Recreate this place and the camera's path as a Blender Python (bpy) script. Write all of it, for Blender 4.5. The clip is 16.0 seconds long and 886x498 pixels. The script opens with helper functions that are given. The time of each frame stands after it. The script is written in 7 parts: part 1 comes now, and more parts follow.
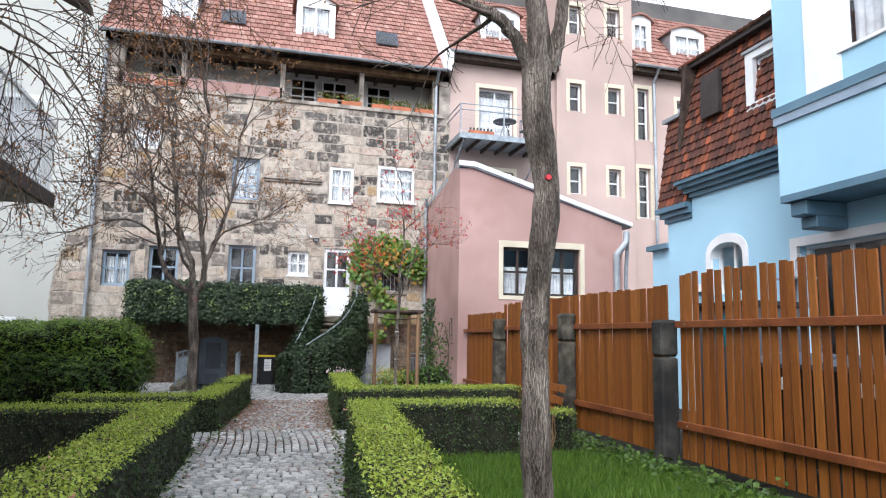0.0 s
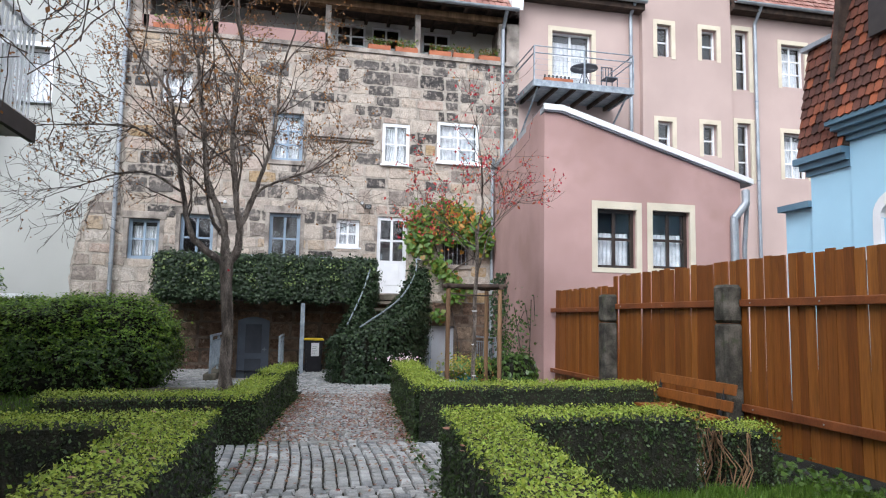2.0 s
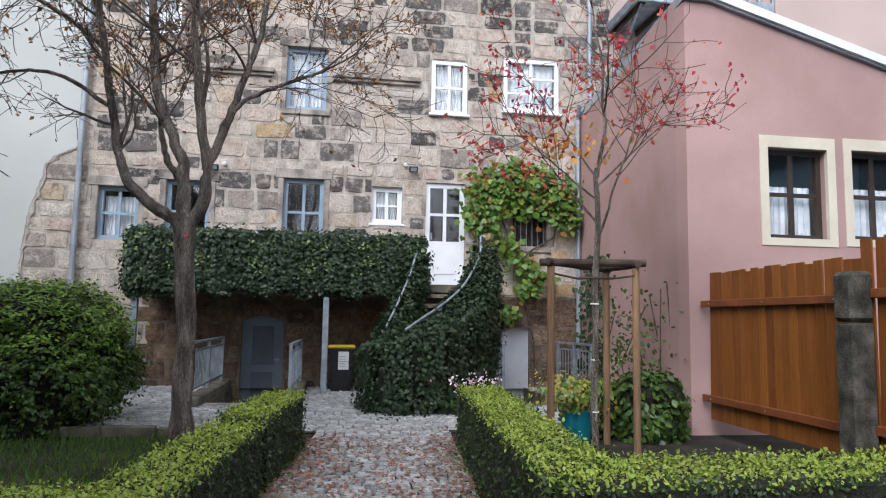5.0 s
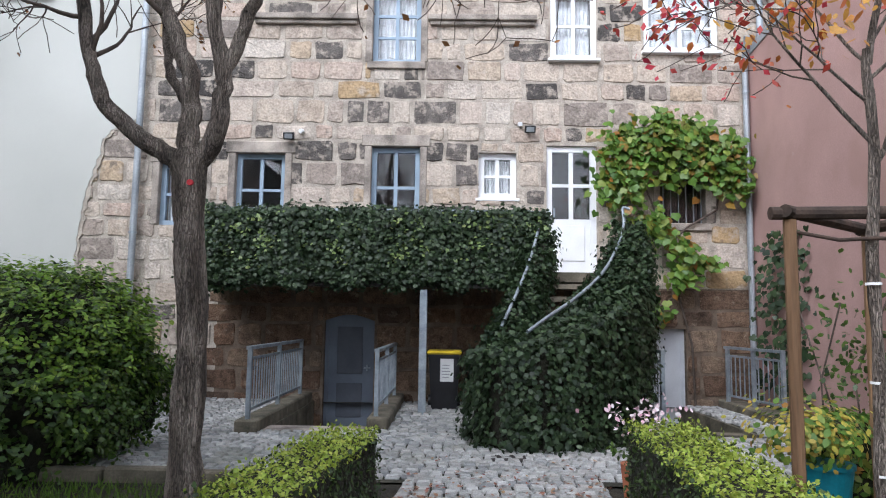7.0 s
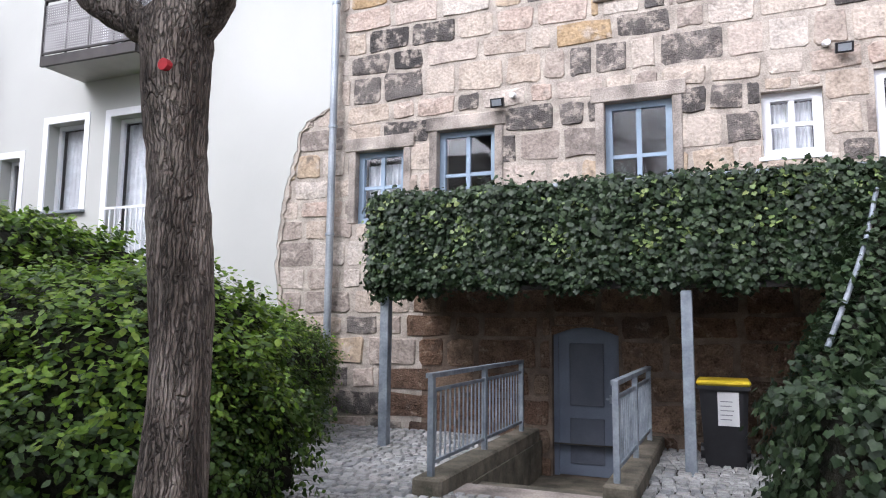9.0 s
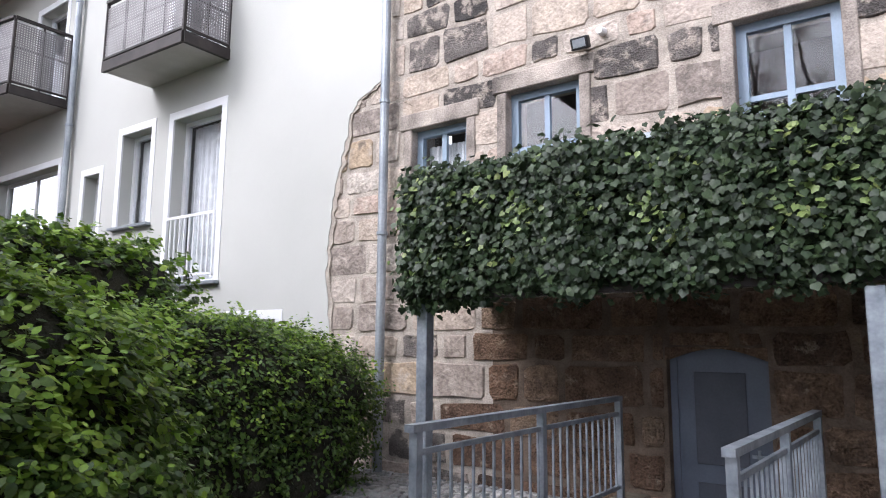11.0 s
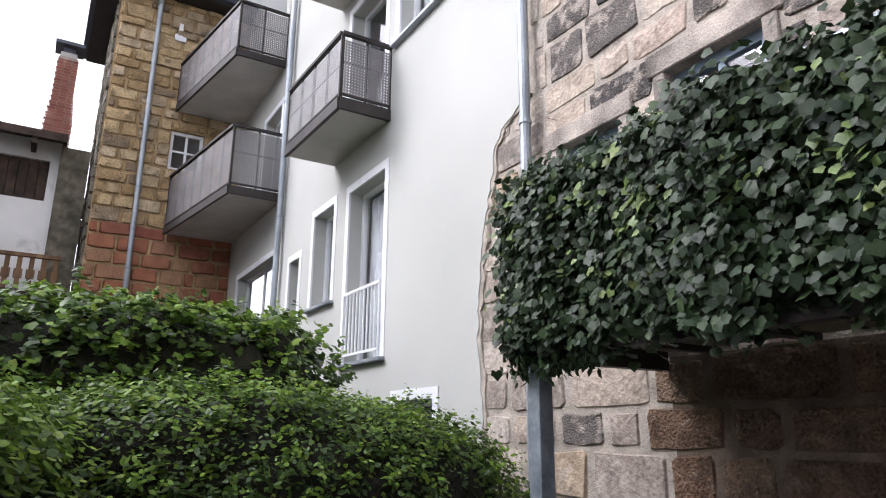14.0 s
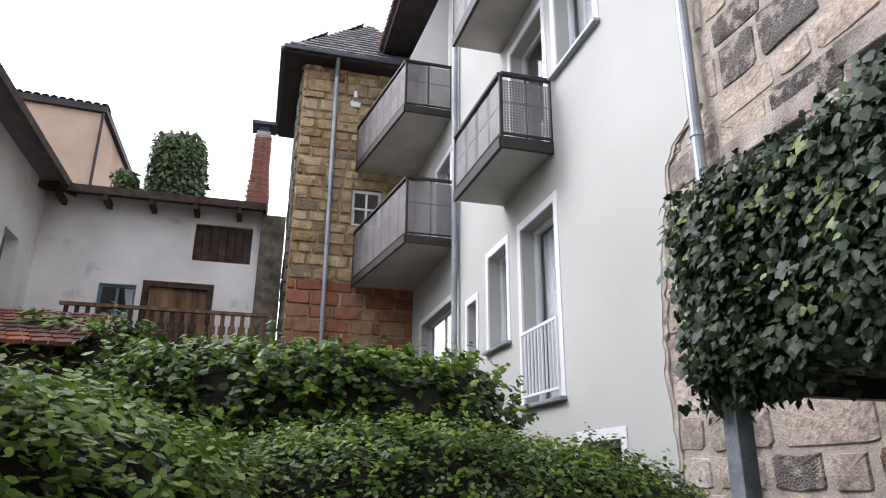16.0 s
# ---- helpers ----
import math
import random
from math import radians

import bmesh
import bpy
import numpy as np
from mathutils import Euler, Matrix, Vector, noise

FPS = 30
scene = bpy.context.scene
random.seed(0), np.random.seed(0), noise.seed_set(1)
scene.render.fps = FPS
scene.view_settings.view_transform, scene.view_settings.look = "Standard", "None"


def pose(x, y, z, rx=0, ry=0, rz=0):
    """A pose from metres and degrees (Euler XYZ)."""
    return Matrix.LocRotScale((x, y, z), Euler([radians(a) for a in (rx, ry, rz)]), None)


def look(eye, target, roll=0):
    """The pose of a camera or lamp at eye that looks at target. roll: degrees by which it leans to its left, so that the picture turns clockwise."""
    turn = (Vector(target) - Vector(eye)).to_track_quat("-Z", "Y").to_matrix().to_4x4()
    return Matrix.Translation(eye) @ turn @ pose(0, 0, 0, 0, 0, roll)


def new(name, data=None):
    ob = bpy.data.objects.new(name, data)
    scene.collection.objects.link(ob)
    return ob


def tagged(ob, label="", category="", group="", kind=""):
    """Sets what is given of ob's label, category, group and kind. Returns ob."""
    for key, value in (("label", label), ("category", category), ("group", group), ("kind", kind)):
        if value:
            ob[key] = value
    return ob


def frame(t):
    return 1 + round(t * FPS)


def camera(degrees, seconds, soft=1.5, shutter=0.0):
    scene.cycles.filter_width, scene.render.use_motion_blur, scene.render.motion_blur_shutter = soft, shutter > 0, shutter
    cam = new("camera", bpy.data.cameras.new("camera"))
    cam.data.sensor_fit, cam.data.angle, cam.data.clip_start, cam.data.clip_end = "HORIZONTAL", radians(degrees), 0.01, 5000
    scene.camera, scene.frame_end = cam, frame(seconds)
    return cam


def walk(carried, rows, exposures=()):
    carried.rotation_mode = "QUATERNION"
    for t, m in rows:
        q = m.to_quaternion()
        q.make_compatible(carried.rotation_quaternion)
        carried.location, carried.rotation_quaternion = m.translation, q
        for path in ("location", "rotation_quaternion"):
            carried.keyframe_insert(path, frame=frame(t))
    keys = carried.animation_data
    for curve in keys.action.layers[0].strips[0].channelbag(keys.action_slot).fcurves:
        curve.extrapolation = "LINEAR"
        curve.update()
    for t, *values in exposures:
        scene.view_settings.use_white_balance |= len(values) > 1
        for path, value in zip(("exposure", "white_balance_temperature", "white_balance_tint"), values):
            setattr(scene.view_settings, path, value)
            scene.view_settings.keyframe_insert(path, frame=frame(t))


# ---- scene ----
cam = camera(66.2, 16.0, 1.1)
METRES, EYE, TILT, LEAN, TURN = 18.5, 1.5, 0.0, 0.0, -15.2
ROWS = [
    (0.0, 0.0, 0.0, 0.0, -0.13, 7.39, -0.98),
    (0.5, -0.0101, 0.0347, -0.0008, 0.88, 6.7, -1.1),
    (1.0, -0.0248, 0.0735, -0.0004, 2.12, 6.21, -1.16),
    (1.5, -0.0343, 0.1165, -0.0014, 2.57, 6.01, -1.1),
    (2.0, -0.0469, 0.1591, -0.002, 3.21, 5.8, -1.1),
    (2.5, -0.0555, 0.2045, -0.0027, 3.84, 5.76, -1.12),
    (3.0, -0.0647, 0.2482, -0.004, 4.45, 5.78, -1.03),
    (3.5, -0.0715, 0.2931, -0.0039, 5.18, 5.79, -1.04),
    (6.0, -0.1132, 0.493, -0.006, 10.77, 5.91, -0.92),
    (6.5, -0.1215, 0.5302, -0.0066, 14.22, 5.9, -0.86),
    (7.0, -0.1298, 0.5689, -0.0084, 15.82, 5.91, -0.84),
    (7.5, -0.1411, 0.6044, -0.009, 20.37, 5.88, -0.82),
    (8.0, -0.1526, 0.6389, -0.0084, 24.96, 5.83, -0.8),
    (8.5, -0.1636, 0.6723, -0.0069, 32.25, 6.18, -0.72),
    (9.0, -0.1723, 0.7092, -0.0066, 37.36, 6.6, -0.6),
    (11.5, -0.2172, 0.8645, -0.0057, 54.52, 9.47, -0.37),
    (12.0, -0.2243, 0.8889, -0.0067, 58.58, 11.13, -0.31),
    (12.5, -0.2328, 0.9088, -0.0086, 63.24, 12.19, -0.33),
    (13.0, -0.2403, 0.9234, -0.0086, 67.01, 13.11, -0.38),
    (13.5, -0.2481, 0.9354, -0.0083, 70.35, 14.35, -0.38),
    (14.0, -0.2571, 0.9434, -0.0077, 74.31, 15.23, -0.41),
    (14.5, -0.2655, 0.9476, -0.0061, 77.89, 16.22, -0.46),
    (15.0, -0.2672, 0.9509, -0.0062, 81.64, 17.34, -0.42),
    (15.5, -0.2667, 0.9516, -0.0071, 85.65, 18.02, -0.41),
    (16.0, -0.2649, 0.9503, -0.0083, 90.03, 18.58, -0.47),
]
walk(cam, [(t, pose(0, 0, EYE, TILT, LEAN, TURN) @ pose(METRES * x, METRES * y, METRES * z, 90 + pitch, roll, yaw)) for t, x, y, z, yaw, pitch, roll in ROWS], [(0.0, 1.37, 6000, 11), (3.0, 1.08, 5880, 11), (6.0, 1.15, 5850, 12), (7.0, 1.27, 5850, 12), (9.0, 1.65, 5950, 17), (12.5, 1.72, 6050, 18), (16.0, 1.45, 6100, 17)])

# ---- world, sun ----
world = bpy.data.worlds.new("overcast")
scene.world = world
world.use_nodes = True
wn = world.node_tree.nodes
wl = world.node_tree.links
sky = wn.new("ShaderNodeTexSky")
sky.sky_type = "NISHITA"
sky.sun_disc = False
sky.sun_elevation = radians(42)
sky.sun_rotation = radians(212)
sky.dust_density = 4.0
pale = wn.new("ShaderNodeHueSaturation")
pale.inputs["Saturation"].default_value = 0.15
pale.inputs["Value"].default_value = 2.6
veil = wn.new("ShaderNodeGamma")
veil.inputs["Gamma"].default_value = 0.5
wl.new(sky.outputs[0], veil.inputs["Color"])
wl.new(veil.outputs[0], pale.inputs["Color"])
wl.new(pale.outputs[0], wn["Background"].inputs["Color"])
wn["Background"].inputs["Strength"].default_value = 0.15
sun = new("sun", bpy.data.lights.new("sun", "SUN"))
sun.data.energy, sun.data.angle, sun.data.color = 0.8, radians(25), (1.0, 0.98, 0.95)
sun.matrix_world = look((-15, -14, 26), (0, 12, 0))


# ---- materials ----
def mat(name, cols, rand="", scale=3.0, fine=40.0, amount=0.35, rough=0.8, bump=0.3, depth=0.01, metal=0.0, stain=None, spec=0.4, transl=0.0, smear=None, stretch=1.0, crack=None):
    """cols: colours spread over a ramp. rand: 'obj', 'isl' or '' (noise alone) choose the place on the ramp."""
    m = bpy.data.materials.new(name)
    m.use_nodes = True
    n, l = m.node_tree.nodes, m.node_tree.links
    b = n["Principled BSDF"]
    b.inputs["Roughness"].default_value, b.inputs["Metallic"].default_value = rough, metal
    b.inputs["Specular IOR Level"].default_value = spec
    geo = n.new("ShaderNodeNewGeometry")
    big, small = n.new("ShaderNodeTexNoise"), n.new("ShaderNodeTexNoise")
    for t, s in ((big, scale), (small, fine)):
        t.inputs["Scale"].default_value, t.inputs["Detail"].default_value = s, 5.0
        if stretch == 1.0:
            l.new(geo.outputs["Position"], t.inputs["Vector"])
        else:
            sc = n.new("ShaderNodeVectorMath")
            sc.operation = "MULTIPLY"
            sc.inputs[1].default_value = (1, 1, stretch)
            l.new(geo.outputs["Position"], sc.inputs[0])
            l.new(sc.outputs[0], t.inputs["Vector"])
    ramp = n.new("ShaderNodeValToRGB")
    ramp.color_ramp.interpolation = "LINEAR"
    e = ramp.color_ramp.elements
    while len(e) < len(cols):
        e.new(0.5)
    for i, c in enumerate(cols):
        e[i].position = i / max(1, len(cols) - 1)
        e[i].color = (*c, 1)
    fac = big.outputs["Fac"]
    if rand == "obj":
        fac = n.new("ShaderNodeObjectInfo").outputs["Random"]
    elif rand == "isl":
        fac = geo.outputs["Random Per Island"]
    else:
        mr = n.new("ShaderNodeMapRange")
        mr.inputs[1].default_value, mr.inputs[2].default_value = 0.3, 0.7
        l.new(fac, mr.inputs[0])
        fac = mr.outputs[0]
    l.new(fac, ramp.inputs["Fac"])
    # grain and blotches multiply the colour
    add = n.new("ShaderNodeMath")
    add.operation = "ADD"
    l.new(big.outputs["Fac"], add.inputs[0])
    l.new(small.outputs["Fac"], add.inputs[1])
    mr2 = n.new("ShaderNodeMapRange")
    mr2.inputs[1].default_value, mr2.inputs[2].default_value = 0.65, 1.35
    mr2.inputs[3].default_value, mr2.inputs[4].default_value = 1 - amount, 1 + amount * 0.6
    l.new(add.outputs[0], mr2.inputs[0])
    mix = n.new("ShaderNodeMix")
    mix.data_type, mix.blend_type = "RGBA", "MULTIPLY"
    mix.inputs["Factor"].default_value = 1.0
    l.new(ramp.outputs["Color"], mix.inputs[6])
    l.new(mr2.outputs[0], mix.inputs[7])
    col = mix.outputs[2]
    if stain:
        sn = n.new("ShaderNodeTexNoise")
        sn.inputs["Scale"].default_value, sn.inputs["Detail"].default_value = stain[1], 8.0
        l.new(geo.outputs["Position"], sn.inputs["Vector"])
        sr = n.new("ShaderNodeMapRange")
        sr.inputs[1].default_value, sr.inputs[2].default_value, sr.inputs[4].default_value = stain[2], stain[2] + 0.12, stain[3]
        l.new(sn.outputs["Fac"], sr.inputs[0])
        sm = n.new("ShaderNodeMix")
        sm.data_type = "RGBA"
        l.new(sr.outputs[0], sm.inputs["Factor"])
        l.new(col, sm.inputs[6])
        sm.inputs[7].default_value = (*stain[0], 1)
        col = sm.outputs[2]
    if smear:
        vn = n.new("ShaderNodeTexNoise")
        vn.inputs["Scale"].default_value, vn.inputs["Detail"].default_value, vn.inputs["Roughness"].default_value = smear[1], 9.0, 0.7
        l.new(geo.outputs["Position"], vn.inputs["Vector"])
        vr = n.new("ShaderNodeMapRange")
        vr.inputs[1].default_value, vr.inputs[2].default_value, vr.inputs[4].default_value = smear[2], smear[2] + 0.1, smear[3]
        l.new(vn.outputs["Fac"], vr.inputs[0])
        vm = n.new("ShaderNodeMix")
        vm.data_type = "RGBA"
        l.new(vr.outputs[0], vm.inputs["Factor"])
        l.new(col, vm.inputs[6])
        vm.inputs[7].default_value = (*smear[0], 1)
        col = vm.outputs[2]
    height = add.outputs[0]
    if crack:       # furrows between long plates
        warp = n.new("ShaderNodeMix")
        warp.data_type, warp.blend_type = "RGBA", "ADD"
        warp.inputs["Factor"].default_value = crack[3]
        wsc = n.new("ShaderNodeVectorMath")
        wsc.operation = "MULTIPLY"
        wsc.inputs[1].default_value = (1, 1, crack[1])
        l.new(geo.outputs["Position"], wsc.inputs[0])
        l.new(wsc.outputs[0], warp.inputs[6])
        wn2 = n.new("ShaderNodeTexNoise")
        wn2.inputs["Scale"].default_value, wn2.inputs["Detail"].default_value = 14.0, 4.0
        l.new(geo.outputs["Position"], wn2.inputs["Vector"])
        l.new(wn2.outputs["Color"], warp.inputs[7])
        vo = n.new("ShaderNodeTexVoronoi")
        vo.feature = "DISTANCE_TO_EDGE"
        vo.inputs["Scale"].default_value = crack[0]
        l.new(warp.outputs[2], vo.inputs["Vector"])
        cr = n.new("ShaderNodeMapRange")
        cr.inputs[1].default_value, cr.inputs[2].default_value, cr.inputs[3].default_value = 0.0, 0.16, crack[2]
        l.new(vo.outputs["Distance"], cr.inputs[0])
        cm = n.new("ShaderNodeMix")
        cm.data_type, cm.blend_type = "RGBA", "MULTIPLY"
        cm.inputs["Factor"].default_value = 1.0
        l.new(col, cm.inputs[6])
        l.new(cr.outputs[0], cm.inputs[7])
        col = cm.outputs[2]
        ha = n.new("ShaderNodeMath")
        ha.operation = "MULTIPLY_ADD"
        ha.inputs[1].default_value = 1.6
        l.new(cr.outputs[0], ha.inputs[0])
        l.new(add.outputs[0], ha.inputs[2])
        height = ha.outputs[0]
    l.new(col, b.inputs["Base Color"])
    if bump:
        bp = n.new("ShaderNodeBump")
        bp.inputs["Strength"].default_value, bp.inputs["Distance"].default_value = bump, depth
        l.new(height, bp.inputs["Height"])
        l.new(bp.outputs[0], b.inputs["Normal"])
    if transl:
        tr = n.new("ShaderNodeBsdfTranslucent")
        l.new(col, tr.inputs["Color"])
        ms = n.new("ShaderNodeMixShader")
        ms.inputs[0].default_value = transl
        l.new(b.outputs[0], ms.inputs[1])
        l.new(tr.outputs[0], ms.inputs[2])
        l.new(ms.outputs[0], n["Material Output"].inputs[0])
    return m


STONES = [(0.24, 0.208, 0.185), (0.36, 0.305, 0.265), (0.45, 0.38, 0.325), (0.52, 0.43, 0.345), (0.58, 0.505, 0.43), (0.55, 0.465, 0.385), (0.6, 0.54, 0.475), (0.5, 0.39, 0.325), (0.57, 0.49, 0.415), (0.44, 0.31, 0.17)]
STONES = [(r * 0.89, g * 0.885, b * 0.88) for r, g, b in STONES]
M = {}
M["stone_p"] = mat("sandstone block", STONES, "obj", 5, 28, 0.5, 0.95, 0.6, 0.03, stain=((0.1, 0.088, 0.08), 5.0, 0.6, 0.75), smear=((0.48, 0.415, 0.355), 4.0, 0.52, 0.7), spec=0.2)
M["stone_j"] = mat("sandstone ashlar", STONES, "isl", 5, 45, 0.55, 0.95, 0.9, 0.05, stain=((0.1, 0.088, 0.08), 5.0, 0.6, 0.75), smear=((0.48, 0.415, 0.355), 4.0, 0.52, 0.7), spec=0.2)
# brown stone, its colours lowered further for the shade under the gallery
M["stone_low"] = mat("brown base sandstone darkened for shade", [(0.1, 0.073, 0.058), (0.2, 0.125, 0.083), (0.26, 0.175, 0.122), (0.16, 0.1, 0.07), (0.31, 0.23, 0.165), (0.2, 0.117, 0.075)], "obj", 8, 50, 0.7, 0.95, 1.0, 0.06, stain=((0.05, 0.04, 0.035), 4.0, 0.58, 0.7), smear=((0.44, 0.35, 0.27), 6.0, 0.57, 0.65), spec=0.2)
M["stone_dark"] = mat("black crusted sandstone", [(0.07, 0.065, 0.063), (0.13, 0.118, 0.11), (0.2, 0.178, 0.163), (0.15, 0.135, 0.125)], "obj", 6, 60, 0.6, 0.95, 1.0, 0.04, smear=((0.54, 0.465, 0.395), 5.0, 0.5, 0.75), spec=0.2)
M["surround"] = mat("grey sandstone surround", [(0.2, 0.175, 0.155), (0.36, 0.315, 0.275), (0.44, 0.385, 0.335)], "", 2.5, 60, 0.5, 0.95, 0.5, 0.02, spec=0.2)
M["mortar"] = mat("lime mortar", [(0.38, 0.335, 0.285), (0.48, 0.425, 0.365)], "", 5, 70, 0.4, 0.95, 0.6, 0.02, spec=0.2)
# base mortar: brown, with the gallery's shade mixed into the colour
M["mortar_low"] = mat("brown mortar darkened for shade", [(0.13, 0.098, 0.075), (0.19, 0.145, 0.11)], "", 5, 70, 0.4, 0.95, 0.6, 0.02, spec=0.2)
M["ochre"] = mat("ochre sandstone", [(0.38, 0.255, 0.125), (0.6, 0.43, 0.23), (0.66, 0.5, 0.29), (0.52, 0.36, 0.185), (0.68, 0.54, 0.36), (0.27, 0.2, 0.13)], "obj", 4, 30, 0.5, 0.95, 1.0, 0.08, stain=((0.1, 0.075, 0.05), 3.0, 0.58, 0.7), spec=0.2)
M["ochre_red"] = mat("red sandstone", [(0.36, 0.13, 0.075), (0.42, 0.19, 0.11), (0.3, 0.11, 0.075), (0.45, 0.28, 0.16)], "obj", 4, 50, 0.4, 0.95, 0.9, 0.04, spec=0.2)
M["ochre_m"] = mat("ochre mortar", [(0.34, 0.23, 0.12), (0.42, 0.3, 0.17)], "", 4, 60, 0.4, 0.95, 0.6, 0.02, spec=0.2)
M["white"] = mat("white render", [(0.46, 0.465, 0.435), (0.51, 0.515, 0.485)], "", 0.35, 90, 0.07, 0.95, 0.25, 0.004, spec=0.2)
M["oldwhite"] = mat("old limewash", [(0.68, 0.665, 0.635), (0.8, 0.785, 0.755)], "", 0.6, 40, 0.2, 0.95, 0.4, 0.008, stain=((0.3, 0.28, 0.26), 1.5, 0.62, 0.6), spec=0.2)
M["pink"] = mat("pink render", [(0.39, 0.245, 0.222), (0.48, 0.312, 0.287)], "", 0.5, 60, 0.2, 0.95, 0.35, 0.006, stain=((0.36, 0.225, 0.195), 0.9, 0.56, 0.5), smear=((0.6, 0.52, 0.49), 2.5, 0.68, 0.5), spec=0.2)
M["pink_l"] = mat("pale pink render", [(0.44, 0.335, 0.3), (0.52, 0.4, 0.36)], "", 0.35, 60, 0.12, 0.95, 0.25, 0.004, stain=((0.4, 0.31, 0.28), 0.6, 0.6, 0.4), spec=0.2)
M["cream"] = mat("cream window surround", [(0.6, 0.53, 0.41), (0.65, 0.58, 0.46)], "", 2, 60, 0.12, 0.9, 0.2, 0.004)
M["blue"] = mat("pale blue render", [(0.36, 0.58, 0.73), (0.39, 0.62, 0.77)], "", 0.5, 80, 0.06, 0.95, 0.2, 0.004, spec=0.2)
M["bluegrey"] = mat("grey blue cornice paint", [(0.09, 0.17, 0.24), (0.12, 0.21, 0.28)], "", 1, 60, 0.15, 0.6, 0.1, 0.003)
M["greyblue"] = mat("grey blue window paint", [(0.25, 0.33, 0.42), (0.28, 0.36, 0.45)], "", 3, 60, 0.12, 0.5, 0.1, 0.002)
M["whitep"] = mat("white gloss paint", [(0.76, 0.77, 0.79), (0.8, 0.81, 0.82)], "", 3, 60, 0.05, 0.4, 0.05, 0.002)
M["darkp"] = mat("dark brown window paint", [(0.03, 0.022, 0.018), (0.05, 0.035, 0.028)], "", 3, 60, 0.2, 0.45, 0.05, 0.002)
M["steel"] = mat("galvanised steel", [(0.25, 0.29, 0.33), (0.38, 0.42, 0.46)], "", 6, 40, 0.25, 0.5, 0.1, 0.003, metal=0.6)
M["zinc"] = mat("zinc sheet", [(0.28, 0.31, 0.34), (0.4, 0.43, 0.46)], "", 2, 30, 0.2, 0.5, 0.1, 0.003, metal=0.5)
M["anth"] = mat("dark grey steel door", [(0.06, 0.07, 0.09), (0.08, 0.09, 0.115)], "", 3, 50, 0.15, 0.5, 0.05, 0.002)
M["black"] = mat("black plastic", [(0.012, 0.012, 0.014), (0.02, 0.02, 0.023)], "", 5, 60, 0.2, 0.45, 0.1, 0.003)
M["yellow"] = mat("yellow plastic lid", [(0.7, 0.5, 0.02), (0.75, 0.55, 0.03)], "", 5, 60, 0.1, 0.45, 0.1, 0.002)
M["paper"] = mat("white paper", [(0.75, 0.75, 0.74), (0.8, 0.8, 0.79)], "", 5, 60, 0.05, 0.8, 0, 0)
M["text"] = mat("grey print", [(0.2, 0.2, 0.22), (0.25, 0.25, 0.27)], "", 5, 60, 0.05, 0.8, 0, 0)
M["tile"] = mat("red clay roof tile", [(0.19, 0.09, 0.07), (0.29, 0.14, 0.112), (0.34, 0.18, 0.145), (0.25, 0.12, 0.095), (0.39, 0.235, 0.195)], "isl", 2, 50, 0.35, 0.85, 0.4, 0.01)
M["tile_dark"] = mat("weathered clay roof tile", [(0.05, 0.022, 0.017), (0.11, 0.04, 0.027), (0.17, 0.055, 0.032), (0.07, 0.03, 0.022), (0.36, 0.10, 0.04)], "isl", 2, 50, 0.4, 0.8, 0.4, 0.01)
M["slate"] = mat("grey slate", [(0.10, 0.10, 0.105), (0.16, 0.155, 0.155), (0.2, 0.19, 0.185)], "isl", 2, 50, 0.3, 0.6, 0.3, 0.01)
M["wood"] = mat("orange stained larch board", [(0.15, 0.045, 0.007), (0.23, 0.075, 0.011), (0.18, 0.057, 0.008), (0.275, 0.098, 0.016)], "obj", 12, 60, 0.35, 0.55, 0.3, 0.006, stretch=0.08)
M["wood_rail"] = mat("red brown stained rail", [(0.15, 0.043, 0.013), (0.22, 0.068, 0.02)], "", 3, 45, 0.3, 0.5, 0.3, 0.005)
M["wood_old"] = mat("weathered pole wood", [(0.13, 0.07, 0.035), (0.25, 0.15, 0.08)], "", 5, 50, 0.4, 0.85, 0.5, 0.01, stretch=0.08)
M["wood_dark"] = mat("dark old timber", [(0.03, 0.02, 0.015), (0.075, 0.048, 0.035)], "", 5, 50, 0.4, 0.85, 0.5, 0.01)
M["concrete"] = mat("dark weathered concrete post", [(0.012, 0.012, 0.013), (0.022, 0.021, 0.02), (0.06, 0.057, 0.05)], "", 3, 50, 0.4, 0.9, 0.5, 0.01)
M["kerb"] = mat("mossy sandstone kerb", [(0.09, 0.085, 0.06), (0.2, 0.17, 0.13)], "", 4, 50, 0.4, 0.95, 0.6, 0.015)
M["slab"] = mat("balcony concrete", [(0.45, 0.43, 0.40), (0.52, 0.5, 0.47)], "", 1.5, 50, 0.15, 0.9, 0.2, 0.005)
M["mesh"] = mat("perforated grey metal sheet", [(0.2, 0.19, 0.195), (0.25, 0.24, 0.245)], "", 3, 120, 0.2, 0.6, 0.1, 0.003, metal=0.2)
M["brownp"] = mat("dark brown balcony frame", [(0.022, 0.018, 0.017), (0.04, 0.032, 0.03)], "", 3, 60, 0.2, 0.6, 0.1, 0.003)
M["brick"] = mat("red chimney brick", [(0.2, 0.07, 0.05), (0.3, 0.12, 0.09), (0.35, 0.17, 0.13)], "isl", 3, 50, 0.4, 0.95, 0.4, 0.01)
M["cobble"] = mat("grey granite sett", [(0.23, 0.24, 0.245), (0.36, 0.36, 0.35), (0.48, 0.48, 0.47), (0.29, 0.29, 0.28), (0.42, 0.405, 0.385)], "isl", 3, 80, 0.4, 0.6, 0.5, 0.008, stain=((0.16, 0.165, 0.125), 1.4, 0.56, 0.5))
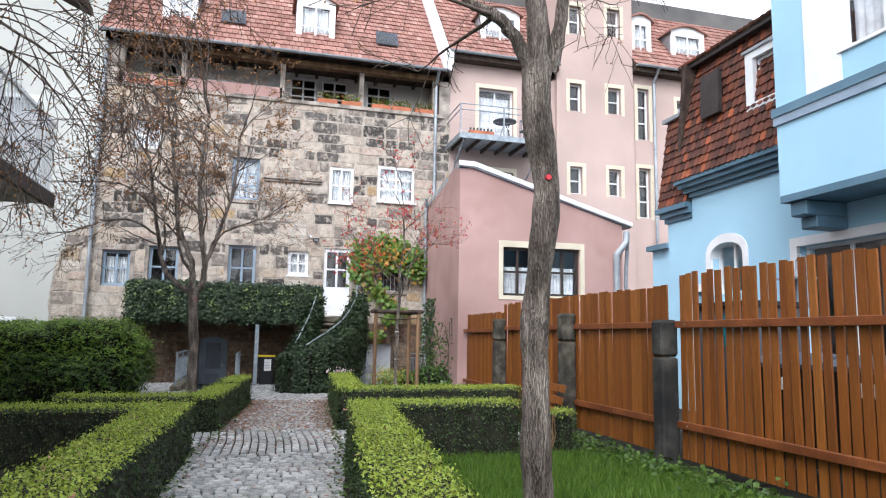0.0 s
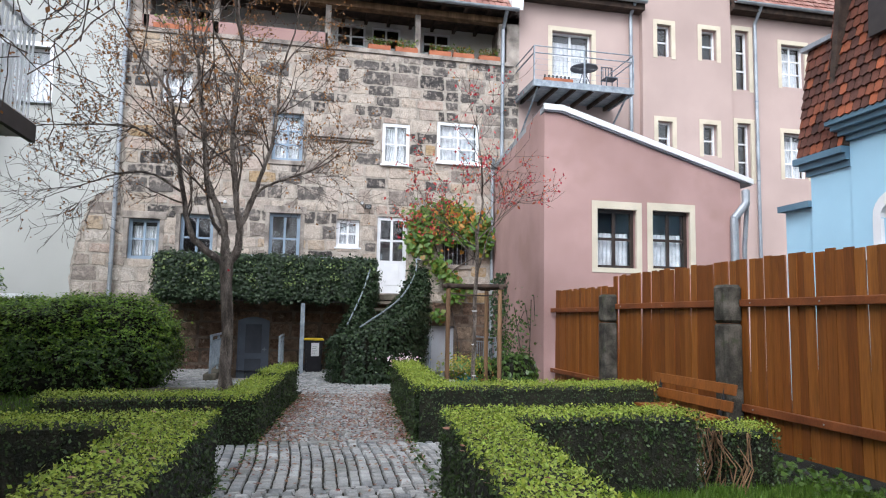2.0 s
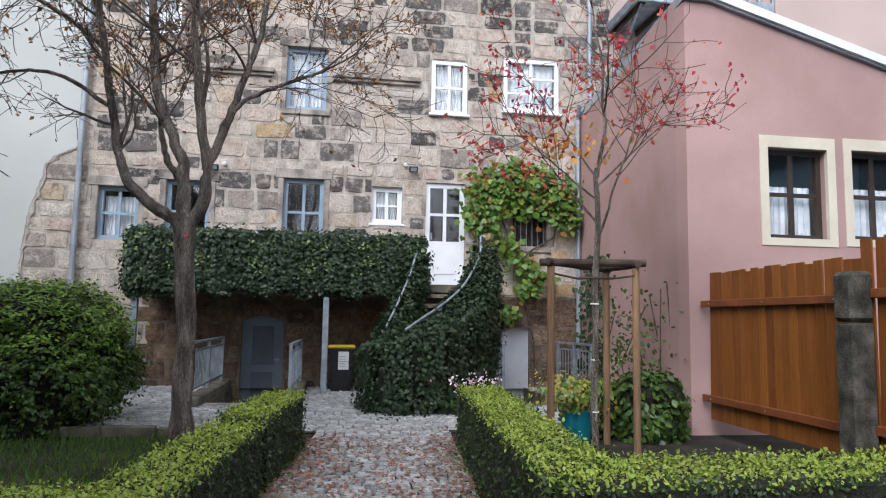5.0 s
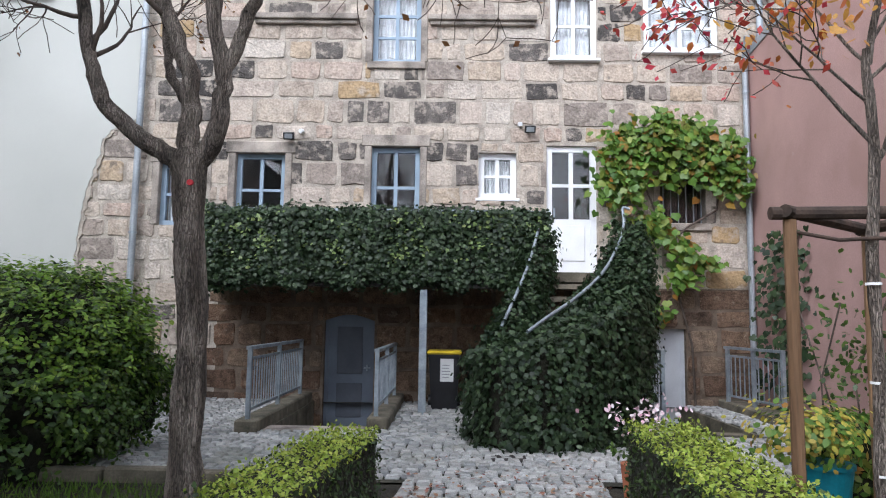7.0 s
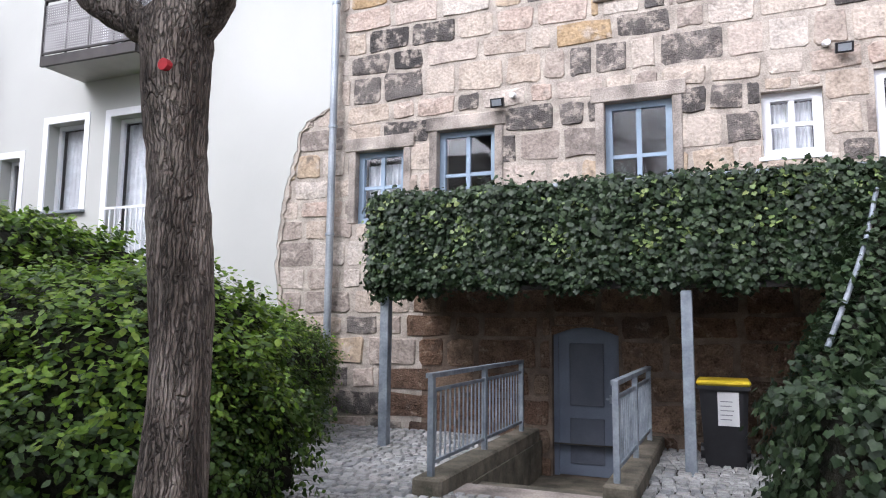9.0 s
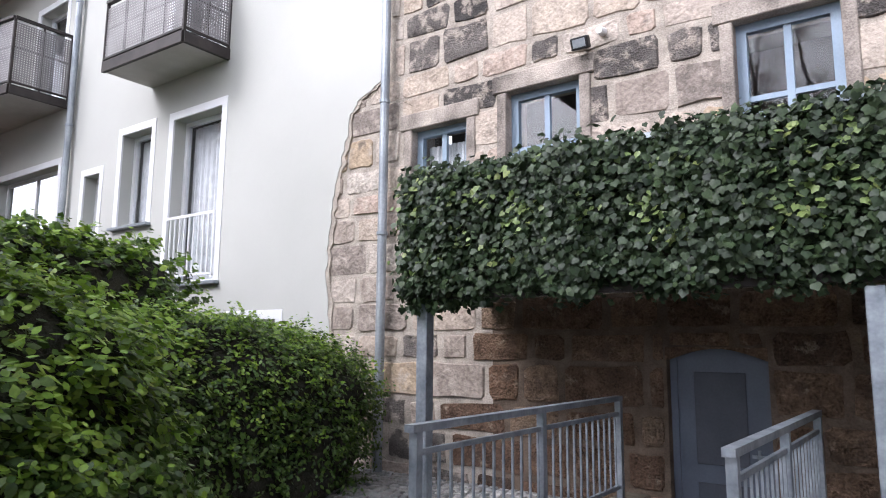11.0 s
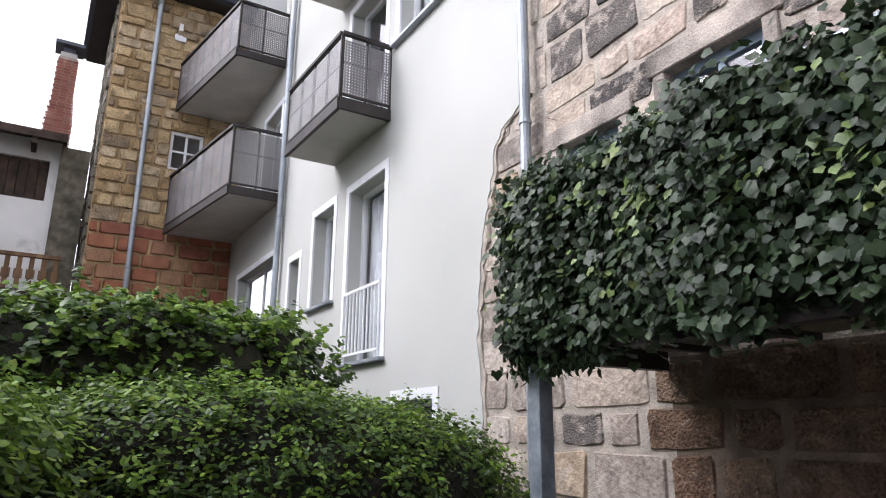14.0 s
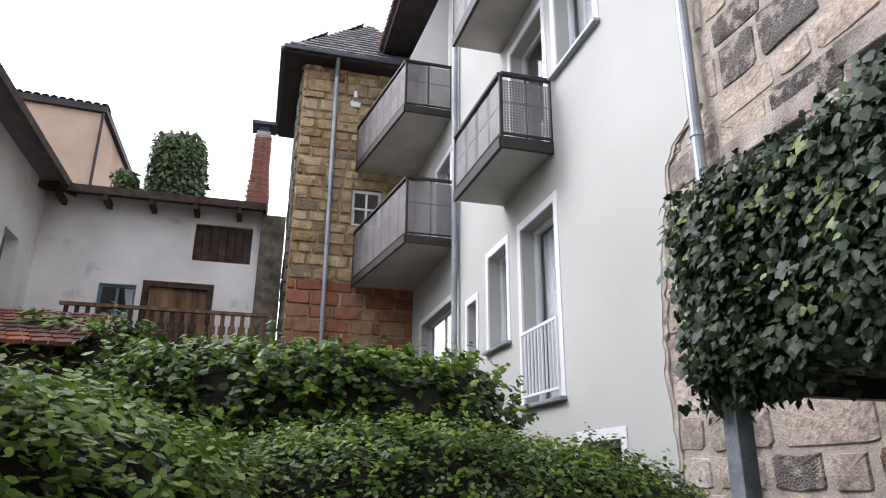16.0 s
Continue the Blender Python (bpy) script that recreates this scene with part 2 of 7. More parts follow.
M["cobble_p"] = mat("granite sett", [(0.23, 0.24, 0.245), (0.36, 0.36, 0.35), (0.48, 0.48, 0.47), (0.29, 0.29, 0.28), (0.42, 0.405, 0.385)], "obj", 3, 80, 0.4, 0.6, 0.5, 0.008, stain=((0.16, 0.165, 0.125), 1.4, 0.56, 0.5))
M["soil"] = mat("dark garden soil", [(0.016, 0.014, 0.01), (0.04, 0.034, 0.022)], "", 2, 50, 0.5, 0.95, 0.8, 0.03)
M["joint"] = mat("mossy sand joint", [(0.022, 0.022, 0.015), (0.055, 0.05, 0.036)], "", 3, 60, 0.4, 0.95, 0.6, 0.01)
M["bark"] = mat("furrowed grey brown bark", [(0.19, 0.15, 0.12), (0.3, 0.245, 0.205), (0.42, 0.355, 0.3)], "", 9, 110, 0.7, 0.95, 1.0, 0.035, stretch=0.25, crack=(75.0, 0.05, 0.5, 0.03))
M["barkthin"] = mat("thin branch bark", [(0.06, 0.044, 0.035), (0.12, 0.092, 0.075)], "", 9, 60, 0.4, 0.9, 0.4, 0.005)
M["ivy"] = mat("dark ivy leaf", [(0.012, 0.025, 0.012), (0.027, 0.049, 0.021), (0.02, 0.038, 0.016), (0.045, 0.074, 0.031), (0.025, 0.046, 0.019), (0.062, 0.096, 0.04), (0.032, 0.058, 0.024)], "isl", 4, 60, 0.5, 0.46, 0.25, 0.004, spec=0.3, transl=0.12)
M["ivy_young"] = mat("young ivy leaf", [(0.11, 0.17, 0.05), (0.18, 0.25, 0.08), (0.14, 0.21, 0.06), (0.24, 0.29, 0.09)], "isl", 4, 60, 0.4, 0.42, 0.2, 0.004, spec=0.35, transl=0.15)
M["shrub_young"] = mat("young privet leaf", [(0.12, 0.23, 0.025), (0.2, 0.33, 0.04), (0.16, 0.28, 0.03), (0.28, 0.38, 0.06)], "isl", 2.5, 60, 0.4, 0.42, 0.2, 0.004, spec=0.32, transl=0.3)
M["postgrey"] = mat("grey mossy sandstone post", [(0.03, 0.029, 0.024), (0.07, 0.064, 0.052), (0.12, 0.108, 0.09)], "", 5, 50, 0.5, 0.95, 0.6, 0.02, stain=((0.05, 0.06, 0.025), 6.0, 0.58, 0.6), spec=0.2)
M["shrub"] = mat("privet leaf", [(0.03, 0.062, 0.014), (0.06, 0.12, 0.022), (0.095, 0.165, 0.028), (0.038, 0.08, 0.018), (0.12, 0.2, 0.035), (0.07, 0.13, 0.026)], "isl", 2.5, 60, 0.5, 0.38, 0.2, 0.004, spec=0.4, transl=0.28)
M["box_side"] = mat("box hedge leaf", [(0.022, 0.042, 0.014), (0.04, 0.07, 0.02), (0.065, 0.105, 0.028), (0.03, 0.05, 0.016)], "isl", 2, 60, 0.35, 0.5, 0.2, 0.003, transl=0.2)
M["box_top"] = mat("lime box leaf", [(0.2, 0.27, 0.035), (0.33, 0.42, 0.055), (0.25, 0.36, 0.045), (0.42, 0.47, 0.08), (0.3, 0.36, 0.05)], "isl", 2, 60, 0.3, 0.5, 0.2, 0.003, transl=0.3)
# near-black filler: the shade between leaves put into its colour
M["core"] = mat("dark core for leaf shade", [(0.012, 0.014, 0.008), (0.028, 0.026, 0.016)], "", 6, 60, 0.4, 0.95, 0.8, 0.03)
M["grass"] = mat("grass blade", [(0.055, 0.11, 0.014), (0.1, 0.19, 0.022), (0.075, 0.145, 0.018), (0.15, 0.23, 0.035)], "isl", 2, 60, 0.25, 0.5, 0, 0, transl=0.25)
M["lawn"] = mat("lawn turf", [(0.035, 0.065, 0.015), (0.06, 0.11, 0.022)], "", 2, 60, 0.4, 0.95, 0.6, 0.02)
M["vine"] = mat("vine leaf", [(0.06, 0.13, 0.022), (0.1, 0.2, 0.03), (0.14, 0.26, 0.04), (0.08, 0.16, 0.026), (0.24, 0.3, 0.05), (0.11, 0.2, 0.03), (0.34, 0.15, 0.03)], "isl", 3, 60, 0.25, 0.45, 0.2, 0.004, transl=0.3)
M["redleaf"] = mat("red rowan leaf", [(0.4, 0.02, 0.04), (0.55, 0.05, 0.07), (0.5, 0.1, 0.05), (0.48, 0.03, 0.08), (0.55, 0.25, 0.07)], "isl", 3, 60, 0.2, 0.5, 0, 0, transl=0.3)
M["brownleaf"] = mat("dry brown leaf", [(0.12, 0.055, 0.022), (0.26, 0.11, 0.033), (0.34, 0.16, 0.05), (0.2, 0.1, 0.045), (0.4, 0.17, 0.035)], "isl", 3, 60, 0.25, 0.7, 0, 0, transl=0.2)
M["autumn"] = mat("orange vine leaf", [(0.5, 0.2, 0.03), (0.55, 0.32, 0.05), (0.45, 0.09, 0.03), (0.5, 0.38, 0.06)], "isl", 3, 60, 0.25, 0.45, 0.2, 0.004, transl=0.3)
M["yellowleaf"] = mat("yellow shrub leaf", [(0.4, 0.36, 0.05), (0.5, 0.4, 0.06), (0.34, 0.36, 0.06), (0.5, 0.3, 0.05)], "isl", 3, 60, 0.25, 0.5, 0, 0, transl=0.25)
M["fallen"] = mat("fallen leaf", [(0.16, 0.06, 0.04), (0.24, 0.11, 0.07), (0.3, 0.18, 0.11), (0.2, 0.05, 0.045), (0.34, 0.24, 0.13)], "isl", 3, 60, 0.3, 0.7, 0, 0)
M["shrub_far"] = mat("conifer leaf", [(0.03, 0.06, 0.016), (0.06, 0.105, 0.026), (0.1, 0.15, 0.04)], "isl", 2, 40, 0.3, 0.6, 0, 0, transl=0.1)
M["curtain"] = mat("white net curtain", [(0.6, 0.6, 0.62), (0.72, 0.72, 0.73)], "", 8, 60, 0.15, 0.9, 0.1, 0.01)
# the dimness of rooms behind windows, given as a dark grey colour
M["dark"] = mat("dark grey for room shade", [(0.10, 0.10, 0.10), (0.14, 0.135, 0.13)], "", 1, 30, 0.2, 0.95, 0, 0)
M["palegrey"] = mat("pale grey door paint", [(0.5, 0.52, 0.56), (0.56, 0.58, 0.62)], "", 2, 50, 0.1, 0.5, 0.05, 0.002)
M["doorblue"] = mat("blue grey door paint", [(0.1, 0.12, 0.16), (0.13, 0.155, 0.2)], "", 2, 50, 0.15, 0.5, 0.05, 0.002)
M["orangewall"] = mat("patched orange plaster", [(0.5, 0.36, 0.27), (0.58, 0.44, 0.34)], "", 0.3, 20, 0.2, 0.95, 0.3, 0.01, stain=((0.33, 0.2, 0.14), 0.35, 0.56, 0.6), spec=0.2)
M["teal"] = mat("teal glazed pot", [(0.01, 0.13, 0.17), (0.015, 0.17, 0.22)], "", 3, 50, 0.2, 0.3, 0.05, 0.003)
M["terra"] = mat("terracotta", [(0.38, 0.12, 0.06), (0.45, 0.16, 0.08)], "", 3, 50, 0.2, 0.8, 0.1, 0.003)
M["redp"] = mat("red paint dot", [(0.5, 0.03, 0.04), (0.55, 0.04, 0.05)], "", 3, 50, 0.2, 0.6, 0, 0)
M["petal"] = mat("pale pink petal", [(0.7, 0.4, 0.5), (0.8, 0.65, 0.7), (0.75, 0.7, 0.72)], "isl", 3, 50, 0.1, 0.6, 0, 0, transl=0.2)
M["orange"] = mat("orange flower", [(0.6, 0.12, 0.02), (0.65, 0.3, 0.04), (0.5, 0.08, 0.02)], "isl", 3, 50, 0.1, 0.6, 0, 0, transl=0.2)
M["cloth"] = mat("white awning cloth", [(0.7, 0.7, 0.7), (0.76, 0.76, 0.76)], "", 1, 50, 0.06, 0.9, 0.1, 0.003, transl=0.3)
glass = bpy.data.materials.new("window glass")
glass.use_nodes = True
gb = glass.node_tree.nodes["Principled BSDF"]
gb.inputs["Base Color"].default_value = (0.9, 0.93, 0.95, 1)
gb.inputs["Transmission Weight"].default_value, gb.inputs["Roughness"].default_value, gb.inputs["IOR"].default_value = 1.0, 0.02, 1.5
M["glass"] = glass


# ---- helpers of this scene ----
def box(bm, x0, x1, y0, y1, z0, z1, bevel=0.0):
    r = bmesh.ops.create_cube(bm, size=1, matrix=Matrix.Translation(((x0 + x1) / 2, (y0 + y1) / 2, (z0 + z1) / 2)) @ Matrix.Diagonal((abs(x1 - x0), abs(y1 - y0), abs(z1 - z0), 1)))
    if bevel:
        es = list({e for v in r["verts"] for e in v.link_edges})
        bmesh.ops.bevel(bm, geom=es, offset=bevel, segments=1, affect="EDGES")


def rod(bm, a, b, r0, r1=None, n=8):
    a, b = Vector(a), Vector(b)
    d = b - a
    m = Matrix.Translation((a + b) / 2) @ d.to_track_quat("Z", "Y").to_matrix().to_4x4()
    bmesh.ops.create_cone(bm, cap_ends=True, segments=n, radius1=r0, radius2=r0 if r1 is None else r1, depth=d.length, matrix=m)


def pipe(bm, pts, r, n=8):
    for a, b in zip(pts, pts[1:]):
        rod(bm, a, b, r, r, n)
    for p in pts[1:-1]:
        bmesh.ops.create_icosphere(bm, subdivisions=1, radius=r * 1.04, matrix=Matrix.Translation(p))


def prism(bm, poly, axis, a, b):
    """A polygon of (u, w) pairs drawn out along an axis from a to b."""
    put = {"x": lambda u, w, c: (c, u, w), "y": lambda u, w, c: (u, c, w), "z": lambda u, w, c: (u, w, c)}[axis]
    lo = [bm.verts.new(put(u, w, a)) for u, w in poly]
    hi = [bm.verts.new(put(u, w, b)) for u, w in poly]
    bm.faces.new(lo), bm.faces.new(hi)
    for i in range(len(poly)):
        j = (i + 1) % len(poly)
        bm.faces.new((lo[i], lo[j], hi[j], hi[i]))
    bmesh.ops.recalc_face_normals(bm, faces=bm.faces[:])


def part(name, bm, material, parent=None, label="", kind="", smooth=False):
    me = bpy.data.meshes.new(name)
    bm.to_mesh(me)
    bm.free()
    me.materials.append(M[material])
    if smooth:
        me.polygons.foreach_set("use_smooth", [True] * len(me.polygons))
    ob = new(name, me)
    ob.parent = parent
    return tagged(ob, label, kind=kind)


def boxes(name, rows, material, parent=None, label="", kind="", bevel=0.0):
    bm = bmesh.new()
    for r in rows:
        box(bm, *r, bevel=bevel)
    return part(name, bm, material, parent, label, kind)


def thing(name, label, category="", group="", kind="", at=(0, 0, 0)):
    ob = new(name)
    ob.location = at
    ob.empty_display_size = 0.1
    return tagged(ob, label, category, group, kind)


def raw(name, verts, faces, material, parent=None, label="", kind="", smooth=False):
    me = bpy.data.meshes.new(name)
    me.from_pydata([tuple(v) for v in verts], [], faces)
    me.materials.append(M[material])
    if smooth:
        me.polygons.foreach_set("use_smooth", [True] * len(me.polygons))
    ob = new(name, me)
    ob.parent = parent
    return tagged(ob, label, kind=kind)


def wall(name, ax, c0, c1, u0, u1, z0, z1, holes, material, label="", parent=None, kind="structure"):
    """A wall with thickness c0..c1 across ax ('x' or 'y'), from u0 to u1 along, with rectangular openings (u0, u1, z0, z1)."""
    us = sorted({u0, u1, *[min(max(h[i], u0), u1) for h in holes for i in (0, 1)]})
    zs = sorted({z0, z1, *[min(max(h[i], z0), z1) for h in holes for i in (2, 3)]})
    solid = lambda i, j: 0 <= i < len(us) - 1 and 0 <= j < len(zs) - 1 and not any(h[0] < (us[i] + us[i + 1]) / 2 < h[1] and h[2] < (zs[j] + zs[j + 1]) / 2 < h[3] for h in holes)
    P = (lambda u, c, z: (u, c, z)) if ax == "y" else (lambda u, c, z: (c, u, z))
    bm = bmesh.new()
    q = lambda *p: bm.faces.new([bm.verts.new(P(*v)) for v in p])
    for i in range(len(us) - 1):
        for j in range(len(zs) - 1):
            if not solid(i, j):
                continue
            a, b, c, d = us[i], us[i + 1], zs[j], zs[j + 1]
            q((a, c0, c), (b, c0, c), (b, c0, d), (a, c0, d))
            q((a, c1, c), (a, c1, d), (b, c1, d), (b, c1, c))
            if not solid(i - 1, j):
                q((a, c0, c), (a, c0, d), (a, c1, d), (a, c1, c))
            if not solid(i + 1, j):
                q((b, c0, c), (b, c1, c), (b, c1, d), (b, c0, d))
            if not solid(i, j - 1):
                q((a, c0, c), (a, c1, c), (b, c1, c), (b, c0, c))
            if not solid(i, j + 1):
                q((a, c0, d), (b, c0, d), (b, c1, d), (a, c1, d))
    bmesh.ops.remove_doubles(bm, verts=bm.verts[:], dist=1e-5)
    bmesh.ops.recalc_face_normals(bm, faces=bm.faces[:])
    return part(name, bm, material, parent, label, kind)


WN = [0]


def window(ax, c, u0, u1, z0, z1, out, material="whitep", nx=2, nz=2, frame_w=0.06, bar=0.028, sill="", door=0.0, label="", curtain=None, muntin=True, sash=True):
    """A window in the opening: frame, bars, one pane for each light, sill. c: plane of the frame's face; out: -1 or 1, the way it faces along ax."""
    WN[0] += 1
    nm = ("door_%d" if door else "window_%d") % WN[0]
    T = thing(nm, label or "window with small panes", "door" if door else "window", kind="structure")
    i = -out

    def B(rows, name, m, lab="", bevel=0.0, under=None):
        rr = [(a, b, c + i * d0, c + i * d1, e, f) if ax == "y" else (c + i * d0, c + i * d1, a, b, e, f) for a, b, d0, d1, e, f in rows]
        return boxes(name, [(min(r[0], r[1]), max(r[0], r[1]), min(r[2], r[3]), max(r[2], r[3]), r[4], r[5]) for r in rr], m, under or T, lab, bevel=bevel)

    w = frame_w
    B([(u0, u0 + w, 0, 0.07, z0, z1), (u1 - w, u1, 0, 0.07, z0, z1), (u0 + w, u1 - w, 0, 0.07, z0, z0 + w), (u0 + w, u1 - w, 0, 0.07, z1 - w, z1)], "window_frame" if not door else "door_frame", material)
    zz0 = z0 + w
    if door:
        leaf = B([(u0 + w, u1 - w, 0.012, 0.06, z0 + w, z0 + door)], "door_leaf", material)
        B([(u0 + w + 0.1, u1 - w - 0.1, 0.0, 0.013, z0 + w + 0.12, z0 + door - 0.1)], "door_panel", material, bevel=0.005, under=leaf)
        B([(u0 + w + 0.02, u0 + w + 0.05, -0.03, 0.012, z0 + 0.95, z0 + 1.1)], "door_handle", "steel", "metal door handle", under=leaf)
        zz0 = z0 + door
    iu0, iu1, iz1 = u0 + w, u1 - w, z1 - w
    du, dz = (iu1 - iu0) / nx, (iz1 - zz0) / nz
    for k in range(1, nx):
        B([(iu0 + k * du - bar, iu0 + k * du + bar, 0.012, 0.06, zz0, iz1)], "mullion", material)
    for k in range(1, nz):
        for s in range(nx):
            B([(iu0 + s * du + (bar if s else 0), iu0 + (s + 1) * du - (bar if s < nx - 1 else 0), 0.016, 0.056, zz0 + k * dz - bar * 0.8, zz0 + k * dz + bar * 0.8)], "glazing_bar", material)
    for s in range(nx):
        for k in range(nz):
            p = B([(iu0 + s * du, iu0 + (s + 1) * du, 0.032, 0.038, zz0 + k * dz, zz0 + (k + 1) * dz)], "pane", "glass")
            p.visible_shadow = False
    if sill:
        B([(u0 - 0.05, u1 + 0.05, -0.12, 0.05, z0 - 0.05, z0)], "window_sill", sill, bevel=0.008)
    if curtain:
        P = []
        m = 40
        k0, k1 = curtain
        for k in range(m + 1):
            uu = iu0 + (iu1 - iu0) * k / m
            dd = c + i * (0.14 + 0.02 * math.sin(k * 1.3))
            za, zb = zz0 + (iz1 - zz0) * k0, zz0 + (iz1 - zz0) * k1
            P += [(uu, dd, za), (uu, dd, zb)] if ax == "y" else [(dd, uu, za), (dd, uu, zb)]
        cu = raw("curtain", P, [(2 * k, 2 * k + 2, 2 * k + 3, 2 * k + 1) for k in range(m)], "curtain", T, "white net curtain")
    return T


def stones(name, u0, u1, z0, z1, holes, place, hrange, wrange, rng, edge=None, gap=0.018, proud=0.03):
    """Blocks of coursed masonry as (verts, faces) one by one. place(u, z, out) gives the world place."""
    out = []
    z = z0
    while z < z1 - 0.05:
        h = rng.uniform(*hrange)
        if z1 - z - h < hrange[0] * 0.6:
            h = z1 - z
        u = u0 - rng.uniform(0, wrange[0])
        while u < u1:
            w = rng.uniform(*wrange)
            pieces = []
            a, b = max(u, u0), min(u + w, u1)
            if edge:
                a = max(a, edge(z + h / 2) + rng.uniform(-0.06, 0.06))
            if b - a > 0.06:
                pieces = [(a, b, z, z + h)]
                for hu0, hu1, hz0, hz1 in holes:
                    nxt = []
                    for p in pieces:
                        if p[1] <= hu0 or p[0] >= hu1 or p[3] <= hz0 or p[2] >= hz1:
                            nxt.append(p)
                            continue
                        if p[0] < hu0:
                            nxt.append((p[0], hu0, p[2], p[3]))
                        if p[1] > hu1:
                            nxt.append((hu1, p[1], p[2], p[3]))
                        m0, m1 = max(p[0], hu0), min(p[1], hu1)
                        if p[2] < hz0:
                            nxt.append((m0, m1, p[2], hz0))
                        if p[3] > hz1:
                            nxt.append((m0, m1, hz1, p[3]))
                    pieces = nxt
            out += [p for p in pieces if p[1] - p[0] > 0.05 and p[3] - p[2] > 0.04]
            u += w
        z += h
    made = []
    for a, b, c, d in out:
        g = gap / 2
        w, h = b - a - gap, d - c - gap
        if w < 0.03 or h < 0.03:
            continue
        o = proud * rng.uniform(0.3, 1.2)
        q = min(0.16 * min(w, h), 0.035) * rng.uniform(0.5, 1.3)
        k1, k2 = min(0.02, h * 0.08), min(0.02, w * 0.08)
        mu, mz = (a + b) / 2, (c + d) / 2
        A = [(-w / 2 + q, -h / 2), (0, -h / 2), (w / 2 - q, -h / 2), (w / 2, -h / 2 + q), (w / 2, h / 2 - q), (w / 2 - q, h / 2), (0, h / 2), (-w / 2 + q, h / 2), (-w / 2, h / 2 - q), (-w / 2, -h / 2 + q)]
        A = [(u + rng.uniform(-k2, k2), v + rng.uniform(-k1, k1)) for u, v in A]
        n = len(A)
        e = 1 - min(0.03, 0.25 * min(w, h)) / (0.5 * math.hypot(w, h) + 0.02) * 1.6
        V = [place(mu + u, mz + v, -0.04) for u, v in A] + [place(mu + u * e, mz + v * e, o + rng.uniform(-0.008, 0.006)) for u, v in A]
        V.append(place(mu + rng.uniform(-0.06, 0.06) * w, mz + rng.uniform(-0.1, 0.1) * h, o + rng.uniform(-0.006, 0.014)))
        Fc = []
        for k in range(n):
            n2 = (k + 1) % n
            Fc += [(k, n2, n + n2, n + k), (n + k, n + n2, 2 * n)]
        made.append(((a, b, c, d), V, Fc))
    return made


def join_raw(items):
    V, Fc = [], []
    for _, v, f in items:
        k = len(V)
        V += v
        Fc += [tuple(i + k for i in q) for q in f]
    return V, Fc


# leaf outlines (x across, y along), with a lengthwise fold
IVY = [(0, 0), (0.22, -0.16), (0.46, -0.08), (0.5, 0.14), (0.6, 0.36), (0.38, 0.54), (0, 1.0), (-0.38, 0.54), (-0.6, 0.36), (-0.5, 0.14), (-0.46, -0.08), (-0.22, -0.16)]
OVAL = [(0, 0), (0.28, 0.3), (0.25, 0.65), (0, 1.0), (-0.25, 0.65), (-0.28, 0.3)]
DIAM = [(0, 0), (0.32, 0.45), (0, 1.0), (-0.32, 0.45)]
BLADE = [(0.09, 0), (0, 1.0), (-0.09, 0)]


def leaves(name, pos, nor, up, size, shape, material, parent=None, label="", kind="stuff", fold=0.18, seed=1):
    """Many small leaves: place, facing and pointing way of each (arrays N x 3), size (N)."""
    pos, nor, up, size = np.asarray(pos, float), np.asarray(nor, float), np.asarray(up, float), np.asarray(size, float)
    nor = nor / (np.linalg.norm(nor, axis=1, keepdims=True) + 1e-9)
    up = up - nor * (up * nor).sum(1, keepdims=True)
    up = up / (np.linalg.norm(up, axis=1, keepdims=True) + 1e-9)
    side = np.cross(up, nor)
    k = len(shape)
    S = np.array(shape)
    bend = np.array([fold * abs(u) + 0.15 * w * w for u, w in shape])
    V = pos[:, None, :] + size[:, None, None] * (S[None, :, 0, None] * side[:, None, :] + S[None, :, 1, None] * up[:, None, :] - bend[None, :, None] * nor[:, None, :])
    N = len(pos)
    me = bpy.data.meshes.new(name)
    me.vertices.add(N * k)
    me.vertices.foreach_set("co", V.reshape(-1))
    if shape[0][0] == 0:        # two halves meeting at the midrib
        h = k // 2
        order, sizes = [*range(h + 1), *range(h, k), 0], [h + 1, k - h + 1]
    else:
        order, sizes = list(range(k)), [k]
    m = len(order)
    me.loops.add(N * m)
    me.loops.foreach_set("vertex_index", (np.arange(N)[:, None] * k + np.array(order)[None, :]).reshape(-1))
    starts = np.cumsum([0] + sizes[:-1])
    me.polygons.add(N * len(sizes))
    me.polygons.foreach_set("loop_start", (np.arange(N)[:, None] * m + starts[None, :]).reshape(-1))
    me.polygons.foreach_set("loop_total", np.tile(sizes, N))
    me.update(calc_edges=True)
    me.materials.append(M[material])
    ob = new(name, me)
    ob.parent = parent
    return tagged(ob, label, kind=kind)

# ---- the ground ----
rng = random.Random(7)
nrg = np.random.default_rng(7)
XL = lambda y: np.interp(y, (-3, 6.93, 9.4, 11.1, 13.66, 15.47, 18), (-1.12, -0.79, -0.7, -0.46, -0.23, -0.02, 0.2))
XR = lambda y: np.interp(y, (-3, 6.85, 9.1, 11.05, 15.5, 18), (0.07, 0.92, 1.22, 1.31, 1.64, 1.87))
WELL1 = (-1.78, -0.52, 19.3, 22.0)
WELL2 = (3.2, 4.2, 19.3, 22.0)


def sheet(name, rects, holes, z, material, label):
    xs = sorted({v for r in rects + holes for v in r[:2]})
    ys = sorted({v for r in rects + holes for v in r[2:]})
    bm = bmesh.new()
    for i in range(len(xs) - 1):
        for j in range(len(ys) - 1):
            cx, cy = (xs[i] + xs[i + 1]) / 2, (ys[j] + ys[j + 1]) / 2
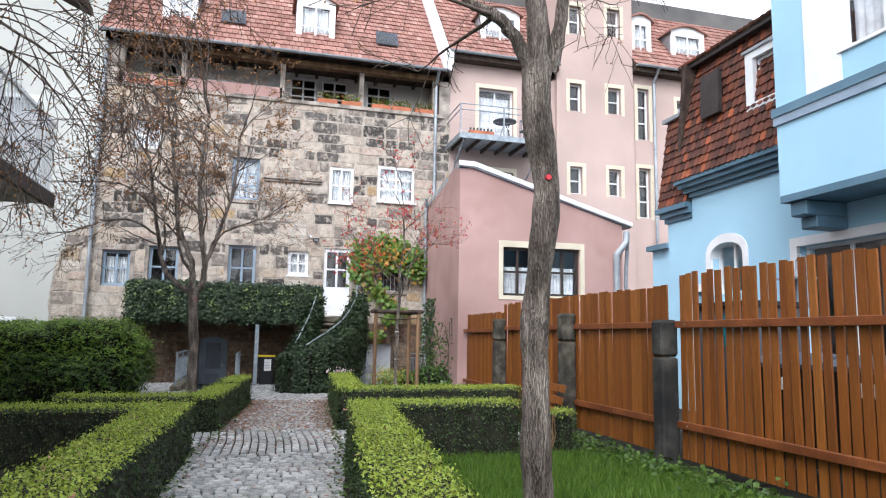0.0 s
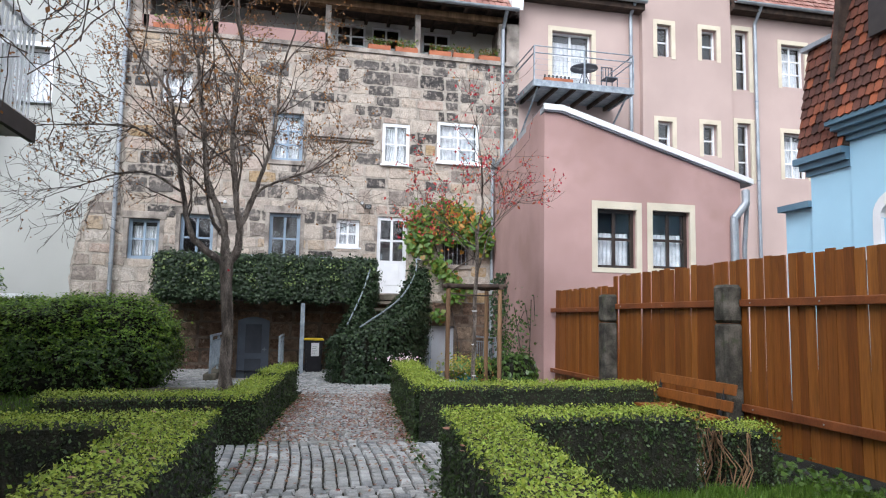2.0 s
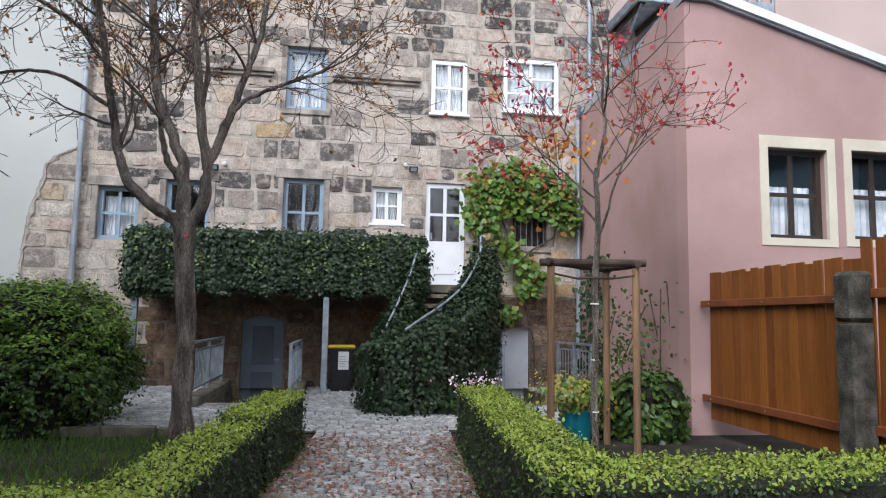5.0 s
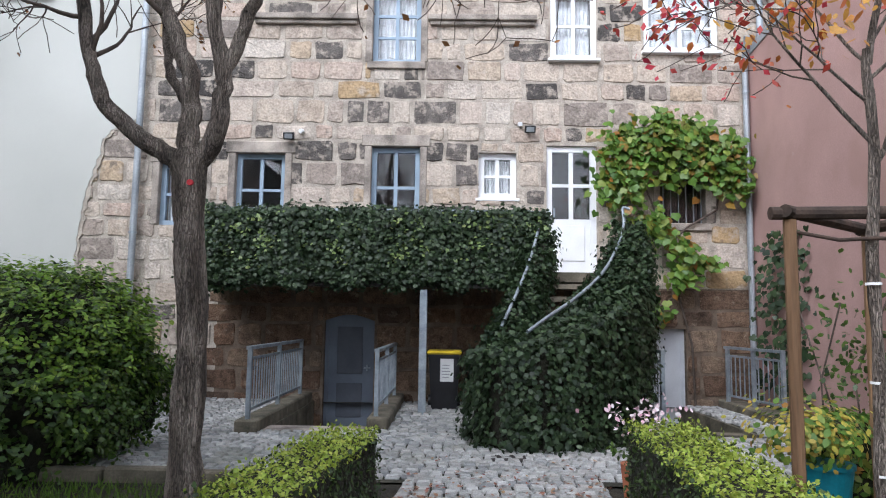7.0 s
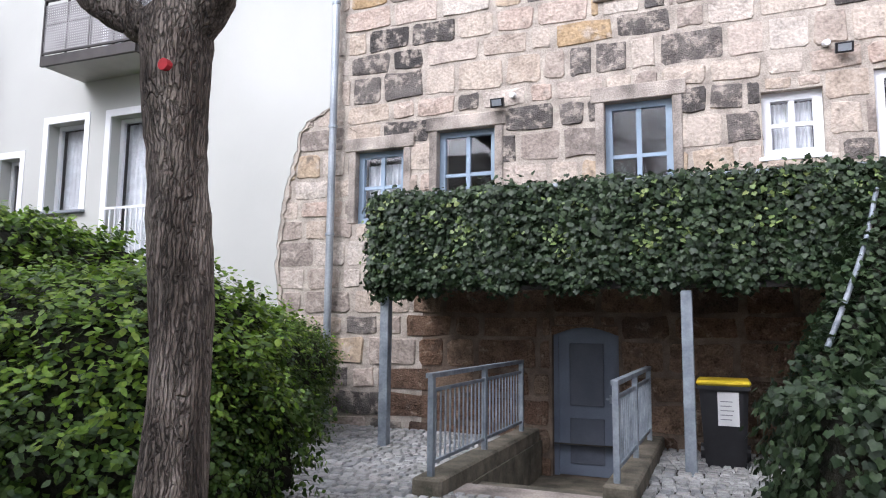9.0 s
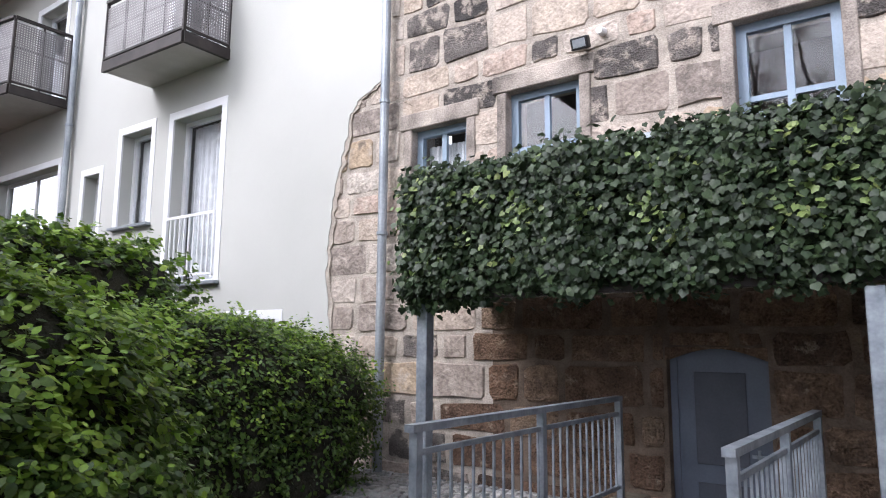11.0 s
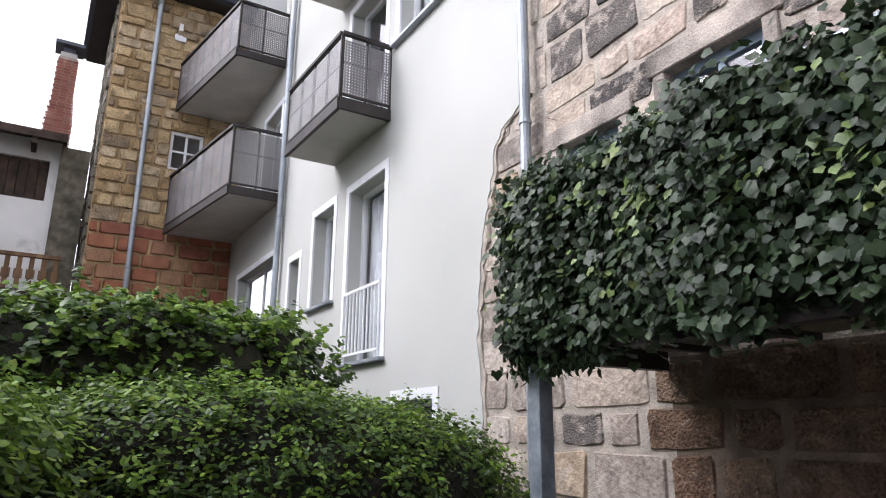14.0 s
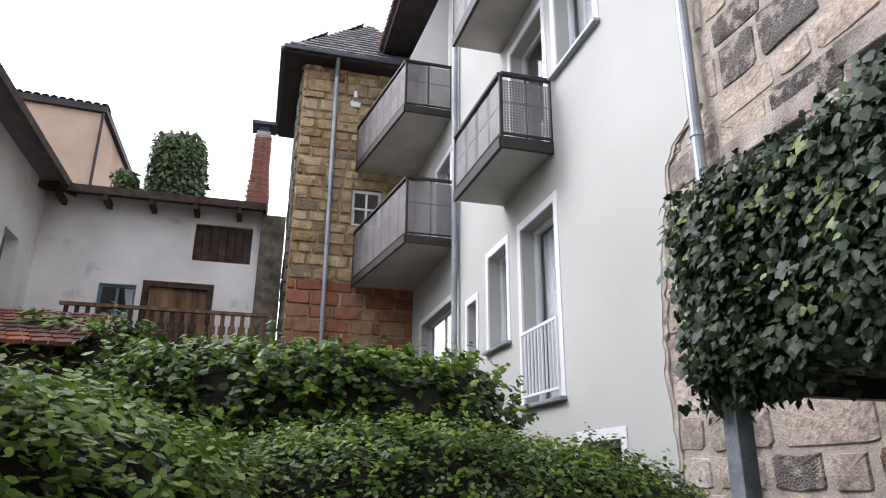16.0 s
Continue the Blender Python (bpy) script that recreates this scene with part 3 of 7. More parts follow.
            if any(r[0] < cx < r[1] and r[2] < cy < r[3] for r in rects) and not any(r[0] < cx < r[1] and r[2] < cy < r[3] for r in holes):
                bm.faces.new([bm.verts.new(p) for p in ((xs[i], ys[j], z), (xs[i + 1], ys[j], z), (xs[i + 1], ys[j + 1], z), (xs[i], ys[j + 1], z))])
    bmesh.ops.remove_doubles(bm, verts=bm.verts[:], dist=1e-5)
    return part(name, bm, material, None, label, "structure")


sheet("ground", [(-300, 300, -300, 300)], [WELL1, WELL2], -0.03, "soil", "dark garden soil with moss and litter")
sheet("pavement", [(-5.6, 5.3, 16.6, 22.0)], [WELL1, WELL2], -0.012, "joint", "sanded bed under the courtyard setts")
bm = bmesh.new()
bm.faces.new([bm.verts.new(p) for p in ((XL(-3), -3, -0.014), (XR(-3), -3, -0.014), (XR(16.6), 16.6, -0.014), (XL(16.6), 16.6, -0.014))])
part("path", bm, "joint", None, "sanded bed of the garden path", "structure")
bm = bmesh.new()
bm.faces.new([bm.verts.new(p) for p in ((1.3, -3, -0.02), (5.0, -3, -0.02), (5.0, 8.7, -0.02), (2.0, 8.7, -0.02))])
part("lawn", bm, "lawn", None, "mown green lawn", "structure")
sheet("cross_path", [(-4.2, 4.3, 9.0, 11.15)], [], -0.0125, "joint", "sanded bed of the crossing path")
edging = thing("stone_edging", "low worn sandstone edging between bed and courtyard", "edging", kind="structure")
for k in range(8):
    boxes("edging_stone", [(-5.5 + k * 0.62, -4.9 + k * 0.62, 16.5, 16.62, -0.05, 0.07 + 0.01 * (k % 3))], "kerb", edging, bevel=0.015)
for nm, w in (("well_west", WELL1), ("well_east", WELL2)):
    t = thing(nm, "sunken cellar entrance with sandstone sides and steps", "cellar steps", kind="structure")
    boxes("well_floor", [(w[0], w[1], 20.5, 22.3, -0.5, -0.42)], "kerb", t)
    for k in range(3):
        boxes("step", [(w[0], w[1], 19.3 + 0.4 * k, 20.5, -0.5, -0.04 - 0.12 * k - 0.001 * k)] if k == 0 else [(w[0], w[1], 19.3 + 0.4 * k, 20.5 + 0.001 * k, -0.5 - 0.01 * k, -0.04 - 0.12 * k)], "kerb", t) if k == 2 else boxes("step", [(w[0], w[1], 19.3 + 0.4 * k, 19.3 + 0.4 * (k + 1), -0.5, -0.04 - 0.12 * k)], "kerb", t)
    boxes("well_side", [(w[0] - 0.02, w[0] + 0.03, 19.3, 22.0, -0.5, 0.0)], "kerb", t)
    boxes("well_side", [(w[1] - 0.03, w[1] + 0.02, 19.3, 22.0, -0.5, 0.0)], "kerb", t)

# ---- the sandstone house ----
F = 22.0
HOLES = [
    (-4.50, -3.72, 2.85, 3.92),   # cellar-flat window beside the downpipe
    (-3.22, -2.37, 2.85, 4.10),
    (-0.93, -0.10, 2.85, 4.24),
    (0.88, 1.52, 3.37, 4.15),
    (2.02, 2.86, 2.12, 4.28),     # white door at the stair head
    (3.9, 4.66, 2.98, 3.8),
    (2.09, 2.87, 5.78, 6.98),
    (3.68, 4.93, 5.93, 7.15),
    (-0.96, -0.12, 5.70, 7.05),
    (-3.88, -3.11, 7.09, 7.98),
    (-1.62, -0.80, -0.42, 1.40),
    (3.50, 4.29, -0.42, 1.24),
]
LOG = (-4.5, 5.6, 9.0, 10.75)
wall("wall_stone_house", "y", F + 0.005, F + 0.45, -4.9, 6.15, 1.9, 9.0, HOLES, "mortar", "lime mortar core of the sandstone facade")
wall("wall_stone_base", "y", F + 0.005, F + 0.45, -3.4, 5.4, -0.5, 1.9, HOLES, "mortar_low", "brown mortar core of the sandstone base, darkened for gallery shade")
wall("wall_stone_base_end", "y", F + 0.005, F + 0.45, -5.95, -3.4, -0.5, 1.9, HOLES, "mortar", "lime mortar core of the sandstone base")
face = lambda u, z, o: (u, F - o, z)
RAG = [(-0.2, -5.78), (0.9, -5.78), (1.4, -5.74), (1.8, -5.77), (2.3, -5.82), (2.65, -5.81), (3.2, -5.74), (3.7, -5.62), (4.1, -5.5), (4.3, -5.47), (4.46, -5.33), (4.56, -5.1), (4.66, -4.92)]
EDGE = lambda z: -4.83 if z > 4.66 else float(np.interp(z, [p[0] for p in RAG], [p[1] for p in RAG])) - 0.1
wall("wall_stone_strip", "y", F + 0.004, F + 0.3, -5.95, -4.9, 1.9, 4.7, [], "mortar", "lime mortar at the ragged edge of the sandstone")
up = stones("b", -5.9, 6.15, 1.9, 9.0, HOLES, face, (0.26, 0.46), (0.3, 0.85), rng, EDGE, 0.017, 0.012)
low = stones("b", -5.85, 5.4, -0.5, 1.9, HOLES, face, (0.28, 0.44), (0.35, 0.95), rng, None, 0.03, 0.016)
rb = random.Random(4)


def lay(name, label, items, material, limit=300):
    """A stretch of masonry: its blocks one by one, past the limit joined."""
    t = thing(name, label, "stone wall", kind="structure")
    for s in items[:limit]:
        c = Vector(s[1][-1])
        cx, cz = (s[0][0] + s[0][1]) / 2, (s[0][2] + s[0][3]) / 2
        sooty = material == "stone_p" and cx > -4.8 and rb.random() < (0.62 if cz > 7.1 and cx > 1.2 else 0.36 if cz > 7.0 or (4.1 < cz < 5.6 and -4.2 < cx < 0.6) else 0.1)
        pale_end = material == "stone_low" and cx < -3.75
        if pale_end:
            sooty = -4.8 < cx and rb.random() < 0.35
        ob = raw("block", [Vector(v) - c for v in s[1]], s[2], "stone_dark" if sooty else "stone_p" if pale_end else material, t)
        ob.location = c
    if len(items) > limit:
        V, Q = join_raw(items[limit:])
        raw("blocks", V, Q, "stone_j", t, "sandstone blocks", "stuff")


lay("facade_masonry", "weathered pink and grey sandstone ashlar facade", [s for s in up if s[0][2] < 5.6], "stone_p")
lay("upper_facade_masonry", "weathered sandstone ashlar with black crusted blocks under the loggia", [s for s in up if s[0][2] >= 5.6], "stone_p")
# base blocks carry the gallery's shade in their brown, except the pale west end
lay("base_masonry", "brown sandstone blocks at the foot of the house, darkened for gallery shade", low, "stone_low")

# grey surrounds and lintels of the openings
for k, (a, b, c, d) in enumerate(HOLES):
    if k in (4, 6, 7, 3, 10, 11):
        continue
    t = thing("window_surround", "grey weathered sandstone window surround", "surround", kind="structure")
    boxes("lintel", [(a - 0.16, b + 0.16, F - 0.03, F + 0.2, d - 0.006, d + 0.19)], "surround", t, bevel=0.01)
    if k in (5, 8, 9):
        boxes("sill_stone", [(a - 0.08, b + 0.08, F - 0.05, F + 0.2, c - 0.12, c + 0.006)], "surround", t, bevel=0.012)
    boxes("jamb", [(a - 0.11, a + 0.006, F - 0.022, F + 0.2, c + 0.007, d - 0.007)], "surround", t, bevel=0.01)
    boxes("jamb", [(b - 0.006, b + 0.11, F - 0.022, F + 0.2, c + 0.007, d - 0.007)], "surround", t, bevel=0.01)
for a, b, z in ((0.0, 1.85, 6.42), (-3.0, -1.2, 6.42)):
    boxes("moulded_ledge", [(a, b, F - 0.13, F + 0.02, z, z + 0.1), (a + 0.03, b - 0.03, F - 0.08, F + 0.02, z - 0.07, z)], "surround", None, "weathered sandstone ledge on the facade", "structure", 0.012)
boxes("door_threshold", [(1.95, 2.93, F - 0.08, F + 0.2, 2.03, 2.12)], "surround", None, "worn sandstone door threshold", "structure", 0.012)

W = lambda k: HOLES[k]
for k, m, nx, nz, cur, lab in ((0, "greyblue", 2, 2, (0, 0.9), "grey-blue casement window with net curtain"), (1, "greyblue", 2, 2, None, "grey-blue casement window with dark panes"), (2, "greyblue", 2, 2, None, "grey-blue casement window with dark panes"),
                          (3, "whitep", 2, 2, (0, 1), "small white window with drawn curtain"), (6, "whitep", 2, 2, (0, 1), "tall white window with net curtain"), (7, "whitep", 2, 3, (0, 1), "wide white window with net curtain"), (8, "greyblue", 2, 3, (0, 1), "grey-blue window with drawn curtain"), (9, "whitep", 2, 2, (0, 1), "white window high in the facade")):
    a, b, c, d = W(k)
    window("y", F + (0.1 if k not in (6, 7) else 0.02), a, b, c, d, -1, m, nx, nz, 0.09 if k != 3 else 0.1, 0.03, "" if k not in (3, 6, 7) else "whitep", 0, lab, cur)
a, b, c, d = W(4)
window("y", F + 0.06, a, b, c, d, -1, "whitep", 2, 2, 0.1, 0.035, "", 0.92, "white wooden door with four glass panes at the stair head")
a, b, c, d = W(5)
t = window("y", F + 0.16, a, b, c, d, -1, "darkp", 2, 1, 0.06, 0.02, "", 0, "dark barred window under the vine")
for k in range(6):
    boxes("bar", [(a + 0.06 + k * 0.125, a + 0.075 + k * 0.125, F + 0.02, F + 0.035, c, d)], "steel", t)
for k, nm in ((10, "cellar_door"), (11, "white_cellar_door")):
    a, b, c, d = W(k)
    m = "doorblue" if k == 10 else "palegrey"
    t = thing("door_%d" % k, "closed dark blue-grey panelled cellar door" if k == 10 else "closed pale grey steel cellar door", "door", kind="structure")
    boxes("door_frame", [(a, a + 0.06, F + 0.1, F + 0.18, c, d), (b - 0.06, b, F + 0.1, F + 0.18, c, d), (a + 0.06, b - 0.06, F + 0.1, F + 0.18, d - 0.06, d)], m, t)
    leaf = boxes("door_leaf", [(a + 0.06, b - 0.06, F + 0.12, F + 0.17, c + 0.01, d - 0.06)], m, t)
    if k == 10:
        boxes("door_panel", [(a + 0.2, b - 0.2, F + 0.105, F + 0.122, c + 0.15, c + 0.7)], "anth", leaf, bevel=0.004)
        boxes("door_panel", [(a + 0.2, b - 0.2, F + 0.105, F + 0.122, c + 0.85, d - 0.2)], "anth", leaf, bevel=0.004)
    if k == 10:     # shallow stone arch over the door
        for sg, e in ((1, a), (-1, b)):
            m = (a + b) / 2
            arc = [(e + sg * (b - a) / 2 * q / 6, d - 0.1 * (1 - math.sin(math.pi / 2 * q / 6))) for q in range(7)]
            bm = bmesh.new()
            prism(bm, (arc + [(m, d + 0.01), (e, d + 0.01)])[::sg], "y", F - 0.02, F + 0.1)
            part("arch_stone", bm, "stone_low", t, "brown sandstone arch")
    hx = b - 0.12 if k == 10 else a + 0.1
    boxes("door_handle", [(hx - 0.05, hx + 0.06, F + 0.06, F + 0.08, c + 0.94, c + 0.965), (hx - 0.01, hx + 0.01, F + 0.08, F + 0.12, c + 0.9, c + 1.0)], "steel", leaf, "metal lever handle")

# rooms behind the facade: dark grey walls and floors painted as unlit interior
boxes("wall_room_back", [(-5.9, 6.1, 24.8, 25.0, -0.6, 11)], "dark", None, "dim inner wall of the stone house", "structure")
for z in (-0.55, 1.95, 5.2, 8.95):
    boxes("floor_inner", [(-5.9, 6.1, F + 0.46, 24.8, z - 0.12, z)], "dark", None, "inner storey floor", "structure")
# loggia under the eave
t = thing("loggia", "open timber loggia with plants under the eave", "loggia", kind="structure")
wall("loggia_back_wall", "y", 23.6, 23.8, -4.9, 6.1, 8.95, 11.2, [(x - 0.45, x + 0.45, 9.5, 10.5) for x in (-3.4, 1.2, 2.3, 3.9)], "oldwhite", "whitewashed loggia back wall", t, "")
boxes("loggia_sill", [(-4.9, 5.95, F - 0.06, F + 0.4, 9.0, 9.12)], "surround", t)
boxes("loggia_end", [(-4.9, -4.5, F, 23.6, 9.12, 10.52)], "surround", t)
boxes("loggia_end", [(5.75, 6.15, F, 23.6, 9.0, 10.52)], "surround", t)
boxes("loggia_infill", [(-4.5, 0.45, F + 0.05, F + 0.3, 9.12, 9.5)], "pink", t)
boxes("loggia_beam", [(-4.9, 6.15, F, F + 0.3, 10.34, 10.52)], "wood_old", t)
for x in (-4.4, -2.6, 0.45, 3.05, 5.6):
    boxes("loggia_post", [(x - 0.08, x + 0.08, F + 0.05, F + 0.21, 9.12, 10.34)], "surround", t, bevel=0.01)
for k in range(16):
    x = -4.7 + k * 0.7
    boxes("rafter", [(x, x + 0.09, F - 0.45, F + 1.6, 10.53, 10.65)], "wood_dark", t)
for x in (-3.4, 1.2, 2.3, 3.9):
    window("y", 23.64, x - 0.45, x + 0.45, 9.5, 10.5, -1, "whitep", 2, 3, 0.06, 0.03, "", 0, "white small-paned loggia window")
for k, x in enumerate((-4.2, -3.4, 1.6, 2.4, 3.4, 4.1, 4.9)):
    t = thing("flower_box", "terracotta flower box with red and green plants", "flower box", "flower boxes on the loggia")
    boxes("trough", [(x, x + 0.65, F - 0.04, F + 0.16, 9.12, 9.27)], "terra", t, bevel=0.01)
    n = 130
    p = np.c_[nrg.uniform(x, x + 0.65, n), nrg.uniform(F - 0.08, F + 0.18, n), 9.27 + nrg.uniform(0, 0.22, n)]
    leaves("foliage", p[:90], nrg.normal(size=(90, 3)), nrg.normal(size=(90, 3)), nrg.uniform(0.05, 0.1, 90), OVAL, "vine", t)
    leaves("flowers", p[90:], nrg.normal(size=(40, 3)), nrg.normal(size=(40, 3)), nrg.uniform(0.04, 0.08, 40), DIAM, "orange" if k % 2 else "brownleaf", t)


def tiled(name, p0, along, upv, w, l, material, label, course=0.32, tw=0.19, parent=None, keep=None):
    """A roof face: courses of lapped tiles with rounded ends on a slope, from the corner p0 along the eave and up the slope."""
    p0, along, upv = Vector(p0), Vector(along).normalized(), Vector(upv).normalized()
    nor = along.cross(upv)
    V, Q = [], []
    r2 = random.Random(3)
    rows = int(l / course) + 1
    for j in range(rows):
        off = (j % 2) * tw / 2
        for i in range(int(w / tw) + 1):
            a = i * tw - off
            if a + tw < 0 or a > w - tw * 0.5:
                continue
            if keep and not keep(a, j * course):
                continue
            b = max(a, 0), min(a + tw, w)
            s = j * course
            e = min(s + course * 1.15, l)
            h = 0.035 + r2.uniform(0, 0.012)
            k = len(V)
            mid = (b[0] + b[1]) / 2
            for (u, v, o) in ((b[0] + 0.006, s, h), (mid, s - 0.035, h + 0.012), (b[1] - 0.006, s, h), (b[1] - 0.006, e, 0.006), (b[0] + 0.006, e, 0.006), (b[0] + 0.006, s, 0.0), (mid, s - 0.035, 0.0), (b[1] - 0.006, s, 0.0)):
                V.append(p0 + along * u + upv * v + nor * o)
            Q += [(k, k + 1, k + 2, k + 3, k + 4), (k + 5, k + 6, k + 1, k), (k + 6, k + 7, k + 2, k + 1)]
    ob = raw(name, V, Q, material, parent, label, "stuff" if parent else "stuff")
    return ob


def roof(name, p0, along, upv, w, l, material, label, course=0.32, tw=0.19, keep=None, shape=None):
    t = thing(name, label, "roof", kind="structure")
    a, u = Vector(along).normalized(), Vector(upv).normalized()
    n = a.cross(u)
    P = [Vector(p0) + a * x + u * y for x, y in (shape or ((0, 0), (w, 0), (w, l), (0, l)))]
    m = len(P)
    raw("roof_boarding", P + [p - n * 0.12 for p in P], [tuple(range(m)), tuple(range(2 * m - 1, m - 1, -1))] + [(i, (i + 1) % m, m + (i + 1) % m, m + i) for i in range(m)], "wood_dark", t)
    tiled("tiles", p0, along, upv, w, l, material, "", course, tw, t, keep)
    return t


def gutter(x0, x1, y, z, material="zinc", r=0.07):
    bm = bmesh.new()
    V, Q = [], []
    for x in (x0, x1):
        for k in range(7):
            a = math.pi + math.pi * k / 6
            V.append((x, y + r * math.cos(a), z + r * math.sin(a)))
            V.append((x, y + (r + 0.008) * math.cos(a), z + (r + 0.008) * math.sin(a)))
    for k in range(6):
        for s in (0, 1):
            Q.append((2 * k + s, 2 * k + 2 + s, 14 + 2 * k + 2 + s, 14 + 2 * k + s))
    Q += [(2 * k, 2 * k + 1, 2 * k + 3, 2 * k + 2) for k in range(6)] + [(14 + 2 * k, 14 + 2 * k + 1, 14 + 2 * k + 3, 14 + 2 * k + 2) for k in range(6)]
    bm.free()
    return raw("gutter", V, Q, material, None, "grey half-round metal eaves gutter", "structure")


def downpipe(name, pts, r=0.05, label="grey zinc downpipe on the wall", clips=()):
    t = thing(name, label, "downpipe", kind="structure")
    bm = bmesh.new()
    pipe(bm, pts, r, 12)
    part("pipe", bm, "zinc", t, smooth=False)
    for p in clips:
        bm = bmesh.new()
        rod(bm, (p[0], p[1], p[2] - 0.02), (p[0], p[1], p[2] + 0.02), r * 1.2, n=12)
        part("pipe_clip", bm, "steel", t)
    return t


def dormer(x, y, z, w, h, mt="tile", label="white dormer with a small-paned window", group="", depth=1.8):
    t = thing("dormer", label, "dormer", group, kind="structure")
    boxes("front", [(x - w / 2, x - w / 2 + 0.14, y, y + 0.1, z, z + h), (x + w / 2 - 0.14, x + w / 2, y, y + 0.1, z, z + h), (x - w / 2 + 0.14, x + w / 2 - 0.14, y, y + 0.1, z, z + 0.12), (x - w / 2 + 0.14, x + w / 2 - 0.14, y, y + 0.1, z + h - 0.14, z + h)], "whitep", t)
    boxes("cheek", [(x - w / 2, x - w / 2 + 0.06, y + 0.1, y + depth, z, z + h)], "zinc", t)
    boxes("cheek", [(x + w / 2 - 0.06, x + w / 2, y + 0.1, y + depth, z, z + h)], "zinc", t)
    boxes("dormer_back", [(x - w / 2 + 0.06, x + w / 2 - 0.06, y + 0.7, y + 0.75, z, z + h)], "dark", t)
    bm = bmesh.new()
    arc = [(x - w / 2 - 0.12 + (w + 0.24) * k / 10, z + h + 0.28 * math.sin(math.pi * k / 10)) for k in range(11)]
    prism(bm, arc + [(a, b - 0.07) for a, b in reversed(arc)], "y", y - 0.12, y + depth)
    part("dormer_roof", bm, mt, t)
    bm = bmesh.new()
    prism(bm, arc[1:-1] + [(x + w / 2, z + h), (x - w / 2, z + h)], "y", y + 0.002, y + 0.09)
    part("dormer_gable", bm, "whitep", t)
    window("y", y + 0.02, x - w / 2 + 0.14, x + w / 2 - 0.14, z + 0.12, z + h - 0.14, -1, "whitep", 2, 2, 0.06, 0.03, "", 0, "white dormer casement", (0, 1))
    return t


ry, rz = math.cos(radians(50)), math.sin(radians(50))
roof("roof_stone_house", (-5.0, F - 0.5, 10.58), (1, 0, 0), (0, ry, rz), 10.9, 6.5, "tile", "steep red clay tiled roof of the sandstone house")
boxes("roof_inner", [(-5.0, 6.1, F + 0.0, 25.2, 10.655, 10.72)], "wood_dark", None, "loggia ceiling boards", "structure")
gutter(-5.0, 5.95, F - 0.58, 10.56)
for x, w in ((-2.85, 1.05), (1.45, 1.3)):
    dormer(x, F + 0.25, 10.98, w, 1.75)
for x, s in ((-1.2, 1.25), (3.9, 1.1)):
    t = thing("skylight", "open tilted roof skylight in the tiles", "skylight")
    c = Vector((x, F - 0.5 + ry * s, 10.58 + rz * s))
    for nm, m, d in (("skylight_frame", "anth", 0.0), ("skylight_pane", "glass", 0.05)):
        bm = bmesh.new()
        box(bm, -0.38 + d, 0.38 - d, -0.02 - d * 0.3, 0.02 + d * 0.6, 0 + d, 0.6 - d)
        ob = part(nm, bm, m, t)
        ob.matrix_local = Matrix.Translation(c + Vector((0, -0.1, 0.05))) @ pose(0, 0, 0, -25)
bm = bmesh.new()
prism(bm, [(F - 0.5, 10.58), (F - 0.5 + ry * 6.5, 10.58 + rz * 6.5), (F - 0.5 + ry * 6.5, 11.3 + rz * 6.5), (F - 0.6, 11.15)], "x", 5.75, 6.1)
part("gable_parapet", bm, "whitep", None, "white rendered parapet between two roofs", "structure")
downpipe("downpipe", [(-4.83, F - 0.12, 10.4), (-4.83, F - 0.12, 0.0)], 0.055, clips=[(-4.83, F - 0.12, z) for z in (0.95, 2.7, 4.3, 6.2, 8.2)])
downpipe("downpipe", [(5.6, F - 0.5, 10.5), (5.6, F - 0.12, 10.1), (5.6, F - 0.12, 6.1)], 0.055, clips=[(5.6, F - 0.12, z) for z in (7, 9)])
downpipe("downpipe", [(5.3, F - 0.3, 6.1), (5.33, F - 0.12, 5.8), (5.33, F - 0.12, 0.0)], 0.05, clips=[(5.33, F - 0.12, z) for z in (1.3, 3.6, 5.2)])

# ---- the white house ----
WH = [(-9.38, -8.12, 2.32, 4.98), (-10.92, -10.0, 3.36, 5.0), (-12.15, -11.6, 3.2, 4.44), (-16.0, -13.2, 2.3, 4.84), (-7.8, -6.65, 6.82, 8.3), (-9.6, -8.25, 5.85, 8.3), (-7.65, -6.72, 1.1, 1.75), (-14.6, -13.4, 6.1, 8.3)]
PY = F - 0.03
wall("wall_white_house", "y", PY, PY + 0.35, -17.0, -6.1, -0.2, 13.0, WH, "white", "smooth white rendered house wall")
bm = bmesh.new()
edge = [(-6.1, -0.2)] + [(float(np.interp(z, [p[0] for p in RAG], [p[1] for p in RAG])) + rb.uniform(-0.022, 0.022), float(z)) for z in np.r_[np.arange(-0.2, 4.3, 0.09), np.arange(4.3, 4.66, 0.03)]] + [(-4.92, 4.68), (-4.9, 13.0), (-6.1, 13.0)]
prism(bm, edge, "y", PY - 0.002, PY + 0.03)
part("wall_white_render_edge", bm, "white", None, "white render with a ragged edge over the stone", "structure")
lip = [p for p in edge[1:-3]]
bm = bmesh.new()
prism(bm, [(x - 0.03, z) for x, z in lip] + [(x + 0.035 + rb.uniform(0, 0.05), z) for x, z in reversed(lip)], "y", PY + 0.006, PY + 0.034)
part("wall_mortar_lip", bm, "mortar", None, "lime mortar feathered along the render edge", "structure")
boxes("wall_white_upper", [(-6.1, -4.95, F + 0.01, F + 0.3, 4.7, 13.0)], "white", None, "white rendered wall", "structure")
# added dark backing and floors, coloured as unlit rooms
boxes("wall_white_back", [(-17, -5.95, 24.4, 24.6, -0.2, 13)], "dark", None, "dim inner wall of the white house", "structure")
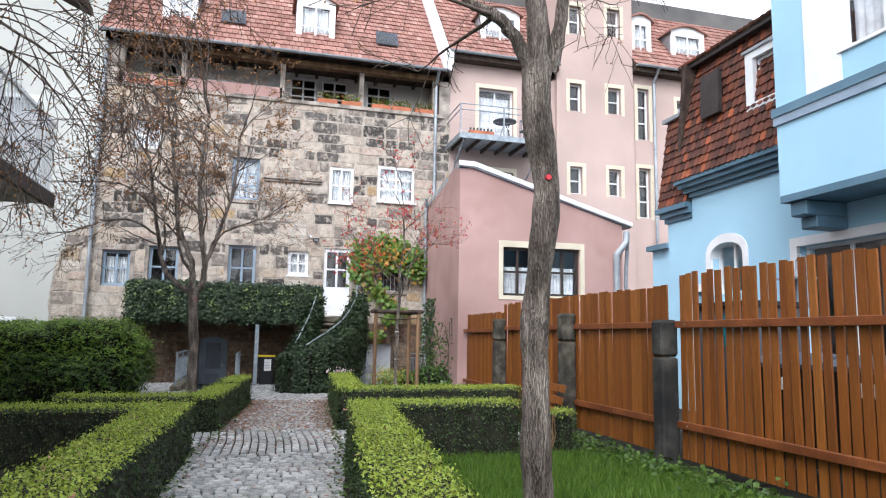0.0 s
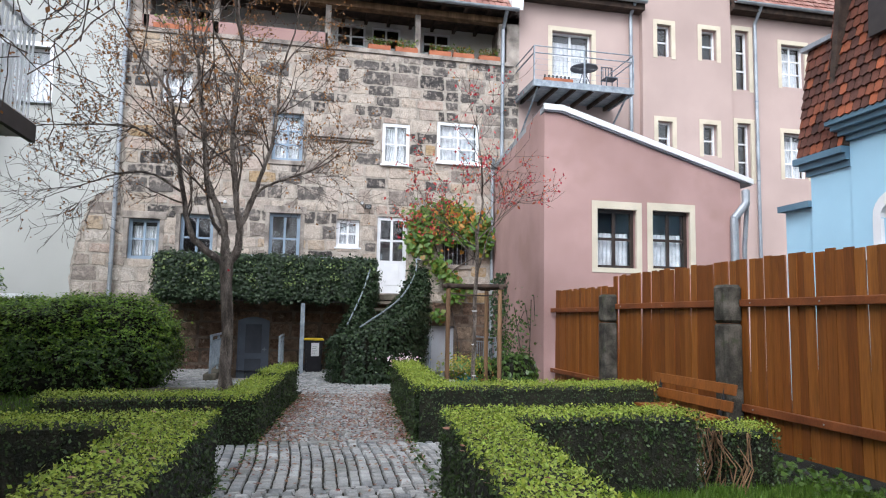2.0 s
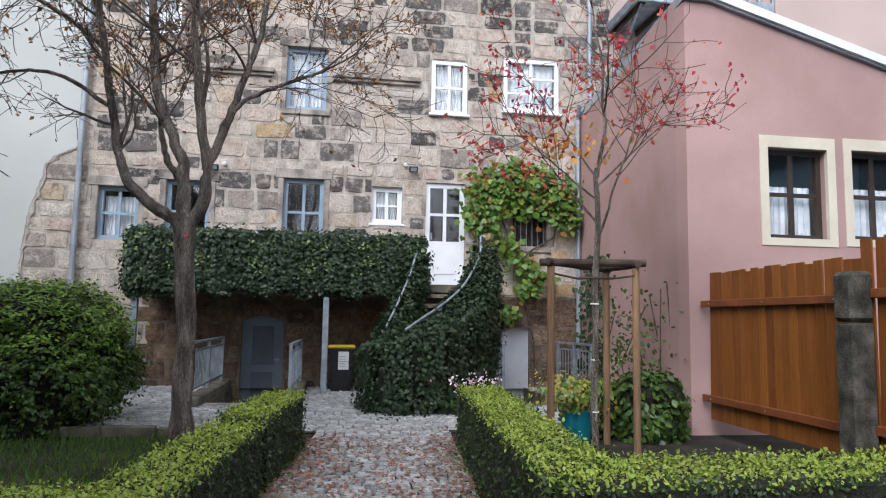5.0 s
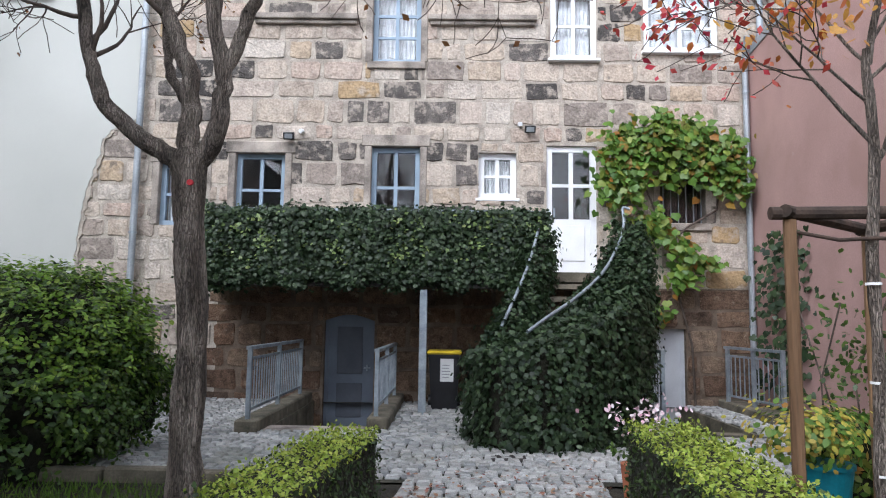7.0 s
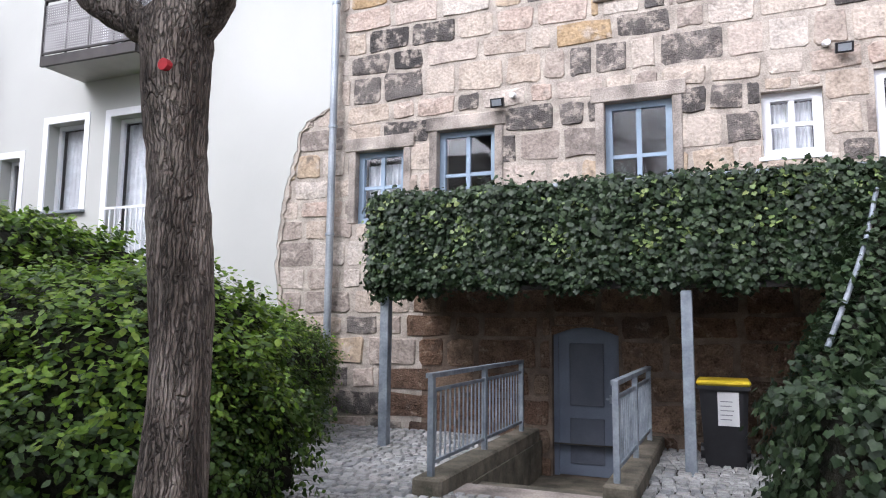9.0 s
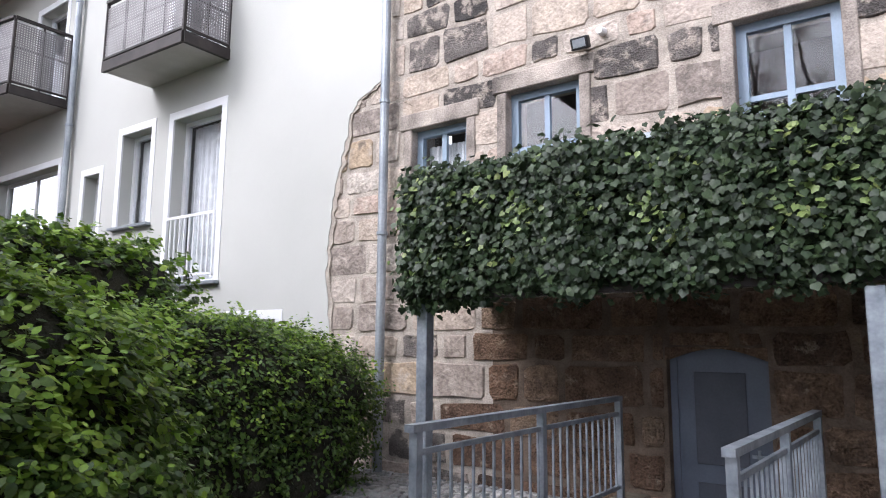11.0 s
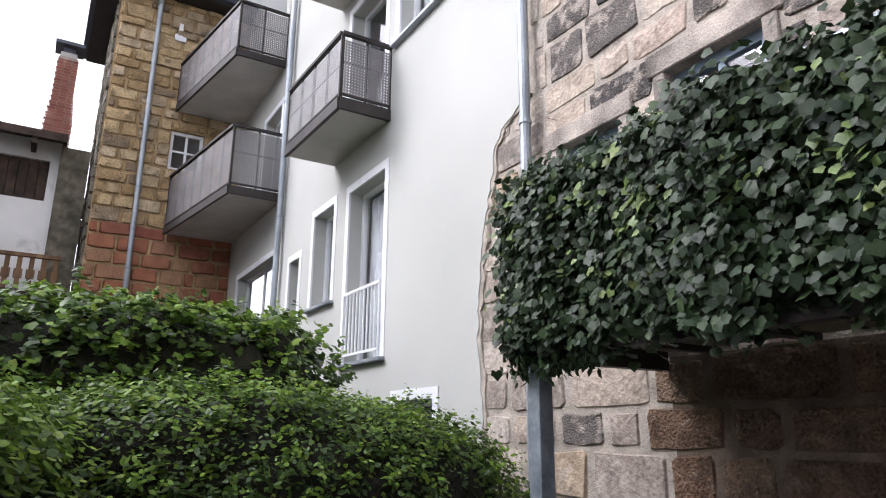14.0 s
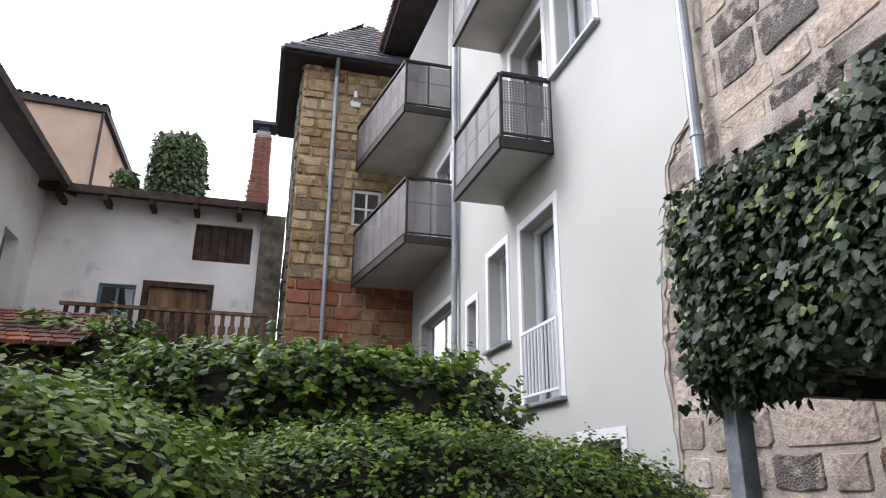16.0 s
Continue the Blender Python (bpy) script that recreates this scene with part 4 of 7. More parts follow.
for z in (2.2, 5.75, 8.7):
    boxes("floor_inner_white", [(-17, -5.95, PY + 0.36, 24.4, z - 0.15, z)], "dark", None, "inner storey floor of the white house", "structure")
for k, (a, b, c, d) in enumerate(WH):
    t = thing("render_band", "smooth white painted band round the window", "surround", kind="structure")
    for r in ((a - 0.12, a + 0.004, c, d + 0.12), (b - 0.004, b + 0.12, c, d + 0.12), (a + 0.004, b - 0.004, d - 0.004, d + 0.12)):
        boxes("band", [(r[0], r[1], PY - 0.012, PY + 0.02, r[2], r[3])], "whitep", t)
    window("y", PY + 0.22, a, b, c, d, -1, "whitep", 2 if k in (3,) else 1, 1, 0.07, 0.035, "", 0, "tall white framed window" if k in (0, 5) else "white framed window", (0, 1) if k in (0, 1, 4) else None)
    if k in (0, 1, 4):
        boxes("window_ledge", [(a - 0.14, b + 0.14, PY - 0.09, PY + 0.2, c - 0.05, c)], "zinc", t, bevel=0.006)
t = thing("window_railing", "white painted railing before the tall window", "railing")
boxes("top_rail", [(-9.38, -8.12, PY - 0.05, PY - 0.02, 3.32, 3.36)], "whitep", t)
boxes("bottom_rail", [(-9.38, -8.12, PY - 0.05, PY - 0.02, 2.42, 2.45)], "whitep", t)
for k in range(11):
    boxes("bar", [(-9.36 + k * 0.122, -9.34 + k * 0.122, PY - 0.045, PY - 0.025, 2.45, 3.32)], "whitep", t)
downpipe("downpipe", [(-12.72, PY - 0.1, 13.0), (-12.72, PY - 0.1, 0.0)], 0.06, clips=[(-12.72, PY - 0.1, z) for z in (3, 5.5, 8)])


def balcony(name, x0, x1, y0, y1, z, h, label, group="balconies of the white house"):
    """A concrete slab with a perforated metal parapet; y0, y1: front at x0 and x1 (x0 < x1)."""
    t = thing(name, label, "balcony", group)
    bm = bmesh.new()
    prism(bm, [(x0, PY), (x0, y0), (x1, y1), (x1, PY)], "z", z + 0.02, z + 0.14)
    part("slab", bm, "slab", t)
    fr = lambda s: (x0 + (x1 - x0) * s, y0 + (y1 - y0) * s)
    runs = [(fr(0), fr(1)), (fr(1), (x1, PY))]
    for (a, b) in runs:
        a, b = Vector((*a, 0)), Vector((*b, 0))
        d = (b - a)
        L = d.length
        m = Matrix.Translation((a.x, a.y, z)) @ Matrix.Rotation(math.atan2(d.y, d.x), 4, "Z")
        for nm, rows, mm in (("fascia", [(0, L, -0.035, 0.02, 0.0, 0.17)], "brownp"), ("hand_rail", [(0, L, -0.04, 0.03, h - 0.05, h)], "brownp"), ("lower_rail", [(0, L, -0.02, 0.015, 0.21, 0.24)], "brownp"), ("mid_rail", [(0, L, 0.016, 0.03, 0.6 * h, 0.6 * h + 0.025)], "brownp")):
            ob = boxes(nm, rows, mm, t)
            ob.matrix_local = m
        n = max(2, int(L / 0.5))
        for k in range(n + 1):
            u = L * k / n
            ob = boxes("post", [(u - 0.015, u + 0.015, -0.002 if 0 < k < n else -0.02, 0.03, 0.17, h - 0.05)], "brownp", t)
            ob.matrix_local = m
        # perforated sheet: fine crossing slats
        V, Q = [], []
        cu, cz = 0.045, 0.045
        for i in range(int(L / cu) + 1):
            k = len(V)
            u = i * cu
            V += [(u, -0.006, 0.24), (u + 0.026, -0.006, 0.24), (u + 0.026, -0.006, h - 0.12), (u, -0.006, h - 0.12)]
            Q.append((k, k + 1, k + 2, k + 3))
        for j in range(int((h - 0.36) / cz) + 1):
            k = len(V)
            w = 0.24 + j * cz
            V += [(0, -0.002, w), (L, -0.002, w), (L, -0.002, w + 0.026), (0, -0.002, w + 0.026)]
            Q.append((k, k + 1, k + 2, k + 3))
        ob = raw("perforated_sheet", V, Q, "mesh", t, "grey perforated metal sheet")
        ob.matrix_local = m
    return t


balcony("balcony", -10.1, -8.05, 21.13, 21.2, 5.66, 1.2, "white house balcony with grey perforated parapet and pale underside")
balcony("balcony", -16.9, -13.1, 20.35, 20.93, 5.93, 1.5, "wide balcony with brown framed perforated parapet")
balcony("balcony", -16.9, -13.4, 20.3, 20.9, 9.15, 1.35, "wide upper balcony with brown framed perforated parapet")
balcony("balcony", -10.1, -8.3, 21.1, 21.15, 8.65, 1.2, "upper white house balcony with grey perforated parapet")
bm = bmesh.new()
prism(bm, [(20.95, 10.5), (21.9, 10.5), (21.9, 13.0), (21.6, 12.2), (21.3, 11.4)], "x", -13.44, -13.42)
part("awning", bm, "cloth", None, "white cloth windbreak above the balcony", "structure")
boxes("eave_white_house", [(-17, -4.9, 20.9, 22.0, 13.0, 13.2)], "brownp", None, "dark boarded eave of the white house", "structure")
roof("roof_white_house", (-17, 20.8, 13.15), (1, 0, 0), (0, ry, rz), 12.0, 5.0, "tile", "red tiled roof of the white house")

# ---- pink annex ----
AX0, AX1, AY = 4.85, 9.45, 16.3
AW = [(6.03, 6.93, 2.58, 3.84), (7.3, 8.2, 2.6, 3.86)]
wall("wall_annex_front", "y", AY, AY + 0.3, AX0, AX1, -0.3, 2.5, [], "pink", "pink rendered annex wall")
wall("wall_annex_front_windows", "y", AY, AY + 0.3, AX0, AX1, 2.5, 4.05, AW, "pink", "pink rendered annex wall with two windows")
ZT = lambda x: 5.82 - (x - 5.2) * 0.29 if x > 5.2 else 5.82
bm = bmesh.new()
prism(bm, [(AX0, 4.05), (AX1, 4.05), (AX1, ZT(AX1)), (5.2, 5.82), (AX0, 5.82)], "y", AY, AY + 0.3)
part("wall_annex_gable", bm, "pink", None, "pink rendered sloping annex gable", "structure")
bm = bmesh.new()
prism(bm, [(AX0, AY + 0.3), (AX0 + 0.3, AY + 0.3), (5.72, 22.0), (5.42, 22.0)], "z", -0.3, 5.95)
part("wall_annex_side", bm, "pink", None, "pink rendered annex side wall", "structure")
E1 = AX1 + 0.25
prof = lambda x0, y: [(x0, y, 5.83), (x0 + 0.37, y, 5.83), (E1, y, ZT(E1) + 0.01), (E1, y, ZT(E1) + 0.15), (x0 + 0.37, y, 5.97), (x0, y, 5.97)]
raw("roof_annex", prof(AX0 - 0.03, AY - 0.06) + prof(5.4, 22.0), [tuple(range(5, -1, -1)), tuple(range(6, 12))] + [(k, (k + 1) % 6, 6 + (k + 1) % 6, 6 + k) for k in range(6)], "zinc", None, "low zinc annex roof with pale verge", "structure")
bm = bmesh.new()
prism(bm, [(AX0 - 0.05, 5.86), (5.22, 5.86), (AX1 + 0.27, ZT(AX1 + 0.27) + 0.04), (AX1 + 0.27, ZT(AX1 + 0.27) + 0.16), (5.22, 5.985), (AX0 - 0.05, 5.985)], "y", AY - 0.1, AY - 0.06)
part("verge_flashing", bm, "whitep", None, "white metal verge flashing of the annex", "structure")
# added dark sheet behind the annex windows for the room's shade
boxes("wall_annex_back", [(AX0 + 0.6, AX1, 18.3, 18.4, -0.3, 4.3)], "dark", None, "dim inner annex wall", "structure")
boxes("wall_annex_east", [(AX1 - 0.3, AX1, AY + 0.3, 22.0, -0.3, 4.5)], "pink", None, "pink annex end wall", "structure")
for a, b, c, d in AW:
    t = thing("window_surround", "cream painted window surround on pink render", "surround", kind="structure")
    for r in ((a - 0.12, a + 0.004, c - 0.1, d + 0.16), (b - 0.004, b + 0.12, c - 0.1, d + 0.16), (a + 0.004, b - 0.004, d - 0.004, d + 0.16), (a + 0.004, b - 0.004, c - 0.1, c + 0.004)):
        boxes("surround_band", [(r[0], r[1], AY - 0.015, AY + 0.05, r[2], r[3])], "cream", t)
    window("y", AY + 0.14, a, b, c, d, -1, "darkp", 2, 2, 0.07, 0.035, "zinc", 0, "dark brown four-pane window with white lace curtain", (0, 0.62))
downpipe("downpipe", [(9.55, AY - 0.05, 4.4), (9.5, AY - 0.12, 4.1), (9.2, AY - 0.12, 3.75), (9.2, AY - 0.12, 0.0)], 0.085, "thick grey zinc downpipe with a bend at the annex eave")
downpipe("downpipe", [(9.6, AY - 0.05, 4.35), (9.6, AY + 0.1, 3.2), (9.6, AY + 0.1, 0.0)], 0.05)

# ---- pale pink tall house ----
PW = [(7.2, 8.5, 8.25, 10.3), (7.2, 8.5, 5.3, 7.3), (10.6, 11.1, 9.75, 10.8), (12.15, 12.7, 9.8, 10.8), (10.6, 11.1, 6.68, 7.68), (12.15, 12.65, 6.7, 7.7), (10.6, 11.1, 12.7, 13.8), (12.15, 12.7, 12.8, 13.9), (13.5, 14.0, 9.0, 11.0), (13.5, 14.0, 6.0, 7.9), (15.2, 16.1, 9.25, 10.7), (15.2, 16.1, 6.2, 7.7)]
wall("wall_pink_house", "y", F, F + 0.35, 6.15, 10.1, -0.3, 11.35, PW[:2], "pink_l", "pale pink rendered house wall")
wall("wall_pink_stair_tower", "y", F - 0.2, F + 0.2, 10.1, 13.2, -0.3, 16.5, PW[2:8], "pink_l", "pale pink rendered stair tower")
wall("wall_pink_house_east", "y", F, F + 0.35, 13.2, 24, -0.3, 11.75, PW[8:], "pink_l", "pale pink rendered house wall")
boxes("wall_pink_side", [(10.1, 10.4, F + 0.2, 25, 11.3, 16.5)], "pink_l", None, "stair tower side wall", "structure")
boxes("wall_pink_side", [(12.9, 13.2, F + 0.2, 25, 11.3, 16.5)], "pink_l", None, "stair tower side wall", "structure")
boxes("wall_pink_back", [(6.2, 24, 24.5, 24.7, -0.3, 16)], "dark", None, "dim inner wall of the pink house", "structure")
for k, (a, b, c, d) in enumerate(PW):
    y = F - 0.2 if 2 <= k < 8 else F
    t = thing("window_surround", "cream painted stone window surround", "surround", kind="structure")
    for r in ((a - 0.13, a + 0.004, c - 0.06, d + 0.14), (b - 0.004, b + 0.13, c - 0.06, d + 0.14), (a + 0.004, b - 0.004, d - 0.004, d + 0.14)):
        boxes("surround_band", [(r[0], r[1], y - 0.015, y + 0.05, r[2], r[3])], "cream", t)
    window("y", y + 0.18, a, b, c, d, -1, "whitep", 2 if b - a > 0.7 else 1, 3 if d - c > 1.4 else 2, 0.06, 0.03, "zinc", 0.0, "white framed window in a cream surround", (0, 0.9) if k in (0, 1, 10, 11) else None)
roof("roof_pink_house", (6.0, F - 0.45, 11.35), (1, 0, 0), (0, ry, rz), 4.1, 6.0, "tile", "red clay tiled roof of the pink house")
gutter(6.0, 10.1, F - 0.52, 11.33, "zinc")
boxes("eave_board", [(6.15, 10.1, F - 0.4, F, 11.1, 11.3)], "wood_dark", None, "dark eave boards", "structure")
dormer(8.1, F + 0.3, 12.05, 1.5, 1.3, depth=1.6)
roof("roof_pink_house_east", (13.2, F - 0.45, 11.75), (1, 0, 0), (0, ry, rz), 12, 6.0, "tile", "red clay tiled roof of the east pink house")
gutter(13.2, 24, F - 0.52, 11.73, "zinc")
boxes("eave_board", [(13.2, 24, F - 0.4, F, 11.5, 11.7)], "wood_dark", None, "dark eave boards", "structure")
dormer(16.0, F + 0.3, 12.4, 1.5, 1.3, depth=1.6)
dormer(13.9, F + 0.3, 12.4, 0.9, 1.5, depth=1.6)
roof("roof_far_slate", (14, 27, 13.2), (1, 0, 0), (0, ry, rz), 26, 9, "slate", "grey slate roof behind the houses", 0.5, 0.4)
boxes("wall_far", [(14, 40, 27.4, 27.8, 0, 13.4)], "oldwhite", None, "rendered wall of the house behind", "structure")
bm = bmesh.new()
rod(bm, (19.4, 25.0, 13), (19.4, 25.0, 15.2), 0.13, n=12)
rod(bm, (19.4, 25.0, 15.2), (19.4, 25.0, 15.5), 0.2, 0.17, n=12)
tagged(part("flue_pipe", bm, "brownp", None, "dark metal flue pipe with a cowl"), category="flue")
downpipe("downpipe", [(14.15, F - 0.5, 11.7), (14.15, F - 0.12, 11.2), (14.15, F - 0.12, 0.0)], 0.055, clips=[(14.15, F - 0.12, z) for z in (6, 8.6)])
downpipe("downpipe", [(9.75, F - 0.45, 11.3), (9.75, F - 0.12, 11.0), (9.75, F - 0.12, 5.0)], 0.055)
# steel balcony
t = thing("steel_balcony", "galvanised steel balcony on the pink house", "balcony")
boxes("deck", [(6.1, 9.0, 20.4, 22.0, 8.0, 8.06)], "steel", t)
boxes("edge_beam", [(6.05, 9.05, 20.36, 20.42, 7.9, 8.08)], "steel", t)
boxes("edge_beam", [(6.03, 6.09, 20.42, 22.0, 7.9, 8.08)], "steel", t)
boxes("edge_beam", [(9.01, 9.07, 20.42, 22.0, 7.9, 8.08)], "steel", t)
for k in range(6):
    boxes("joist", [(6.2 + k * 0.53, 6.26 + k * 0.53, 20.45, 22.0, 7.88, 7.995)], "wood_dark", t)
for k in range(3):
    x = 6.06 + k * 1.49
    boxes("rail_post", [(x - 0.02, x + 0.02, 20.37, 20.41, 8.08, 9.05)], "steel", t)
for z in (9.05, 8.85):
    bm = bmesh.new()
    pipe(bm, [(6.06, 22.0, z), (6.06, 20.39, z), (9.04, 20.39, z), (9.04, 22.0, z)], 0.018)
    part("hand_rail", bm, "steel", t)
for k in range(4):
    boxes("wire", [(6.06, 9.04, 20.388, 20.394, 8.2 + k * 0.16, 8.206 + k * 0.16)], "steel", t)
for x in (6.2, 8.9):
    bm = bmesh.new()
    rod(bm, (x, 20.5, 7.9), (x, 22.0, 6.9), 0.03)
    part("brace", bm, "steel", t)
t = thing("balcony_crate", "orange wooden crate holding dark bottles on the steel balcony", "crate")
boxes("crate", [(6.45, 7.3, 20.6, 20.9, 8.06, 8.26)], "terra", t, bevel=0.01)
for k in range(7):
    bm = bmesh.new()
    rod(bm, (6.51 + k * 0.12, 20.75, 8.2), (6.51 + k * 0.12, 20.75, 8.38), 0.045, 0.03)
    part("bottle", bm, "black", t)
t = thing("bistro_table", "grey round metal bistro table", "table")
bm = bmesh.new()
rod(bm, (7.8, 21.0, 8.76), (7.8, 21.0, 8.79), 0.4, n=20)
part("tabletop", bm, "anth", t)
for a in (0, 2.1, 4.2):
    bm = bmesh.new()
    rod(bm, (7.8 + 0.3 * math.cos(a), 21.0 + 0.3 * math.sin(a), 8.06), (7.8, 21.0, 8.76), 0.012)
    part("leg", bm, "anth", t)
t = thing("bistro_chair", "grey metal folding bistro chair", "chair")
boxes("seat", [(8.4, 8.78, 20.8, 21.18, 8.5, 8.525)], "anth", t)
for x in (8.42, 8.76):
    for y, h in ((20.82, 8.5), (21.16, 8.95)):
        boxes("leg", [(x - 0.012, x + 0.012, y - 0.012, y + 0.012, 8.06, h)], "anth", t)
for k in range(4):
    boxes("back_slat", [(8.46 + k * 0.085, 8.48 + k * 0.085, 21.15, 21.165, 8.55, 8.95)], "anth", t)
boxes("backrest", [(8.42, 8.76, 21.15, 21.17, 8.92, 8.95)], "anth", t)

# ---- blue house ----
BX = 9.45
BW = [(11.58, 12.6, 2.5, 3.58), (12.75, 13.15, 1.2, 2.6), (8.2, 10.15, 1.2, 3.25)]
wall("wall_blue_house", "x", BX, BX + 0.35, 2.0, 13.2, -0.3, 4.9, BW, "blue", "pale blue rendered house wall")
wall("wall_blue_north", "y", 12.9, 13.2, BX + 0.35, 14, -0.3, 4.9, [], "blue", "pale blue rendered end wall")
boxes("wall_blue_section", [(BX + 0.03, 14, 13.2, 14.2, -0.3, 4.3)], "blue", None, "lower set back section of the blue house", "structure")
boxes("wall_blue_low", [(BX + 0.1, 14, 14.2, 15.0, -0.3, 3.72)], "blue", None, "low pale blue wing", "structure")
boxes("wing_coping", [(BX - 0.05, 14, 14.2, 15.06, 3.72, 3.84)], "bluegrey", None, "grey blue coping of the low wing", "structure")
boxes("wall_blue_inner", [(12.5, 12.6, 2.0, 14, -0.3, 8)], "dark", None, "dim inner wall of the blue house", "structure")
for a, b, c, d in BW:
    t = thing("window_surround", "white painted window surround on blue render", "surround", kind="structure")
    for r in ((a - 0.16, a + 0.004, c - 0.05, d + 0.16), (b - 0.004, b + 0.16, c - 0.05, d + 0.16), (a + 0.004, b - 0.004, d - 0.004, d + 0.16)):
        if a == 11.58:
            if r[0] == a + 0.004:
                continue
            r = (r[0], r[1], r[2], 3.27)
        boxes("surround_band", [(BX - 0.02, BX + 0.05, r[0], r[1], r[2], r[3])], "whitep", t)
    window("x", BX + 0.2, a, b, c, d, -1, "whitep", 2, 1, 0.06, 0.035, "", 0, "white framed window in the blue wall")
bm = bmesh.new()
ARC = [math.pi * k / 14 for k in range(15)]
for q0, q1 in zip(ARC, ARC[1:]):
    out = lambda q: (12.09 - 0.67 * math.cos(q), 3.27 + 0.5 * math.sin(q) ** 0.8)
    inn = lambda q: (12.09 - 0.512 * math.cos(q), 3.27 + 0.31 * math.sin(q) ** 0.8)
    prism(bm, [out(q0), out(q1), inn(q1), inn(q0)], "x", BX - 0.02, BX + 0.19)
part("window_arch", bm, "whitep", None, "white segmental window head", "structure")
# stepped cornice
for k, (o, z0, z1) in enumerate(((0.08, 4.74, 4.84), (0.16, 4.84, 4.94), (0.26, 4.94, 5.04), (0.34, 5.04, 5.13))):
    boxes("cornice", [(BX - o, BX + 0.3, 9.5, 13.2 + o * 0.6, z0, z1)], "bluegrey", None, "stepped grey blue cornice moulding", "structure")
for o, z0, z1 in ((0.02, 4.3, 4.42), (0.1, 4.42, 4.54), (0.18, 4.54, 4.66)):
    boxes("cornice_low", [(BX - o, 12, 13.2 + o * 0.02, 14.25 + o, z0, z1)], "bluegrey", None, "lower grey blue cornice return", "structure")
# mansard slope facing west with curved-end tiles
mu = Vector((0.42, 0, 2.75)).normalized()
roof("roof_mansard", (BX - 0.32, 13.42, 5.14), (0, -1, 0), mu, 4.0, 2.68, "tile_dark", "steep mansard of weathered red and black clay tiles", 0.2, 0.17)
roof("roof_mansard_north", (14.5, 13.45, 5.14), (-1, 0, 0), Vector((0, -0.42, 2.75)), 5.3, 2.68, "tile_dark", "north mansard slope of weathered clay tiles", 0.2, 0.17)
roof("roof_small_mansard", (BX - 0.12, 14.35, 4.68), (0, -1, 0), mu, 1.15, 2.2, "tile_dark", "small lower mansard of weathered clay tiles", 0.2, 0.17)
boxes("small_mansard_eave", [(BX + 0.1, 14, 13.2, 14.45, 6.86, 6.95)], "zinc", None, "zinc edge over the small mansard", "structure")
boxes("mansard_top", [(BX - 0.12, 14, 2, 13.2, 7.72, 7.84)], "brownp", None, "dark upper roof edge of the mansard", "structure")
roof("roof_blue_upper", (BX - 0.15, 13.35, 7.84), (0, -1, 0), (0.85, 0, 0.5), 11, 3.0, "tile_dark", "flat upper slope of the blue house roof", 0.2, 0.17)
t = thing("skylight", "propped open dark framed roof skylight in the mansard", "skylight")
for nm, m, r in (("skylight_frame", "brownp", 0.0), ("skylight_pane", "glass", 0.06)):
    bm = bmesh.new()
    box(bm, -0.03 + r * 0.3, 0.03 - r * 0.6 + 0.03, 11.78 + r, 12.38 - r, r, 0.95 - r)
    ob = part(nm, bm, m, t)
    ob.matrix_local = Matrix.Translation((BX - 0.28, 0, 6.3)) @ pose(0, 0, 0, 0, 2)
t = thing("dormer", "white mansard dormer window with a deep reveal", "dormer", kind="structure")
boxes("dormer_front", [(BX - 0.2, BX - 0.1, 9.95, 10.15, 6.05, 7.25), (BX - 0.2, BX - 0.1, 10.85, 11.07, 6.05, 7.25), (BX - 0.2, BX - 0.1, 10.15, 10.85, 6.05, 6.2), (BX - 0.2, BX - 0.1, 10.15, 10.85, 7.1, 7.25)], "whitep", t)
boxes("dormer_cheek", [(BX - 0.1, BX + 0.6, 11.03, 11.07, 6.05, 7.25)], "zinc", t)
boxes("dormer_top", [(BX - 0.24, BX + 0.6, 9.9, 11.12, 7.25, 7.31)], "zinc", t)
window("x", BX - 0.08, 10.15, 10.85, 6.2, 7.1, -1, "whitep", 1, 2, 0.06, 0.03, "", 0, "white mansard window")
# projecting bay
BY = 9.45
t = thing("bay", "large pale blue projecting bay with grey trim", "bay", kind="structure")
wall("bay_wall", "x", 8.5, 8.7, 2.0, BY, 3.97, 11, [(6.6, 8.05, 6.0, 7.9)], "blue", "pale blue bay wall", t, "")
boxes("bay_side", [(8.7, BX + 0.1, BY - 0.2, BY, 3.97, 11)], "blue", t)
boxes("bay_floor", [(8.5, BX + 0.05, 2.0, BY, 3.85, 3.97)], "bluegrey", t)
boxes("bay_trim", [(8.44, 8.52, 2.0, BY + 0.06, 5.35, 5.5)], "bluegrey", t)
boxes("bay_trim", [(8.46, 8.52, 2.0, BY + 0.04, 5.2, 5.35)], "greyblue", t)
boxes("bay_bracket", [(8.6, BX, BY - 0.45, BY - 0.1, 3.6, 3.85), (8.8, BX, BY - 0.45, BY - 0.1, 3.4, 3.6)], "bluegrey", t, bevel=0.02)
boxes("bay_pilaster", [(8.48, 8.6, 8.05, 8.75, 5.5, 11)], "whitep", t)
window("x", 8.58, 6.6, 8.05, 6.0, 7.9, -1, "whitep", 2, 2, 0.07, 0.04, "whitep", 0, "large white bay window with net curtain", (0, 1))
t = thing("garden_hook", "thin bent grey wire plant hook on a plate", "hook")
bm = bmesh.new()
pipe(bm, [(7.6, 8.2, 2.45), (7.6, 8.2, 2.7), (7.6, 8.12, 2.78), (7.6, 8.04, 2.72)], 0.012)
part("hook", bm, "steel", t)
boxes("hook_plate", [(7.4, 7.8, 7.95, 8.4, 2.42, 2.45)], "steel", t)
boxes("hook_post", [(7.58, 7.62, 8.18, 8.22, -0.03, 2.42)], "steel", t)

